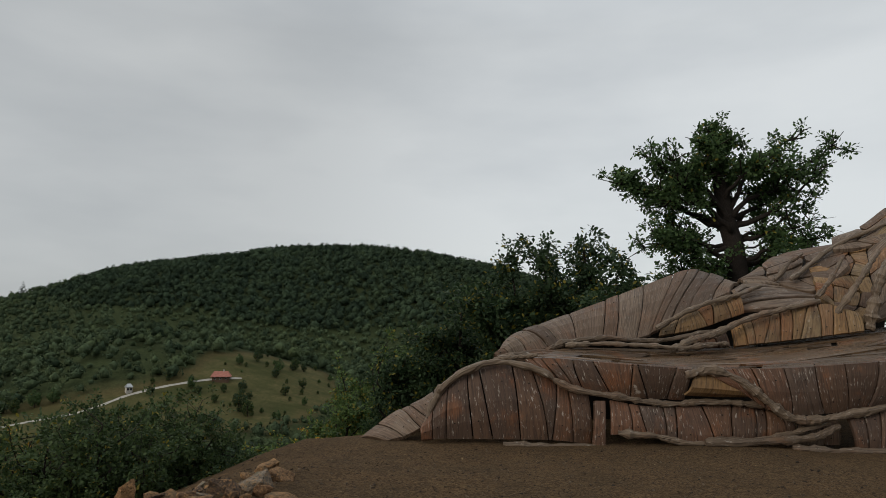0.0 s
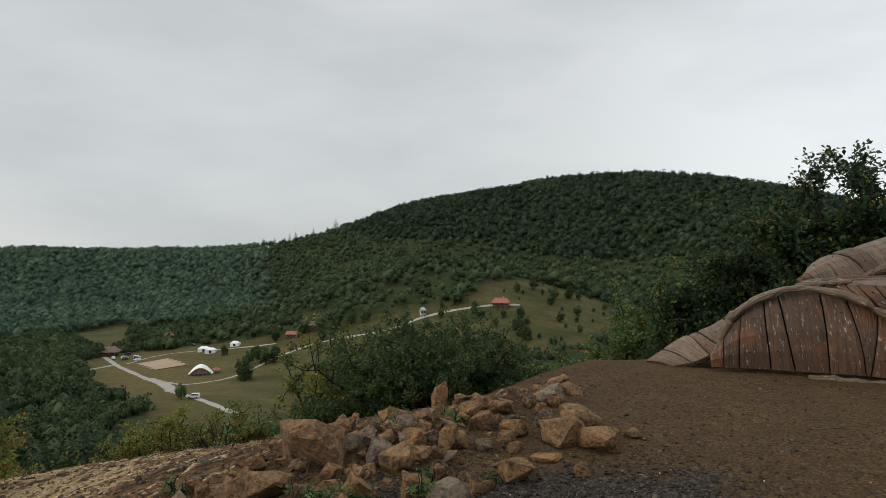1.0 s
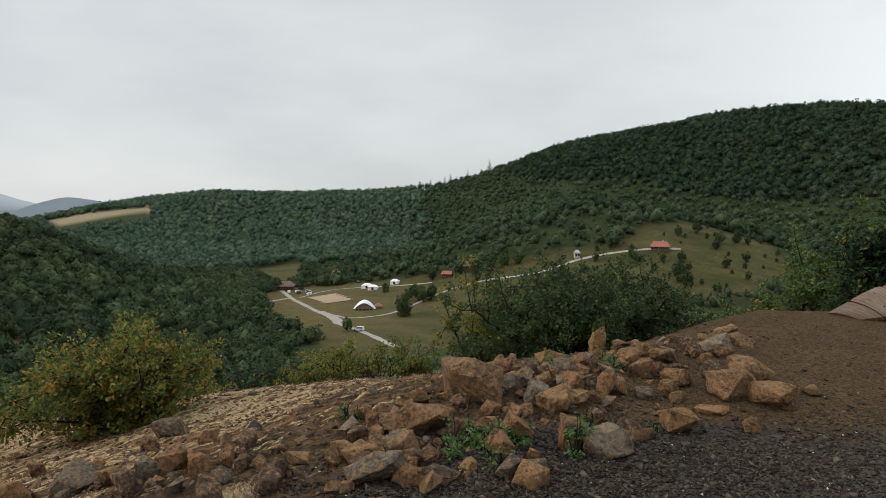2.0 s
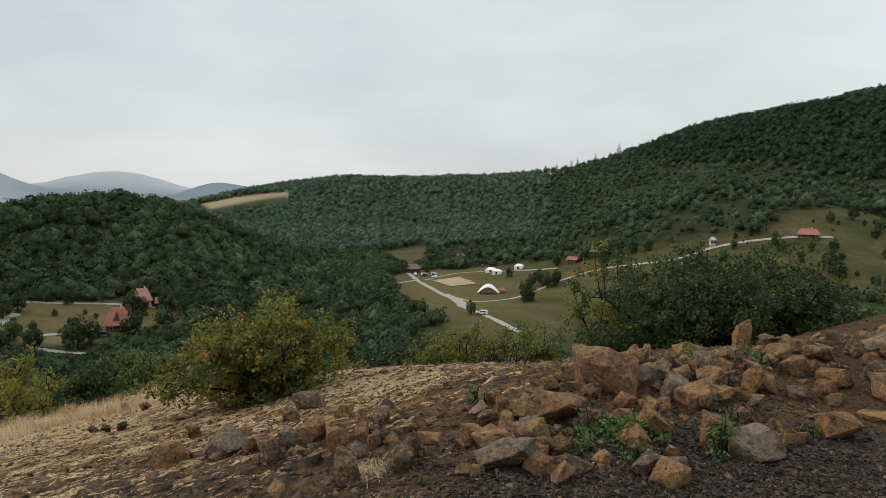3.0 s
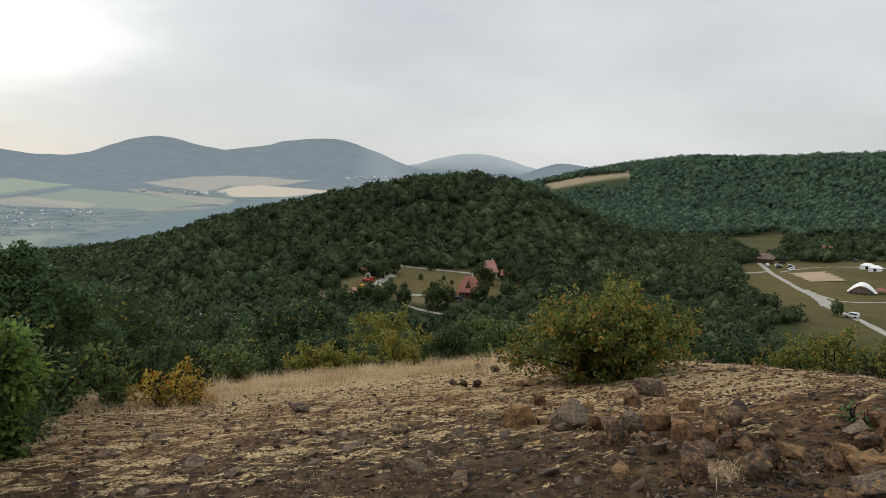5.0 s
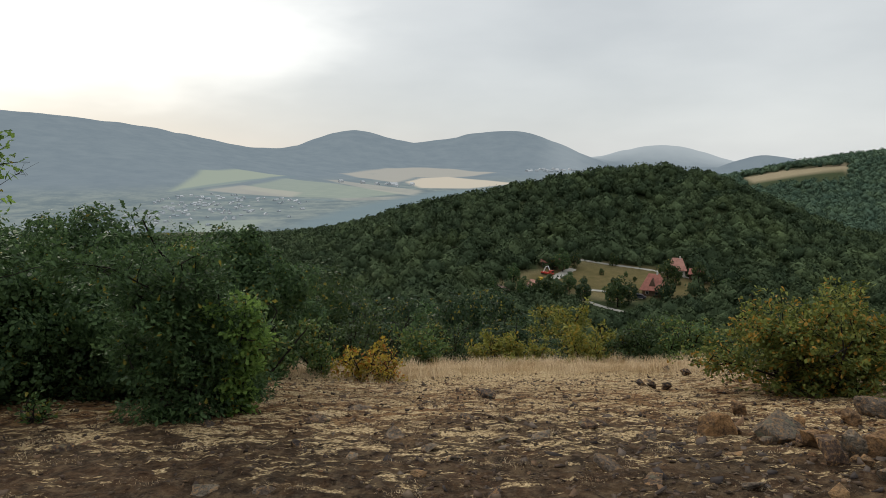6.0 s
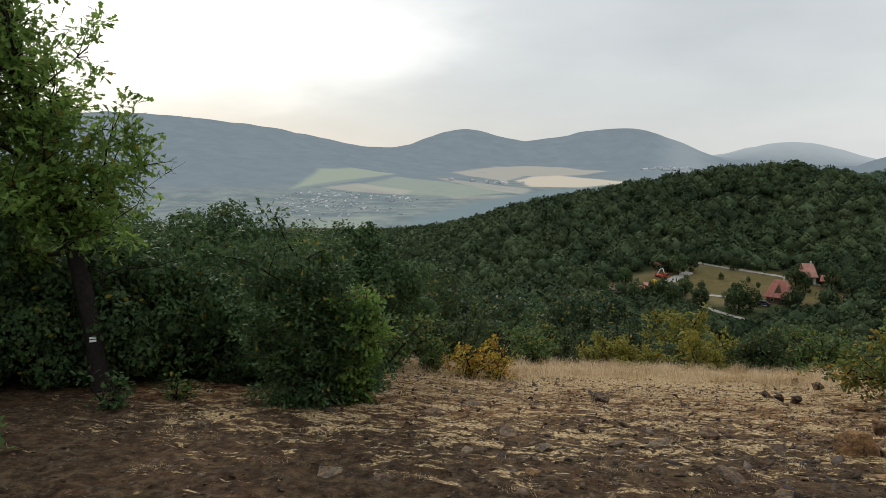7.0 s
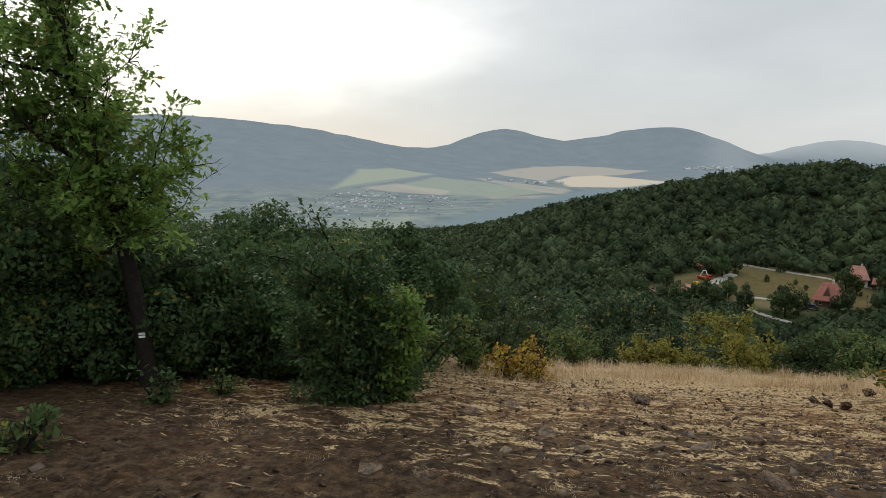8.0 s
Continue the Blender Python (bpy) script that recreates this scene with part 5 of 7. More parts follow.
ROCK_RED = mat_rock("ochre_volcanic_rock", [(0.20, 0.110, 0.060), (0.34, 0.190, 0.085), (0.23, 0.140, 0.080), (0.38, 0.230, 0.115), (0.115, 0.076, 0.056)], 0.25)
ROCK_GREY = mat_rock("grey_lichened_rock", [(0.13, 0.105, 0.082), (0.20, 0.165, 0.125), (0.26, 0.215, 0.165), (0.13, 0.090, 0.066)], 0.6)
ROCK_DARK = mat_rock("dark_basalt", [(0.045, 0.040, 0.038), (0.075, 0.062, 0.055), (0.055, 0.046, 0.044)], 0.2)


def hull(rng, w, d, h, count=13, corners=6):
    """An angular broken stone: the convex hull of scattered points, its base flat."""
    bm = bmesh.new()
    for k in range(count):
        if k < corners:
            c = (k * 3) % 8
            q = np.array((1 - 2 * (c & 1), 1 - (c & 2), 1 - (c & 4) / 2)) * rng.uniform(0.4, 1.0, 3)
        else:
            q = rng.normal(size=3)
            q *= rng.uniform(0.95, 1.1) / np.linalg.norm(q)
        bm.verts.new((q[0] * w / 2, q[1] * d / 2, (q[2] * 0.52 + 0.44) * h))
    res = bmesh.ops.convex_hull(bm, input=bm.verts[:])
    bmesh.ops.delete(bm, geom=[e for e in res["geom_interior"] if isinstance(e, bmesh.types.BMVert)], context="VERTS")
    return bm


def make_rock(name, x, y, w, h, seed, material, label, group, tilt=8.0, sink=0.12, lift=0.0):
    rng = np.random.default_rng(seed)
    bm = hull(rng, w, w * rng.uniform(0.7, 1.0), h * 1.08)
    if w > 0.101:
        bmesh.ops.bevel(bm, geom=bm.edges[:], offset=0.045 * w, segments=2, affect="EDGES", profile=0.6, clamp_overlap=True)
    bmesh.ops.triangulate(bm, faces=bm.faces[:])
    if w > 0.101:
        bmesh.ops.subdivide_edges(bm, edges=[e for e in bm.edges if e.calc_length() > 0.22 * w], cuts=2)
    bmesh.ops.triangulate(bm, faces=bm.faces[:])
    for v in bm.verts:
        q = v.co * (5.5 / max(w, 0.05)) + Vector((seed * 3.1, 0, 0))
        v.co += v.normal * w * (0.05 * noise.noise(q * 0.7) + 0.022 * noise.noise(q * 2.9))
    me = bpy.data.meshes.new(name)
    bm.to_mesh(me)
    bm.free()
    me.materials.append(material)
    ob = new(name, me)
    ob.matrix_world = pose(x, y, land1(x, y) - sink * h + lift, rng.uniform(-tilt, tilt), rng.uniform(-tilt, tilt), rng.uniform(0, 360))
    return tagged(ob, label, "rock", group)


# the heap of broken rock at the edge of the flat: x, y, width, height
HEAP_FRONT = [(-1.77, 4.84, 0.26, 0.18), (-1.87, 4.51, 0.22, 0.08), (-1.94, 4.15, 0.31, 0.18), (-2.15, 4.1, 0.22, 0.24), (-2.48, 4.57, 0.26, 0.2), (-2.51, 4.0, 0.24, 0.23), (-2.41, 3.73, 0.17, 0.16),
              (-2.68, 4.57, 0.2, 0.2), (-2.91, 4.98, 0.18, 0.14), (-2.55, 4.99, 0.21, 0.19), (-2.37, 5.07, 0.18, 0.26), (-2.33, 5.21, 0.22, 0.15), (-2.15, 3.65, 0.28, 0.09), (-2.45, 3.45, 0.12, 0.09)]
HEAP_BACK = [(-2.5, 5.91, 0.3, 0.15), (-2.29, 5.71, 0.24, 0.16), (-2.03, 5.77, 0.29, 0.17), (-2.27, 6.71, 0.31, 0.18), (-2.28, 6.24, 0.32, 0.16), (-3.29, 5.07, 0.14, 0.17), (-2.72, 5.45, 0.24, 0.15), (-3.05, 5.5, 0.2, 0.13),
             (-2.1, 7.1, 0.34, 0.17), (-2.0, 7.6, 0.3, 0.14), (-2.6, 6.35, 0.22, 0.12), (-1.95, 6.85, 0.2, 0.12), (-2.18, 7.9, 0.28, 0.16), (-2.9, 4.62, 0.2, 0.18), (-2.22, 4.62, 0.15, 0.12)]
SLABS = [(-1.63, 6.42, 0.4, 0.24), (-1.62, 5.84, 0.41, 0.24), (-1.34, 5.79, 0.32, 0.24), (-1.89, 6.11, 0.18, 0.17), (-1.16, 6.26, 0.18, 0.07), (-1.37, 5.2, 0.13, 0.11), (-1.66, 5.39, 0.27, 0.06)]
HEAP_WEST = [(-2.98, 3.32, 0.21, 0.12), (-2.78, 3.1, 0.32, 0.16), (-2.63, 3.18, 0.19, 0.11), (-3.28, 3.77, 0.09, 0.16), (-3.25, 3.56, 0.11, 0.21), (-3.49, 3.75, 0.16, 0.1), (-2.51, 3.24, 0.19, 0.1), (-2.91, 3.41, 0.23, 0.21), (-3.06, 3.26, 0.21, 0.14), (-3.0, 3.75, 0.34, 0.26), (-3.35, 4.1, 0.24, 0.15)]
LINE_MID = [(-4.75, 2.39, 0.36, 0.13), (-4.91, 2.62, 0.11, 0.12), (-4.44, 2.5, 0.16, 0.13), (-4.04, 2.37, 0.18, 0.18), (-4.22, 2.61, 0.16, 0.15), (-4.15, 2.75, 0.23, 0.16), (-3.9, 2.74, 0.16, 0.13), (-3.89, 2.91, 0.11, 0.18), (-5.5, 3.53, 0.34, 0.18), (-4.86, 2.06, 0.25, 0.17), (-5.8, 2.61, 0.16, 0.15),
            (-3.38, 2.47, 0.21, 0.16), (-4.58, 2.27, 0.1, 0.06), (-4.02, 2.55, 0.09, 0.07), (-5.17, 3.13, 0.21, 0.12), (-4.61, 3.28, 0.18, 0.1), (-4.03, 3.19, 0.18, 0.1)]
LONE = [(-8.2, 2.47, 0.13, 0.13), (-7.84, 2.5, 0.13, 0.13), (-7.61, 2.57, 0.13, 0.15), (-9.87, 3.29, 0.17, 0.14), (-8.95, 3.25, 0.18, 0.13), (-7.02, 0.56, 0.34, 0.11), (-8.1, 6.0, 0.2, 0.13), (-8.6, 6.4, 0.16, 0.12), (-7.3, 6.2, 0.2, 0.12)]
EMBEDDED = [(-4.98, -0.16, 0.21, 0.1), (-4.63, 0.1, 0.18, 0.1), (-5.17, 1.24, 0.18, 0.11), (-4.9, 1.61, 0.21, 0.11), (-5.49, -0.84, 0.24, 0.1), (-6.06, -0.57, 0.21, 0.08), (-5.43, 0.68, 0.18, 0.08), (-5.56, 0.37, 0.17, 0.07), (-3.7, -0.71, 0.16, 0.08), (-3.69, -1.03, 0.15, 0.08),
            (-4.43, -2.24, 0.17, 0.09), (-4.36, 0.25, 0.16, 0.07), (-4.88, 0.87, 0.19, 0.07), (-4.15, 1.17, 0.25, 0.09), (-3.89, 1.36, 0.2, 0.09), (-3.73, 1.8, 0.2, 0.09), (-5.06, 2.22, 0.18, 0.11)]

k = 0
for spots, material, label, group in ((HEAP_FRONT, ROCK_RED, "ochre broken rock lying in the heap at the path", "rocks of the heap"), (HEAP_BACK, ROCK_RED, "weathered brown rock on the back of the heap", "rocks of the heap"),
                                      (SLABS, ROCK_RED, "squared ochre stone block on the bare soil", "stone blocks"), (HEAP_WEST, ROCK_RED, "reddish rock half sunk among weeds", "rocks of the heap"),
                                      (LINE_MID, ROCK_GREY, "greyish broken rock in a low row", "rocks of the row"), (LONE, ROCK_DARK, "dark loose rock in the dry grass", "loose rocks"), (EMBEDDED, ROCK_GREY, "grey lichened rock sunk in the slope", "sunken rocks")):
    for x, y, w, h in spots:
        k += 1
        m = material
        if material is ROCK_GREY and group == "rocks of the row" and k % 4:
            m, label2 = ROCK_RED, label.replace("greyish", "ochre")
        elif material is ROCK_RED and k % 5 == 3:
            m, label2 = ROCK_GREY, label.replace("ochre", "grey").replace("weathered brown", "weathered grey").replace("reddish", "greyish")
        else:
            label2 = label
        low = group == "sunken rocks"
        make_rock("rock", x, y, w * {"sunken rocks": 0.88, "rocks of the row": 0.95, "loose rocks": 0.78}.get(group, 1.02), h * {"sunken rocks": 0.5, "rocks of the row": 1.1, "loose rocks": 0.75}.get(group, 0.92), 100 + k, m, label2, group, 8 if group == "stone blocks" else 22, 0.3 if low else 0.12)
make_rock("boulder", -3.1, 4.42, 0.52, 0.40, 7, ROCK_RED, "large reddish boulder leaning on the heap", "", 6, 0.15)
make_rock("standing_stone", -2.85, 6.12, 0.17, 0.30, 9, ROCK_RED, "upright ochre stone standing on the heap", "", 5, 0.15)

rng = np.random.default_rng(91)
kinds = [make_rock("stone", -3.4 - 0.31 * q, 0.9 - 0.42 * q, 0.10, 0.05, 600 + q, (ROCK_GREY, ROCK_DARK, ROCK_RED)[q % 3], ("small grey stone sunk in the soil", "small dark stone sunk in the soil", "small reddish stone sunk in the soil")[q % 3], "small stones", 20, 0.35) for q in range(9)]
made = 0
while made < 60:
    x, y = rng.uniform(-9.5, -2.2), rng.uniform(-3.4, 7.0)
    if rng.random() > 0.35 + 0.65 * math.exp(-((x + 4.4) ** 2 + (y - 2.2) ** 2) / 5.0):
        continue
    c = copy_thing(kinds[rng.integers(9)], pose(x, y, land1(x, y) - 0.015, rng.uniform(-15, 15), rng.uniform(-15, 15), rng.uniform(0, 360)))
    s = rng.uniform(0.4, 1.5)
    c.scale = (s, s * rng.uniform(0.6, 1), s * rng.uniform(0.3, 0.7))
    made += 1
row = 0
while row < 40:
    u, v = rng.uniform(-0.1, 1.15), rng.normal(0, 0.13)
    x, y = -4.95 + 1.15 * u + 0.5 * v, 2.25 + 0.7 * u - 0.8 * v
    c = copy_thing(kinds[(2, 5, 8, 0, 2, 1)[rng.integers(6)]], pose(x, y, land1(x, y) - 0.01, rng.uniform(-25, 25), rng.uniform(-25, 25), rng.uniform(0, 360)))
    s = rng.uniform(0.35, 1.1)
    c.scale = (s, s * rng.uniform(0.6, 1), s * rng.uniform(0.8, 1.5))
    row += 1
heap = 0
while heap < 185:
    a = rng.normal(0, 1, 2)
    x, y = -2.72 + a[0] * 0.42 + a[1] * 0.30, 4.7 + a[1] * 1.2
    if not -4.0 < x < -1.75 - 0.12 * (y - 4.7):
        continue
    c = copy_thing(kinds[(2, 5, 8, 0)[rng.integers(4)]], pose(x, y, land1(x, y) - 0.01, rng.uniform(-25, 25), rng.uniform(-25, 25), rng.uniform(0, 360)))
    s = rng.uniform(0.55, 2.0)
    c.scale = (s, s * rng.uniform(0.7, 1), s * rng.uniform(0.9, 1.6))
    heap += 1


def chips(name, n, seed, place, sizes, material, label, sunk=0.12):
    """Many stone chips joined: flat broken pieces pressed into the soil."""
    rng = np.random.default_rng(seed)
    base = []
    for q in range(8):
        bm = hull(rng, 1, rng.uniform(0.45, 1), rng.uniform(0.2, 0.5), 6, 4)
        bmesh.ops.triangulate(bm, faces=bm.faces[:])
        bm.verts.index_update()
        base.append((np.array([v.co[:] for v in bm.verts]), np.array([[v.index for v in f.verts] for f in bm.faces])))
        bm.free()
    P = np.array([place(rng) for _ in range(n)])
    Z = land(P[:, 0], P[:, 1])
    V, F, c = [], [], 0
    for (x, y), z in zip(P, Z):
        v, f = base[rng.integers(8)]
        s = rng.uniform(*sizes) * (1 + 1.2 * rng.random() ** 6)
        m = np.array(Euler((rng.normal(0, 0.45), rng.normal(0, 0.45), rng.uniform(0, 6.28))).to_matrix())
        V.append((v * s) @ m.T + (x, y, z - sunk * s))
        F.append(f + c)
        c += len(v)
    tagged(mesh_ob(name, np.concatenate(V), np.concatenate(F), material), label, "stones", kind="stuff")


def mat_chips(name, tones):
    p = Paint(name, 0.9, 0.15)
    n = len(tones)
    p.colour(p.mix(p.rng(p.noise(60, 4), 0.45, 0.75, 0, 0.4), p.ramp(p.island(), *[((i + 0.5) / n, t) for i, t in enumerate(tones)]), (0.03, 0.026, 0.024)))
    return p.m


def on_slope(rng):
    while True:
        x, y = rng.uniform(-10.5, -2.0), rng.uniform(-4.0, 7.5)
        if rng.random() < 0.45 + 0.55 * math.exp(-((x + 4.6) ** 2) / 6 - ((y - 1.8) ** 2) / 6) + 1.2 * math.exp(-((x + 2.9) ** 2 + 0.4 * (y - 5.2) ** 2) / 0.8):
            return x, y


def on_gravel(rng):
    while True:
        u, v = rng.normal(0, 1.0), rng.normal(0, 0.42)
        if rng.random() < 0.3:
            u, v = rng.normal(-1.25, 0.45), rng.normal(-0.1, 0.34)
        x, y = -1.6 + u * 0.63 - v * 0.777, 4.1 + u * 0.777 + v * 0.63
        if y > 1.9 and x > -3.4:
            return x, y


def on_row(rng):
    """Stone rubble: round the low row, at the heap's foot and in bands across the slope."""
    while True:
        x, y = rng.uniform(-9.5, -2.2), rng.uniform(-3.2, 7.2)
        near = math.exp(-((x + 4.2) ** 2 + (y - 2.6) ** 2) / 1.6) + 0.9 * math.exp(-((x + 3.0) ** 2 / 0.7 + (y - 4.3) ** 2 / 3.0)) + 0.55 * math.exp(-((x + 7.2) ** 2 / 4 + (y - 5.8) ** 2 / 1.2))
        if rng.random() < 0.03 + 0.10 * max(0, float(wob(x, y, 0.5, 4))) + near:
            return x, y


def on_flat(rng):
    return rng.uniform(-3.0, 4.5), rng.uniform(2.6, 10.2)


chips("gravel", 20000, 41, on_gravel, (0.011, 0.032), mat_chips("dark_crushed_stone", [(0.022, 0.018, 0.015), (0.046, 0.036, 0.029), (0.078, 0.062, 0.049), (0.050, 0.034, 0.024), (0.12, 0.095, 0.073)]), "dark crushed stone spread beside the heap")
chips("slope_stones", 14000, 42, on_slope, (0.010, 0.040), mat_chips("slope_chips", [(0.045, 0.030, 0.022), (0.095, 0.062, 0.042), (0.16, 0.115, 0.078), (0.040, 0.030, 0.026), (0.15, 0.092, 0.052)]), "small broken stones strewn over the slope")
chips("rubble", 1100, 44, on_row, (0.03, 0.085), mat_chips("rubble", [(0.040, 0.032, 0.029), (0.085, 0.064, 0.050), (0.15, 0.115, 0.088), (0.055, 0.042, 0.036), (0.17, 0.100, 0.055)]), "fist-sized broken stones between the larger rocks", 0.2)
chips("soil_crumbs", 11000, 43, on_flat, (0.007, 0.030), mat_chips("soil_crumbs", [(0.040, 0.028, 0.020), (0.080, 0.056, 0.036), (0.15, 0.112, 0.075), (0.026, 0.020, 0.016)]), "crumbs of soil and grit on the trodden flat")
chips("flakes", 160, 45, on_gravel, (0.012, 0.026), mat_chips("pale_flakes", [(0.55, 0.54, 0.50), (0.45, 0.43, 0.38)]), "pale stone flakes scattered on the gravel")
# ---- trees and bushes round the hilltop ----
make_oak("oak_tree", 8.53, 20.8, 0, [(0.15, 0, -0.7), (0.15, 0, 2.8), (0.05, 0, 5.6), (-0.12, 0.05, 6.6), (-0.3, 0.1, 8.0)], 0.40,
         [(6.3, -3.9, 8.1, 0.6), (6.6, -3.0, 8.9, -0.4), (6.4, -3.4, 8.4, 0.9), (6.9, -2.3, 8.6, -0.8), (7.0, -1.4, 8.4, 0.8), (7.2, -1.7, 7.7, -0.6), (7.4, -0.8, 8.9, -0.5), (6.9, -2.4, 7.9, 0.3),
          (7.6, -0.3, 9.9, 0.2), (7.7, -0.8, 9.2, -0.3), (7.8, 0.2, 9.4, 0.3), (7.0, 1.0, 8.5, -0.8), (7.2, 0.6, 8.9, 0.6), (6.8, 1.8, 8.8, 0.4), (7.0, 2.2, 9.6, -0.3), (6.9, 3.9, 9.7, 0.2),
          (6.4, 2.7, 8.3, -0.6), (6.2, 2.9, 7.5, 0.5), (6.5, 2.2, 7.9, 0.9), (5.6, 2.0, 6.6, -0.5), (5.5, 2.8, 6.2, 0.4), (5.4, 2.2, 5.6, -0.8), (5.4, 1.5, 5.4, 0.9), (6.0, -1.9, 6.9, 0.5), (5.6, -2.2, 5.9, -0.6),
          (5.4, -1.6, 5.2, 0.8), (6.2, -2.4, 7.3, -0.2), (5.4, -3.1, 5.6, 0.4), (5.4, -2.7, 6.2, -0.5), (5.2, -0.9, 4.9, -0.4)],
         LEAF_OAK, 1, 27000, 0.14, [(5.6, 3.4, 6.4, 0.0), (5.6, 3.3, 6.9, 0.2)], "tall old oak with a dark forked trunk and gaps", 0.85, 0.66)
for k, (x, y, h, w, n) in enumerate([(4.25, 20.1, 6.2, 5.6, 22000), (1.83, 19.5, 5.6, 5.4, 22000), (0.1, 21.4, 5.3, 4.4, 16000), (7.4, 23.4, 7.6, 5.6, 11000), (12.6, 23.2, 6.9, 5.6, 9000), (-1.06, 22.5, 4.5, 3.6, 10000), (15.5, 30.0, 7.0, 5.0, 3500)]):
    make_tree("oak_tree", x, y, h, w, LEAF_HILL, 10 + k, n, 0.15, 0.15, 0.16, 12, taper=0.05, label="dark green oak behind the timber sculpture", group="oaks behind the sculpture")
for k, (x, y, h, w) in enumerate([(-3.95, 24.2, 5.5, 3.0), (-2.59, 26.4, 6.6, 3.5), (-2.1, 24.6, 5.1, 2.7), (-4.6, 26.4, 5.7, 2.7), (-0.4, 25.5, 6.4, 3.6)]):
    make_tree("young_tree", x, y, h, w, LEAF_BUSH, 30 + k, 7000, 0.13, 0.08, 0.15, 10, label="young light green tree at the hill's edge", group="young trees")
# the leaning oak and its neighbours to the south-west
marked = make_oak("marked_oak", -5.55, -4.05, 104.5, [(0.10, 0, -0.15), (0.04, 0, 0.7), (-0.10, 0, 1.5), (-0.35, 0, 2.6), (-0.6, 0, 4.2)], 0.086,
                  [(1.9, -1.2, 3.6, 0.2), (2.0, 0.35, 3.1, -0.2), (2.3, -0.45, 4.3, -0.3), (1.7, -1.6, 2.6, 0.3), (1.8, 0.50, 2.5, -0.3), (1.6, 0.55, 2.1, 0.2), (1.5, -1.2, 1.9, -0.4), (1.4, -0.6, 1.8, 0.4),
                   (2.3, -1.0, 4.4, 0.5), (1.9, -0.6, 3.0, -0.7), (1.3, -1.8, 1.6, -0.2), (2.4, -1.7, 4.0, 0), (2.2, -0.7, 3.3, 0.3), (1.9, -0.3, 2.6, 0.5), (2.0, -2.6, 2.4, -0.3),
                   (2.0, 0.15, 2.8, -0.6), (1.7, 0.1, 2.2, -0.7), (1.6, -0.2, 1.9, -0.7), (2.6, -0.1, 3.7, -0.5), (2.4, -2.0, 2.5, -0.9), (2.0, -2.9, 2.0, 0.4),
                   (3.2, -0.5, 5.4, 0.3), (3.4, -1.6, 5.2, -0.6), (2.8, -3.2, 3.8, -0.6), (1.5, 0.3, 1.5, -0.3)],
                  LEAF_LIT, 51, 17000, 0.082, [(1.5, 0.95, 2.10, 0), (1.0, 1.45, 1.35, 0.1), (1.5, 0.45, 1.0, -0.5), (2.6, 0.1, 3.3, 0.1)], "slender leaning oak with dark bark and a trail mark", 0.55, 0.4)
make_tree("shrubby_oak", -5.59, -1.93, 1.72, 1.2, LEAF_OAK, 52, 20000, 0.054, 0.035, 0.03, 19, taper=-0.1, label="low bushy oak reaching down to the ground", category="tree")
make_bush("bush", -5.75, -1.55, 1.15, 0.75, LEAF_LIT, 53, 4200, 0.052, 8, "small light green bush beside the oak shrub")
for k, (x, y, h, w, m) in enumerate([(-8.94, -2.61, 2.5, 1.5, LEAF_OAK), (-8.21, -4.24, 2.4, 1.8, LEAF_OAK), (-11.26, -4.88, 2.7, 2.0, LEAF_OAK), (-7.79, -4.9, 2.2, 2.3, LEAF_OAK), (-7.35, -6.23, 2.5, 2.6, LEAF_OAK), (-5.73, -5.73, 2.6, 2.2, LEAF_OAK), (-10.0, -6.5, 3.0, 2.6, LEAF_OAK), (-8.6, -8.0, 3.2, 3.0, LEAF_OAK), (-12.5, -3.2, 2.4, 1.9, LEAF_OAK), (-6.6, -7.9, 3.2, 2.6, LEAF_OAK), (-10.3, -3.6, 2.3, 1.7, LEAF_BUSH), (-6.9, -4.9, 1.9, 2.0, LEAF_OAK), (-6.5, -6.2, 2.2, 2.2, LEAF_OAK), (-7.2, -3.4, 1.9, 1.6, LEAF_OAK), (-6.3, -4.3, 1.9, 1.5, LEAF_OAK), (-5.6, -5.0, 1.5, 1.4, LEAF_OAK), (-4.9, -5.3, 1.2, 1.3, LEAF_BUSH), (-4.4, -5.6, 2.4, 2.2, LEAF_OAK), (-7.0, -2.7, 1.5, 1.2, LEAF_OAK), (-9.6, -2.9, 2.2, 1.6, LEAF_OAK)]):
    make_domed("oak_scrub", x, y, h * 0.92, w * 1.15, m, 60 + k, 26000, 0.056, 0.05, "dense dark oak scrub at the edge of the wood", "oak scrub", 26, -0.12)
make_bush("bush", -7.08, -1.87, 1.2, 0.8, LEAF_BUSH, 54, 2600, 0.06, 9, "light green bush behind the oak shrub")
make_bush("bush", -9.7, -1.76, 0.85, 0.75, LEAF_BUSH, 55, 1800, 0.06, 8, "small green bush at the edge of the dry grass")
make_bush("yellow_bush", -9.32, -1.03, 0.72, 1.1, LEAF_YELLOW, 56, 2600, 0.05, 9, "low bush with yellow turning leaves")
make_bush("yellow_bush", -9.6, -0.75, 0.5, 0.6, LEAF_YELLOW, 57, 500, 0.05, 8, "sparse low bush with reddish yellow leaves")
make_bush("sapling", -3.24, -2.99, 0.36, 0.5, LEAF_BUSH, 58, 420, 0.06, 6, "leafy green sapling at the path's edge")
make_bush("sapling", -5.57, -3.19, 0.24, 0.26, LEAF_BUSH, 59, 240, 0.05, 5, "leafy green sapling on the bare soil")
make_bush("sapling", -4.94, -3.37, 0.36, 0.34, LEAF_OAK, 61, 300, 0.055, 5, "dark green sapling below the marked oak")
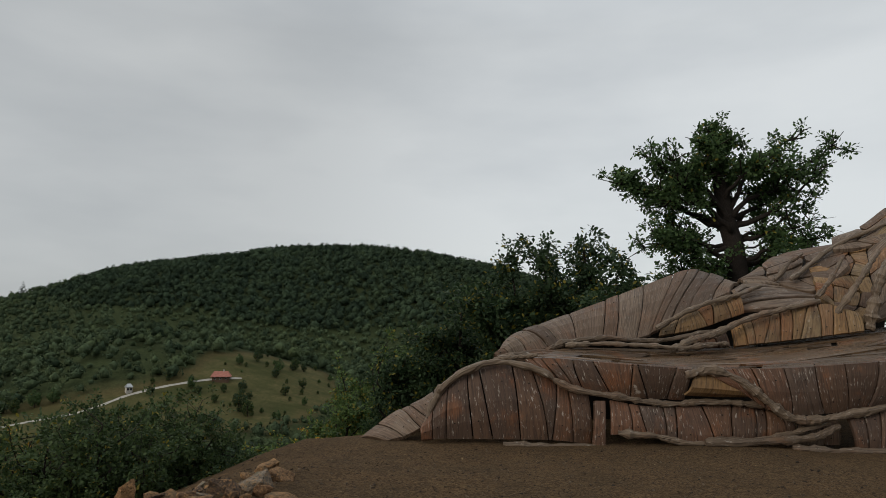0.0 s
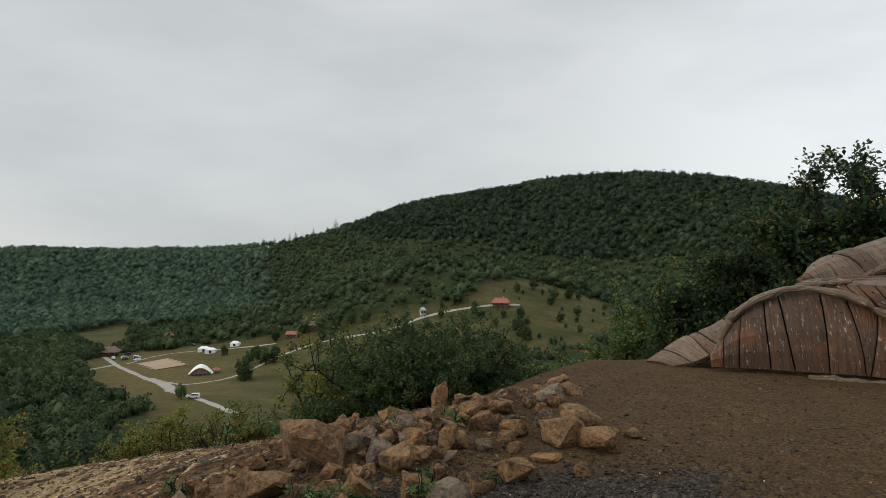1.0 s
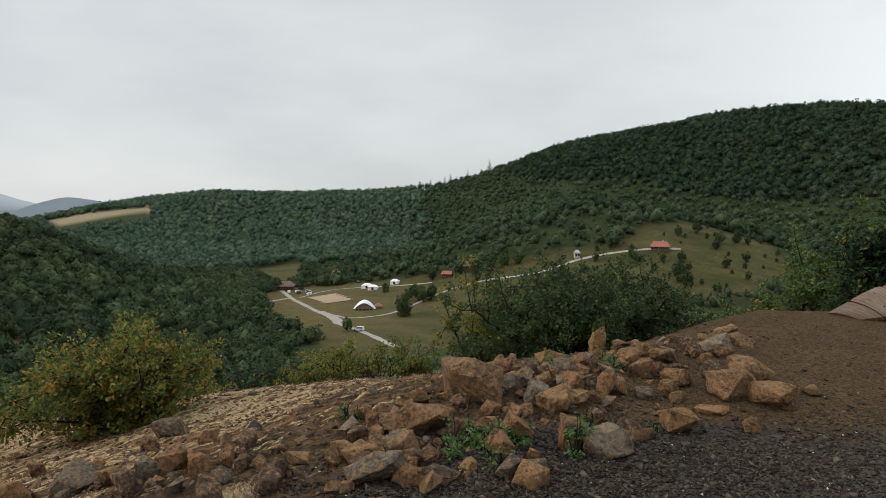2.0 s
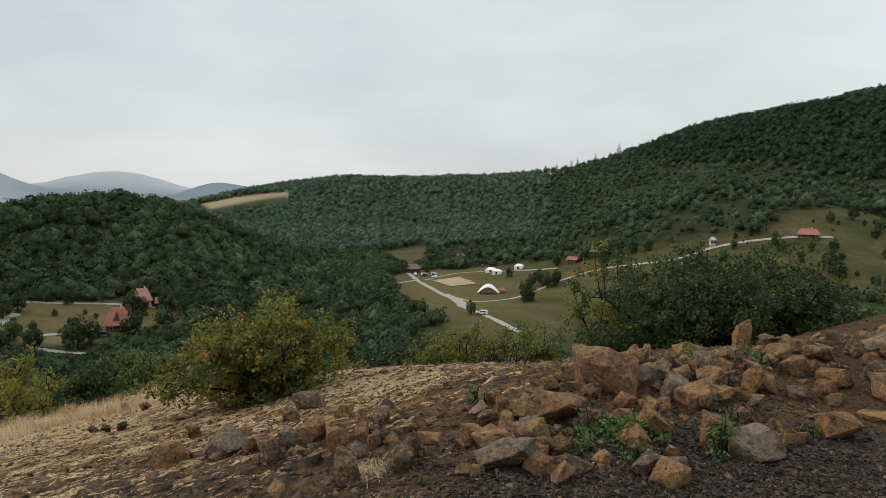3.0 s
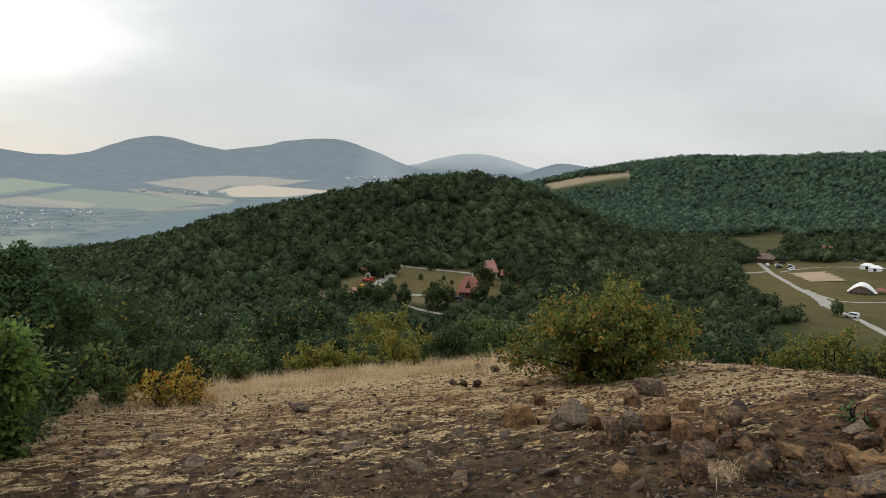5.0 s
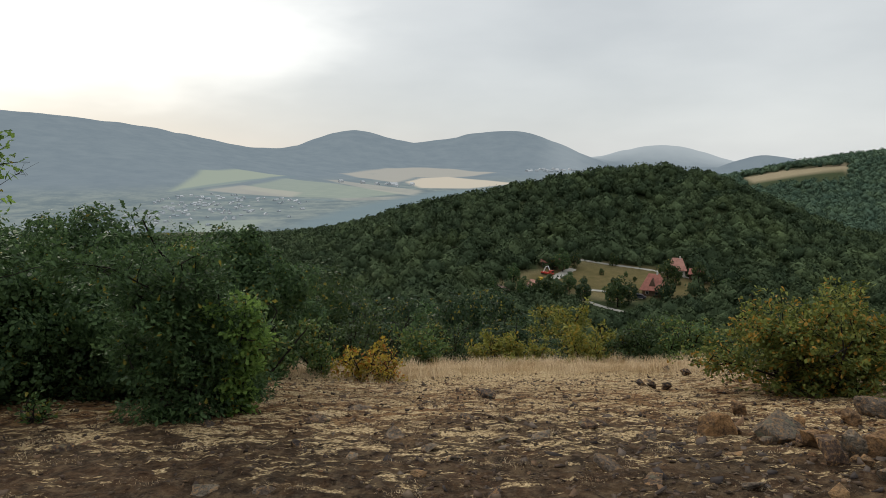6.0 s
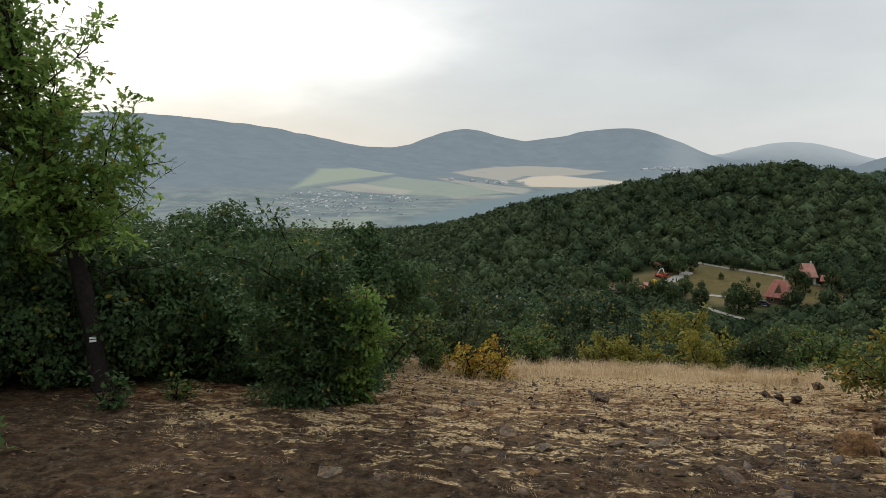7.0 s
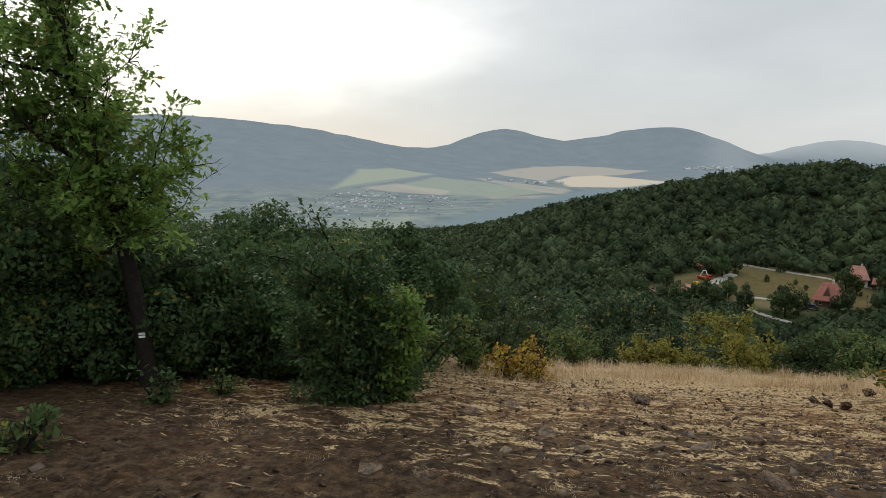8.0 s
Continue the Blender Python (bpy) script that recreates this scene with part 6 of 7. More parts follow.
# round bush in the middle of the slope and the ones along the rock heap
make_bush("round_bush", -6.95, 3.88, 1.14, 2.05, LEAF_ROSE, 71, 30000, 0.048, 20, "round bush with green and yellowing leaves")
make_bush("dark_bush", -5.02, 9.39, 1.75, 2.9, LEAF_DARK, 72, 34000, 0.057, 22, "broad dark green bush behind the rock heap")
make_bush("dark_bush", -4.33, 10.79, 1.5, 2.4, LEAF_DARK, 73, 24000, 0.057, 18, "low dark green bush behind the rock heap")
make_bush("dark_bush", -6.37, 9.76, 2.3, 1.9, LEAF_ROSE, 74, 7500, 0.065, 12, "tall green bush with thin upright shoots")
make_bush("dark_bush", -5.6, 8.3, 0.8, 1.2, LEAF_DARK, 75, 3000, 0.06, 10, "low green bush below the rock heap")
make_bush("bush", -4.19, 16.0, 1.3, 1.7, LEAF_BUSH, 76, 3500, 0.085, 10, "bright green bush below the flat hilltop")
make_bush("yellow_bush", -2.9, 13.2, 0.35, 0.9, LEAF_YELLOW, 77, 420, 0.05, 9, "low yellow-flowered bush at the soil's edge")
for k, (x, y, h, w, m) in enumerate([(-8.33, 8.28, 1.5, 1.3, LEAF_ROSE), (-7.64, 8.91, 1.2, 1.2, LEAF_ROSE), (-9.52, 8.47, 1.5, 1.1, LEAF_ROSE), (-9.19, 8.79, 1.7, 1.2, LEAF_ROSE), (-8.82, 10.5, 1.7, 1.2, LEAF_BUSH), (-10.5, 7.3, 1.2, 1.3, LEAF_ROSE), (-11.3, 6.4, 1.0, 1.2, LEAF_ROSE)]):
    make_bush("shrub", x, y, h, w, m, 80 + k, 6500, 0.055, 13, "yellowish green shrub at the edge of the slope", group="slope shrubs")
make_bush("bare_shrub", -6.44, 7.1, 0.62, 0.9, LEAF_ROSE, 90, 130, 0.04, 16, "low shrub of thin almost leafless stems")
for k, (x, y, h, w, m) in enumerate([(-13.4, -0.5, 0.85, 1.3, LEAF_BUSH), (-13.4, 1.0, 0.7, 1.2, LEAF_YELGREEN), (-18.3, 1.7, 2.2, 2.4, LEAF_DARK), (-13.2, 2.76, 0.85, 1.6, LEAF_YELGREEN), (-12.9, 3.7, 0.9, 1.4, LEAF_DARK), (-12.75, 4.5, 1.0, 1.5, LEAF_BUSH), (-20.2, 4.4, 1.9, 2.3, LEAF_YELGREEN), (-19.8, 6.0, 2.4, 2.2, LEAF_BUSH), (-22.5, 1.6, 2.9, 3.2, LEAF_DARK), (-16.5, 2.1, 1.0, 1.1, LEAF_YELGREEN),
                                     (-15.2, -1.8, 1.7, 2.2, LEAF_DARK), (-16.0, 5.0, 1.6, 2.2, LEAF_DARK), (-14.6, 6.2, 1.3, 1.9, LEAF_BUSH), (-13.6, 8.2, 1.6, 2.0, LEAF_DARK), (-16.5, 8.4, 2.0, 2.4, LEAF_DARK), (-12.2, 10.6, 1.8, 2.0, LEAF_DARK), (-10.6, 12.6, 1.8, 2.1, LEAF_BUSH), (-14.0, 12.5, 2.0, 2.4, LEAF_DARK), (-8.2, 14.2, 1.5, 2.2, LEAF_DARK), (-6.3, 15.2, 1.3, 2.0, LEAF_DARK),
                                     (-17.8, -3.6, 2.2, 2.6, LEAF_DARK), (-14.3, -4.5, 2.4, 2.2, LEAF_DARK), (-18.5, 3.6, 1.8, 2.2, LEAF_DARK), (-12.4, -1.9, 1.1, 1.5, LEAF_DARK), (-17.0, -0.2, 1.8, 2.3, LEAF_DARK), (-12.0, 7.6, 1.1, 1.6, LEAF_ROSE), (-9.5, 17.5, 2.2, 2.6, LEAF_DARK), (-12.6, 16.2, 2.2, 2.6, LEAF_BUSH)]):
    make_bush("slope_bush", x, y, h, w, m, 110 + k, 5200, 0.075, 12, "leafy bush on the steep bank below the grass", group="bank bushes")
make_tree("yellow_tree", -22.1, 3.8, 3.5, 3.6, LEAF_YELGREEN, 150, 7500, 0.12, 0.07, 0.08, 10, label="yellowish green young tree below the slope")
make_tree("yellow_tree", -30.2, 5.4, 5.2, 4.0, LEAF_YELGREEN, 151, 3600, 0.2, 0.1, 0.12, 10, label="yellowish green tree further down the bank")

# weeds among the rocks
for k, (x, y, h, w, n, leaf) in enumerate([(-2.62, 3.72, 0.24, 0.46, 1300, 0.038), (-2.45, 3.9, 0.16, 0.3, 700, 0.034), (-3.6, 3.72, 0.14, 0.2, 260, 0.035), (-2.85, 3.28, 0.14, 0.24, 300, 0.03), (-2.2, 4.45, 0.16, 0.16, 220, 0.035), (-2.05, 3.95, 0.30, 0.15, 260, 0.035), (-2.9, 5.3, 0.14, 0.26, 160, 0.05), (-2.55, 5.7, 0.14, 0.3, 180, 0.05), (-2.35, 3.6, 0.12, 0.2, 200, 0.035), (-1.85, 4.7, 0.1, 0.14, 120, 0.03), (-3.4, 2.9, 0.1, 0.2, 160, 0.03), (-3.1, 3.9, 0.12, 0.2, 180, 0.035)]):
    make_bush("weed", x, y, h, w, LEAF_WEED, 160 + k, int(n * 1.5), leaf * 0.75, 6, "green leafy weed growing between the rocks", "weed", "weeds")


def grass(name, n, seed, place, height, material, label, bend=0.5, wide=0.001):
    """Thin blades and stalks, joined."""
    rng = np.random.default_rng(seed)
    P = np.array([place(rng) for _ in range(n)])
    Z = land(P[:, 0], P[:, 1])
    L = rng.uniform(height[0], height[1], n)
    L *= 0.35 + 0.75 * np.clip(0.5 + 0.9 * wob(P[:, 0], P[:, 1], 0.11, 3), 0, 1)
    a = 3.5 * wob(P[:, 0], P[:, 1], 0.3, 5) + rng.normal(0, 1.1, n)
    out = rng.uniform(0.1, 1, n) * bend
    dx, dy = np.cos(a) * out * L, np.sin(a) * out * L
    w = wide * (0.8 + 1.1 * rng.random(n))
    sx, sy = -np.sin(a) * w, np.cos(a) * w
    b = np.stack([P[:, 0], P[:, 1], Z - 0.01], 1)
    V = np.stack([b + np.stack([sx, sy, 0 * sx], 1), b - np.stack([sx, sy, 0 * sx], 1),
                  b + np.stack([dx * 0.4 + sx * 0.7, dy * 0.4 + sy * 0.7, L * 0.62], 1), b + np.stack([dx * 0.4 - sx * 0.7, dy * 0.4 - sy * 0.7, L * 0.62], 1),
                  b + np.stack([dx, dy, L * (1 - 0.3 * out)], 1)], 1).reshape(-1, 3)
    k = 5 * np.arange(n)[:, None]
    F = np.concatenate([k + (0, 1, 3), k + (0, 3, 2), k + (2, 3, 4)])
    tagged(mesh_ob(name, V, F, material), label, "grass", kind="stuff")


def mat_grass(name, tones):
    p = Paint(name, 0.8, 0.2)
    n = len(tones)
    p.colour(p.ramp(p.island(), *[((i + 0.5) / n, t) for i, t in enumerate(tones)]))
    return p.m


DRY = mat_grass("dry_grass", [(0.40, 0.285, 0.165), (0.51, 0.385, 0.235), (0.63, 0.50, 0.32), (0.55, 0.41, 0.25)])
TUFTS = np.random.default_rng(3).uniform((-9.8, -3.2), (-2.6, 6.5), (1100, 2))
TUFTS = TUFTS[np.random.default_rng(4).random(1100) < np.clip(0.15 + (-TUFTS[:, 0] - 3) / 5, 0, 1)]


def at_edge(rng):
    while True:
        x, y = rng.uniform(-14.5, -7.8), rng.uniform(-3.2, 9.0)
        d = -x - 2.4 - 7.4 - 0.8 * math.sin(y * 1.3)
        if rng.random() < math.exp(-((d - 1.3) / (1.2 if d < 1.3 else 2.0)) ** 2) * (0.55 + 0.45 * float(wob(x, y, 0.22, 8))):
            return x, y


FAR_TUFTS = TUFTS[TUFTS[:, 0] < -5.0][:170]


def at_tuft(rng):
    c = FAR_TUFTS[rng.integers(len(FAR_TUFTS))]
    return c[0] + rng.normal(0, 0.02), c[1] + rng.normal(0, 0.03)


def at_tuft_flat(rng):
    c = TUFTS[rng.integers(len(TUFTS))]
    return c[0] + rng.normal(0, 0.035), c[1] + rng.normal(0, 0.085)


grass("dry_grass", 70000, 51, at_edge, (0.05, 0.27), DRY, "tall pale dry grass along the slope's edge", 1.1)
def at_crest(rng):
    u, v = rng.uniform(0, 1), abs(rng.normal(0, 0.4))
    return -9.6 + 3.6 * u - 0.45 * v, 5.4 + 1.7 * u + 0.9 * v


grass("crest_grass", 11000, 55, at_crest, (0.04, 0.20), DRY, "pale dry grass on the crest behind the rocks", 1.1)
grass("dry_tufts", 4500, 52, at_tuft, (0.02, 0.05), DRY, "short dry tufts on the stony slope", 1.3)
grass("flattened_grass", 75000, 53, at_tuft_flat, (0.014, 0.034), DRY, "flattened straw lying on the slope", 1.5, 0.0009)
grass("straw_clump", 700, 54, lambda r: (-3.35 + r.normal(0, 0.06), 2.62 + r.normal(0, 0.06)), (0.03, 0.10), DRY, "clump of dead straw beside a rock", 2.2)
# ---- buildings, tents, vehicles and single trees in the valley ----
def box_bm(bm, x0, x1, y0, y1, z0, z1):
    v = [bm.verts.new(p) for p in ((x0, y0, z0), (x1, y0, z0), (x1, y1, z0), (x0, y1, z0), (x0, y0, z1), (x1, y0, z1), (x1, y1, z1), (x0, y1, z1))]
    for f in ((3, 2, 1, 0), (4, 5, 6, 7), (0, 1, 5, 4), (1, 2, 6, 5), (2, 3, 7, 6), (3, 0, 4, 7)):
        bm.faces.new([v[k] for k in f])


def box_part(name, material, parent, *b, label=""):
    bm = bmesh.new()
    box_bm(bm, *b)
    return part(name, bm, material, parent, label)


def mat_tiles(name, c):
    p = Paint(name, 0.8, 0.2)
    w = p.N("ShaderNodeTexWave", Scale=2.2, Distortion=0.4)
    w.bands_direction = "Z"
    p.L(p.pos.outputs["Position"], w.inputs["Vector"])
    base = p.mix(p.rng(p.noise(0.8, 4), 0.35, 0.7), c, tuple(v * 0.68 for v in c))
    p.colour(p.mix(p.rng(w.outputs["Fac"], 0.0, 0.35, 0.4, 0.0), base, tuple(v * 0.4 for v in c)))
    return p.m


TILE = mat_tiles("red_roof_tiles", (0.36, 0.145, 0.11))
TILE_PALE = mat_tiles("faded_roof_tiles", (0.44, 0.22, 0.17))
TILE_DARK = mat_tiles("brown_roof", (0.20, 0.14, 0.11))
WALL = mat_plain("pale_plaster", (0.45, 0.42, 0.37), 0.9, 3, 0.2)
BOARD = mat_plain("brown_boards", (0.10, 0.06, 0.038), 0.8, 4, 0.4)
GLASS = mat_plain("dark_glass", (0.02, 0.024, 0.028), 0.15, 2, 0.2, 0.6, bump=0)
CANVAS = mat_plain("white_canvas", (0.80, 0.80, 0.78), 0.7, 1.2, 0.06, bump=0.1)
CAR_WHITE = mat_plain("white_car_paint", (0.75, 0.75, 0.75), 0.3, 2, 0.05, 0.5, bump=0)
CAR_DARK = mat_plain("dark_car_paint", (0.03, 0.035, 0.05), 0.3, 2, 0.1, 0.5, bump=0)
RUBBER = mat_plain("tyre_rubber", (0.02, 0.02, 0.02), 0.9, 9, 0.2, bump=0)
RED_PAINT = mat_plain("red_machine_paint", (0.42, 0.05, 0.03), 0.5, 2, 0.2)
YELLOW_PAINT = mat_plain("yellow_machine_paint", (0.55, 0.36, 0.03), 0.5, 2, 0.2)
METAL = mat_plain("grey_metal", (0.35, 0.36, 0.37), 0.4, 3, 0.2, 0.5, 0.6)


def house(name, x, y, turn, w, d, wall_h, roof_h, roof, wall, label, hip=0.25, chimney=True, eave=0.7, category="house", dormer=False):
    """Walls with windows and a door under an overhanging, half-hipped roof."""
    root = new(name)
    root.matrix_world = pose(x, y, land1(x, y), 0, 0, turn)
    bm = bmesh.new()
    box_bm(bm, -w / 2, w / 2, -d / 2, d / 2, -1.5, wall_h)
    part("wall", bm, wall, root)
    bm = bmesh.new()
    W, D, t = w / 2 + eave, d / 2 + eave, 0.22
    lo = [bm.verts.new(p) for p in ((-W, -D, wall_h - 0.35), (W, -D, wall_h - 0.35), (W, D, wall_h - 0.35), (-W, D, wall_h - 0.35))]
    up = [bm.verts.new((q.co.x, q.co.y, q.co.z + t)) for q in lo]
    r = [bm.verts.new((-W + hip * w, 0, wall_h + roof_h)), bm.verts.new((W - hip * w, 0, wall_h + roof_h))]
    for f in ((lo[3], lo[2], lo[1], lo[0]), (lo[0], lo[1], up[1], up[0]), (lo[1], lo[2], up[2], up[1]), (lo[2], lo[3], up[3], up[2]), (lo[3], lo[0], up[0], up[3]),
              (up[0], up[1], r[1], r[0]), (up[2], up[3], r[0], r[1]), (up[1], up[2], r[1]), (up[3], up[0], r[0])):
        bm.faces.new(f)
    rf = part("roof", bm, roof, root)
    if chimney:
        box_part("chimney", WALL, rf, w * 0.12, w * 0.12 + 0.6, -0.3, 0.3, wall_h + roof_h * 0.5, wall_h + roof_h + 0.8)
    if dormer:
        bm = bmesh.new()
        v = [bm.verts.new(p) for p in ((-w * 0.22, -D * 0.75, wall_h + 0.5), (w * 0.22, -D * 0.75, wall_h + 0.5), (0, -D * 0.75, wall_h + roof_h * 0.75), (0, 0, wall_h + roof_h * 0.75))]
        for f in ((0, 1, 2), (0, 2, 3), (2, 1, 3)):
            bm.faces.new([v[k] for k in f])
        part("dormer", bm, BOARD, rf)
    n = max(2, int(w / 2.6))
    for side in (-1, 1):
        for k in range(n):
            cx = -w / 2 + (k + 0.5) * w / n
            wn = box_part("window", WALL if wall is not WALL else BOARD, root, cx - 0.55, cx + 0.55, side * d / 2 - 0.08, side * d / 2 + 0.08, wall_h - 1.9, wall_h - 0.7)
            box_part("pane", GLASS, wn, cx - 0.45, cx + 0.45, side * d / 2 - 0.11, side * d / 2 + 0.11, wall_h - 1.8, wall_h - 0.8)
    box_part("door", BOARD, root, w / 2 - 0.05, w / 2 + 0.07, -0.5, 0.5, 0, 2.05)
    return tagged(root, label, category)


house("farmhouse", -257, 75, 62, 7.2, 6.6, 2.4, 5.8, TILE, BOARD, "house with a steep red tiled roof in the hamlet", 0.34, True, 1.0, dormer=True)
house("farmhouse", -289, 94, 75, 6.6, 6.2, 2.5, 4.8, TILE_PALE, WALL, "house with a faded pink tiled roof by the lane", 0.3)
house("shed", -284, 101, 70, 6, 5, 2.4, 2.0, TILE, BOARD, "small red-roofed shed beside the lane", 0.05, False, 0.5, "shed")
house("shed", -266, 30, 40, 5, 4.4, 2.2, 1.8, TILE_PALE, WALL, "small pale shed among the hamlet's trees", 0.05, False, 0.5, "shed")
house("shed", -262, 15, 30, 7, 4.5, 2.3, 1.6, TILE_DARK, WALL, "low brown-roofed shed at the wood's edge", 0.05, False, 0.5, "shed")
house("lodge", -128, 384, 12, 9, 6, 2.2, 2.8, TILE, BOARD, "wooden lodge with a red roof on the meadow", 0.2, True, 1.1)
house("pavilion", -364, 305, 40, 10, 9, 3.2, 3.0, TILE_DARK, BOARD, "brown wooden pavilion at the road's end", 0.3, False, 1.2, "pavilion")
house("cabin", -367, 357, 30, 5.5, 5, 2.6, 3.2, TILE, BOARD, "small red-roofed cabin under the trees", 0.1, True, 0.8, "cabin")
house("cabin", -249, 340, 20, 5.5, 4, 2.3, 1.8, TILE, BOARD, "low red-roofed cabin beside the track", 0.05, False, 0.8, "cabin")
house("cabin", -238, 350, 5, 6, 5, 2.6, 2.4, TILE_DARK, BOARD, "brown-roofed cabin among the trees", 0.05, False, 0.8, "cabin")
house("chapel", -171, 364, 40, 3.0, 3.2, 2.9, 1.6, METAL, WALL, "small pale square building by the track", 0.3, False, 0.3, "building")


def stage_tent(x, y, turn):
    """An open stage under a wide white sail roof, with a dark front and a red canopy behind."""
    root = new("stage_tent")
    root.matrix_world = pose(x, y, land1(x, y), 0, 0, turn) @ Matrix.Scale(0.78, 4)
    box_part("platform", BOARD, root, -6.5, 6.5, -4, 5, -1.0, 0.9)
    V, F, nu, nv = [], [], 19, 9
    for layer in (0, 1):
        for i in range(nu):
            for j in range(nv):
                u, v = i / (nu - 1) * 2 - 1, j / (nv - 1) * 2 - 1
                h = 6.6 * (1 - 0.80 * u * u) * (1 - 0.34 * v * v) + 0.5 * math.cos(3 * u) - 0.5 * v
                V.append((u * 8.2 * (1 - 0.12 * v * v), v * 5.2 * (1 - 0.3 * u * u), max(h, 0.2) - 0.12 * layer))
    for layer in (0, 1):
        for i in range(nu - 1):
            for j in range(nv - 1):
                a = layer * nu * nv + i * nv + j
                F.append((a, a + nv, a + nv + 1, a + 1) if layer == 0 else (a, a + 1, a + nv + 1, a + nv))
    mesh_ob("sail_roof", V, F, CANVAS, root, True)
    V, F = [], []
    for i in range(15):
        u = i / 14 * 2 - 1
        V.extend([(u * 6.2, -3.6 - 1.2 * (1 - u * u), 0.9), (u * 6.2, -3.4 - 1.0 * (1 - u * u), 0.9 + 3.6 * (1 - 0.75 * u * u))])
    F = [(2 * i, 2 * i + 2, 2 * i + 3, 2 * i + 1) for i in range(14)]
    mesh_ob("front_wall", V, F, TILE_DARK, root)
    for k in range(6):
        px = -6.5 + 2.6 * k
        v, f = tube([(px, -4.6, -0.5), (px, -4.4, 2.6)], (0.14, 0.12), 7)
        mesh_ob("post", v, f, METAL, root, True)
    bm = bmesh.new()
    v = [bm.verts.new(p) for p in ((6.5, 0, 2.6), (12.5, 0, 2.6), (12.5, 5, 2.6), (6.5, 5, 2.6), (9.5, 2.5, 4.4))]
    for f in ((0, 1, 4), (1, 2, 4), (2, 3, 4), (3, 0, 4), (3, 2, 1, 0)):
        bm.faces.new([v[q] for q in f])
    part("canopy", bm, TILE, root, "red pointed canopy")
    for cx, cy in ((6.7, 0.2), (12.3, 0.2), (12.3, 4.8), (6.7, 4.8)):
        v, f = tube([(cx, cy, -0.5), (cx, cy, 2.6)], (0.09, 0.09), 6)
        mesh_ob("canopy_post", v, f, METAL, root, True)
    return tagged(root, "open stage under a white sail roof", "stage")


stage_tent(-259, 274, 38)


def marquee(x, y, turn, w, d):
    root = new("marquee")
    root.matrix_world = pose(x, y, land1(x, y), 0, 0, turn) @ Matrix.Scale(0.78, 4)
    box_part("side_wall", CANVAS, root, -w / 2, w / 2, -d / 2, d / 2, -0.6, 2.4)
    bm = bmesh.new()
    v = [bm.verts.new(p) for p in ((-w / 2 - 0.2, -d / 2 - 0.2, 2.4), (w / 2 + 0.2, -d / 2 - 0.2, 2.4), (w / 2 + 0.2, d / 2 + 0.2, 2.4), (-w / 2 - 0.2, d / 2 + 0.2, 2.4), (-w * 0.22, 0, 4.2), (w * 0.22, 0, 4.2))]
    for f in ((0, 1, 5, 4), (2, 3, 4, 5), (1, 2, 5), (3, 0, 4), (3, 2, 1, 0)):
        bm.faces.new([v[q] for q in f])
    part("canopy", bm, CANVAS, root)
    # solid near-black panel standing for the shade inside the entrance
    box_part("opening", SHADE_AND_BOLT, root, -0.9, 0.9, -d / 2 - 0.05, -d / 2 + 0.1, 0, 2.0)
    return tagged(root, "white canvas marquee on the grass", "tent", "marquees")


marquee(-303, 323, 30, 9, 5)
marquee(-294, 319, 30, 8, 5)
marquee(-287, 333, 20, 7, 5)


def car(x, y, turn, paint, label, scale=1.0, lift=0.3):
    """A small van or car: body, cabin, windows, wheels."""
    root = new("car")
    root.matrix_world = pose(x, y, land1(x, y) + lift, 0, 0, turn)
    bm = bmesh.new()
    prof = [(-2.2, 0.35), (2.2, 0.35), (2.25, 0.9), (1.3, 1.1), (0.7, 1.75), (-2.0, 1.8), (-2.2, 1.0)]
    a = [bm.verts.new((px * scale, -0.88 * scale, pz * scale)) for px, pz in prof]
    b = [bm.verts.new((px * scale, 0.88 * scale, pz * scale)) for px, pz in prof]
    bm.faces.new(a)
    bm.faces.new(b[::-1])
    for k in range(len(prof)):
        bm.faces.new((a[k], b[k], b[(k + 1) % len(prof)], a[(k + 1) % len(prof)]))
    bmesh.ops.bevel(bm, geom=bm.edges[:], offset=0.06 * scale, segments=2, affect="EDGES")
    body = part("body", bm, paint, root)
    for s in (-1, 1):
        box_part("window", GLASS, body, -1.9 * scale, 0.5 * scale, s * 0.87 * scale - 0.03, s * 0.87 * scale + 0.03, 1.15 * scale, 1.62 * scale)
    for px in (-1.4, 1.4):
        for s in (-1, 1):
            v, f = tube([(px * scale, s * 0.72 * scale, 0.33 * scale), (px * scale, s * 0.92 * scale, 0.33 * scale)], (0.33 * scale, 0.33 * scale), 14)
            f = list(f) + [tuple(range(14)), tuple(range(14, 28))]
            mesh_ob("wheel", v, f, RUBBER, root)
    return tagged(root, label, "car")


car(-212, 220, 205, CAR_WHITE, "white van on the gravel road", 1.15)
car(-250, 68, 70, CAR_DARK, "dark car parked beside the red-roofed house")
car(-252, 62, 70, CAR_WHITE, "white car parked beside the red-roofed house", 0.9)
for k, (x, y) in enumerate([(-334, 300), (-338, 303), (-345, 300), (-341, 297), (-350, 296), (-330, 296), (-356, 312), (-372, 318), (-322, 345), (-330, 342)]):
    car(x, y, 37 * k, CAR_WHITE if k % 3 else CAR_DARK, "white car parked near the pavilion" if k % 3 else "dark car parked near the pavilion", 0.95, 0.1)


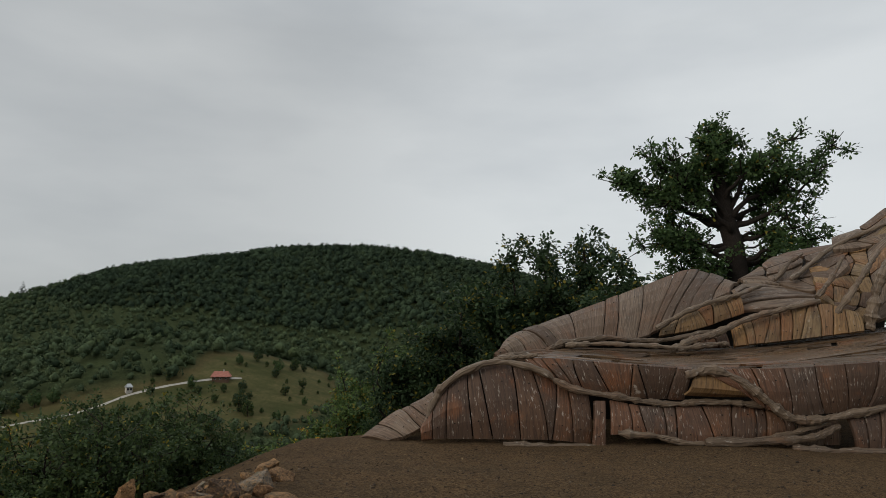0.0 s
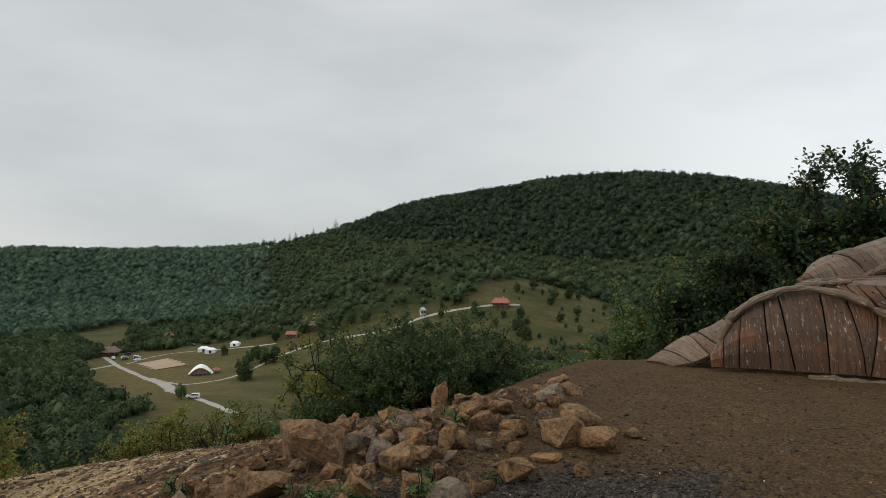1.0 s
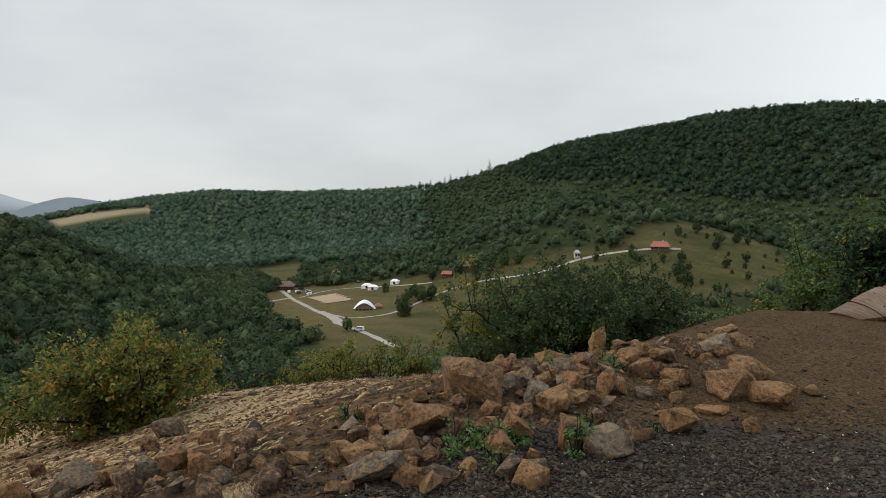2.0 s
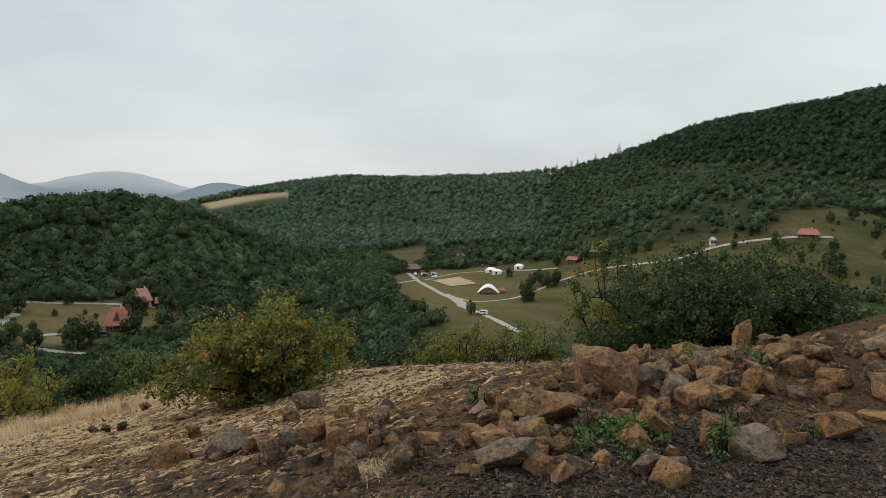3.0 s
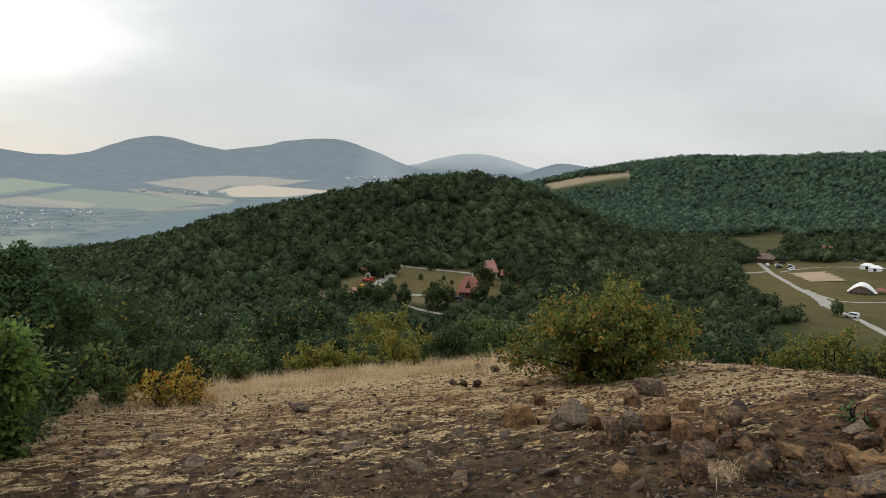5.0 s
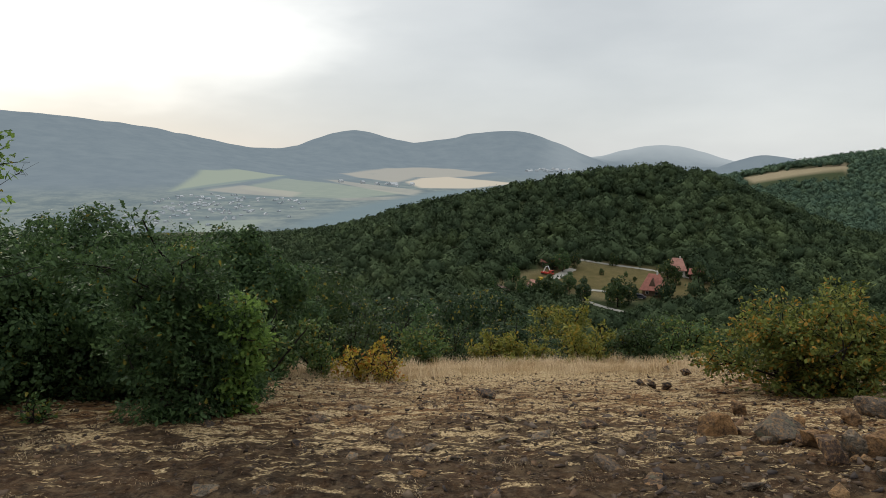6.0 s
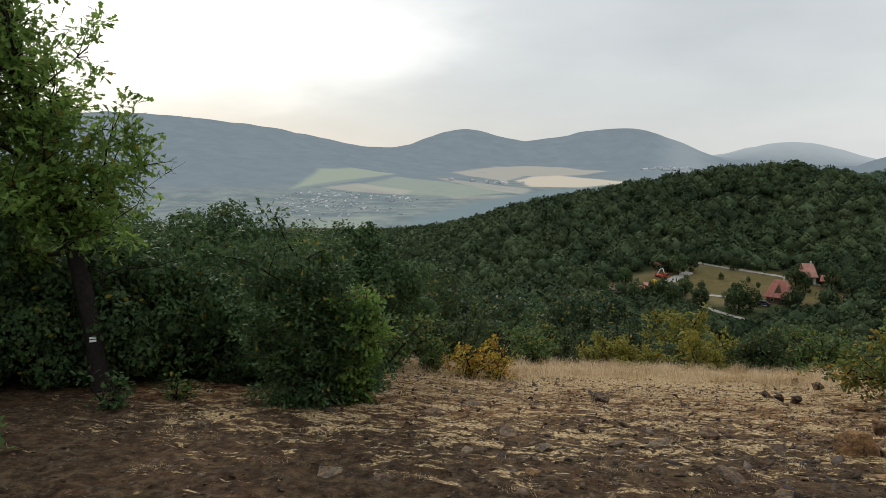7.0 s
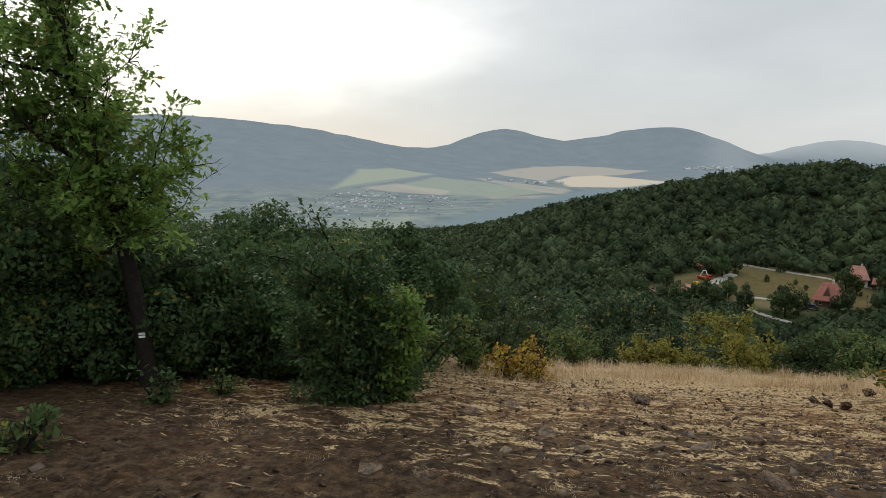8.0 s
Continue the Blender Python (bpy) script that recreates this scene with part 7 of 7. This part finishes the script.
def digger(x, y, turn):
    root = new("truck_crane")
    root.matrix_world = pose(x, y, land1(x, y) + 0.1, 0, 0, turn) @ Matrix.Scale(0.72, 4)
    box_part("bed", RED_PAINT, root, -4.5, 1.8, -1.2, 1.2, 0.7, 1.5)
    cab = box_part("cab", RED_PAINT, root, 1.9, 4.0, -1.2, 1.2, 0.7, 3.0)
    box_part("windscreen", GLASS, cab, 3.95, 4.06, -1.0, 1.0, 1.8, 2.7)
    for px in (-3.6, -2.4, 3.0):
        for s in (-1, 1):
            v, f = tube([(px, s * 0.85, 0.5), (px, s * 1.2, 0.5)], (0.5, 0.5), 12)
            mesh_ob("wheel", v, list(f) + [tuple(range(12)), tuple(range(12, 24))], RUBBER, root)
    v, f = tube([(-3.4, 0, 1.5), (-1.6, 0, 4.6), (0.4, 0, 5.4), (1.8, 0, 2.6)], (0.30, 0.26, 0.22, 0.18), 6)
    mesh_ob("boom", v, f, CAR_WHITE, root, False, "white lifting boom")
    return tagged(root, "red truck with a white lifting boom", "truck")


digger(-283, 37, 40)
house("shed", -294, 40, 60, 8, 5, 2.6, 1.8, TILE, BOARD, "long red-roofed shed behind the hamlet yard", 0.05, False, 0.6, "shed")
root = new("loader")
root.matrix_world = pose(-273, 33, land1(-273, 33), 0, 0, 30)
box_part("chassis", YELLOW_PAINT, root, -1.8, 1.8, -0.9, 0.9, 0.5, 1.4)
box_part("cab", YELLOW_PAINT, root, -1.2, 0.3, -0.8, 0.8, 1.4, 2.6)
box_part("bucket", METAL, root, 2.0, 2.9, -1.1, 1.1, 0.1, 0.9)
for px in (-1.1, 1.1):
    for s in (-1, 1):
        v, f = tube([(px, s * 0.7, 0.5), (px, s * 1.05, 0.5)], (0.5, 0.5), 12)
        mesh_ob("wheel", v, list(f) + [tuple(range(12)), tuple(range(12, 24))], RUBBER, root)
tagged(root, "small yellow loader in the hamlet yard", "loader")

# single trees standing in the fields: round crowns on short trunks
field_kinds = [make_domed("field_tree", (-216, -229, -252)[q], (217, 270, 309)[q], 6.5, 5.4, (LEAF_OAK, LEAF_DARK, LEAF_HILL)[q], 400 + q, 2600, 0.40, 0.2, "dark round tree standing alone in the meadow", "meadow trees", 14, 0.02) for q in range(3)]
rng = np.random.default_rng(19)
SINGLE = [(-223, 266, 8), (-226, 270, 6), (-243, 286, 5), (-234, 296, 7), (-236, 307, 6), (-231, 300, 6), (-279, 314, 5), (-222, 334, 6), (-108, 354, 9), (-102, 349, 7), (-134, 367, 3.5), (-141, 358, 4), (-145, 350, 3.5), (-123, 360, 4), (-107, 368, 3.5), (-102, 412, 6), (-122, 371, 4), (-158, 362, 4),
          (-140, 371, 5), (-113, 375, 5), (-101, 401, 5), (-196, 279, 5), (-239, 57, 9), (-243, 62, 7), (-262, 43, 6), (-256, 30, 6), (-287, 44, 8), (-279, 100, 7), (-270, 104, 6), (-276, 86, 8), (-274, 89, 6)]
SINGLE += [(-246, 296, 6), (-240, 299, 7), (-247, 306, 6), (-252, 309, 5), (-243, 343, 6), (-258, 336, 6), (-262, 341, 5), (-268, 345, 6), (-230, 345, 7), (-222, 348, 6), (-214, 352, 7), (-206, 355, 6), (-340, 335, 5), (-352, 330, 5), (-95, 425, 6), (-125, 408, 5), (-90, 380, 5), (-118, 420, 6), (-84, 395, 5), (-155, 378, 5), (-165, 340, 4), (-178, 330, 4), (-186, 318, 4)]
for x, y, h in SINGLE:
    h *= 1.25
    c = copy_thing(field_kinds[rng.integers(3)], pose(x, y, land1(x, y) - 0.1, 0, 0, rng.uniform(0, 360)))
    c.scale = (h / 6.5,) * 3
for a in range(90):
    x, y = rng.uniform(-175, -70), rng.uniform(325, 445)
    if meadow_mask(x, y) > 0.6 and rng.random() < 0.7:
        c = copy_thing(field_kinds[rng.integers(3)], pose(x, y, land1(x, y) - 0.1, 0, 0, rng.uniform(0, 360)))
        c.scale = (rng.uniform(0.25, 0.8),) * 3

for x, y, h in [(-246, 46, 9), (-250, 36, 8), (-249, 78, 8), (-251, 90, 7), (-254, 102, 8), (-257, 24, 8), (-262, 12, 7), (-246, 56, 7), (-262, 112, 8), (-256, 34, 9), (-270, 62, 3), (-274, 72, 2.5), (-281, 70, 2.5), (-268, 78, 3), (-268, 50, 4), (-283, 60, 3), (-293, 50, 8), (-276, 22, 8), (-297, 68, 6), (-290, 40, 7)]:
    c = copy_thing(field_kinds[rng.integers(3)], pose(x, y, land1(x, y) - 0.1, 0, 0, rng.uniform(0, 360)))
    c.scale = (h / 6.5,) * 3


# white painted trail mark on the oak's bark
def trail_mark(tree, up):
    co = [tree.matrix_basis @ v.co for v in [q for q in tree.children if q.name.startswith("trunk")][0].data.vertices if abs(v.co.z - up) < 0.2 and v.co.x ** 2 + v.co.y ** 2 < 0.03]
    mid = sum(co, Vector()) / len(co)
    way = (Vector((-0.41, 0.25, mid.z)) - mid).normalized()
    bm = bmesh.new()
    for z0, z1 in ((0, 0.018), (0.028, 0.046)):
        box_bm(bm, -0.028, 0.028, -0.006, 0.006, z0, z1)
    me = bpy.data.meshes.new("trail_mark")
    bm.to_mesh(me)
    bm.free()
    me.materials.append(CANVAS)
    ob = new("trail_mark", me)
    ob.matrix_world = Matrix.Translation(mid + way * 0.088) @ pose(0, 0, 0, 0, 0, math.degrees(math.atan2(way.x, -way.y)))
    tagged(ob, "white painted trail mark on the oak's bark", "trail mark")


trail_mark(marked, 0.44)
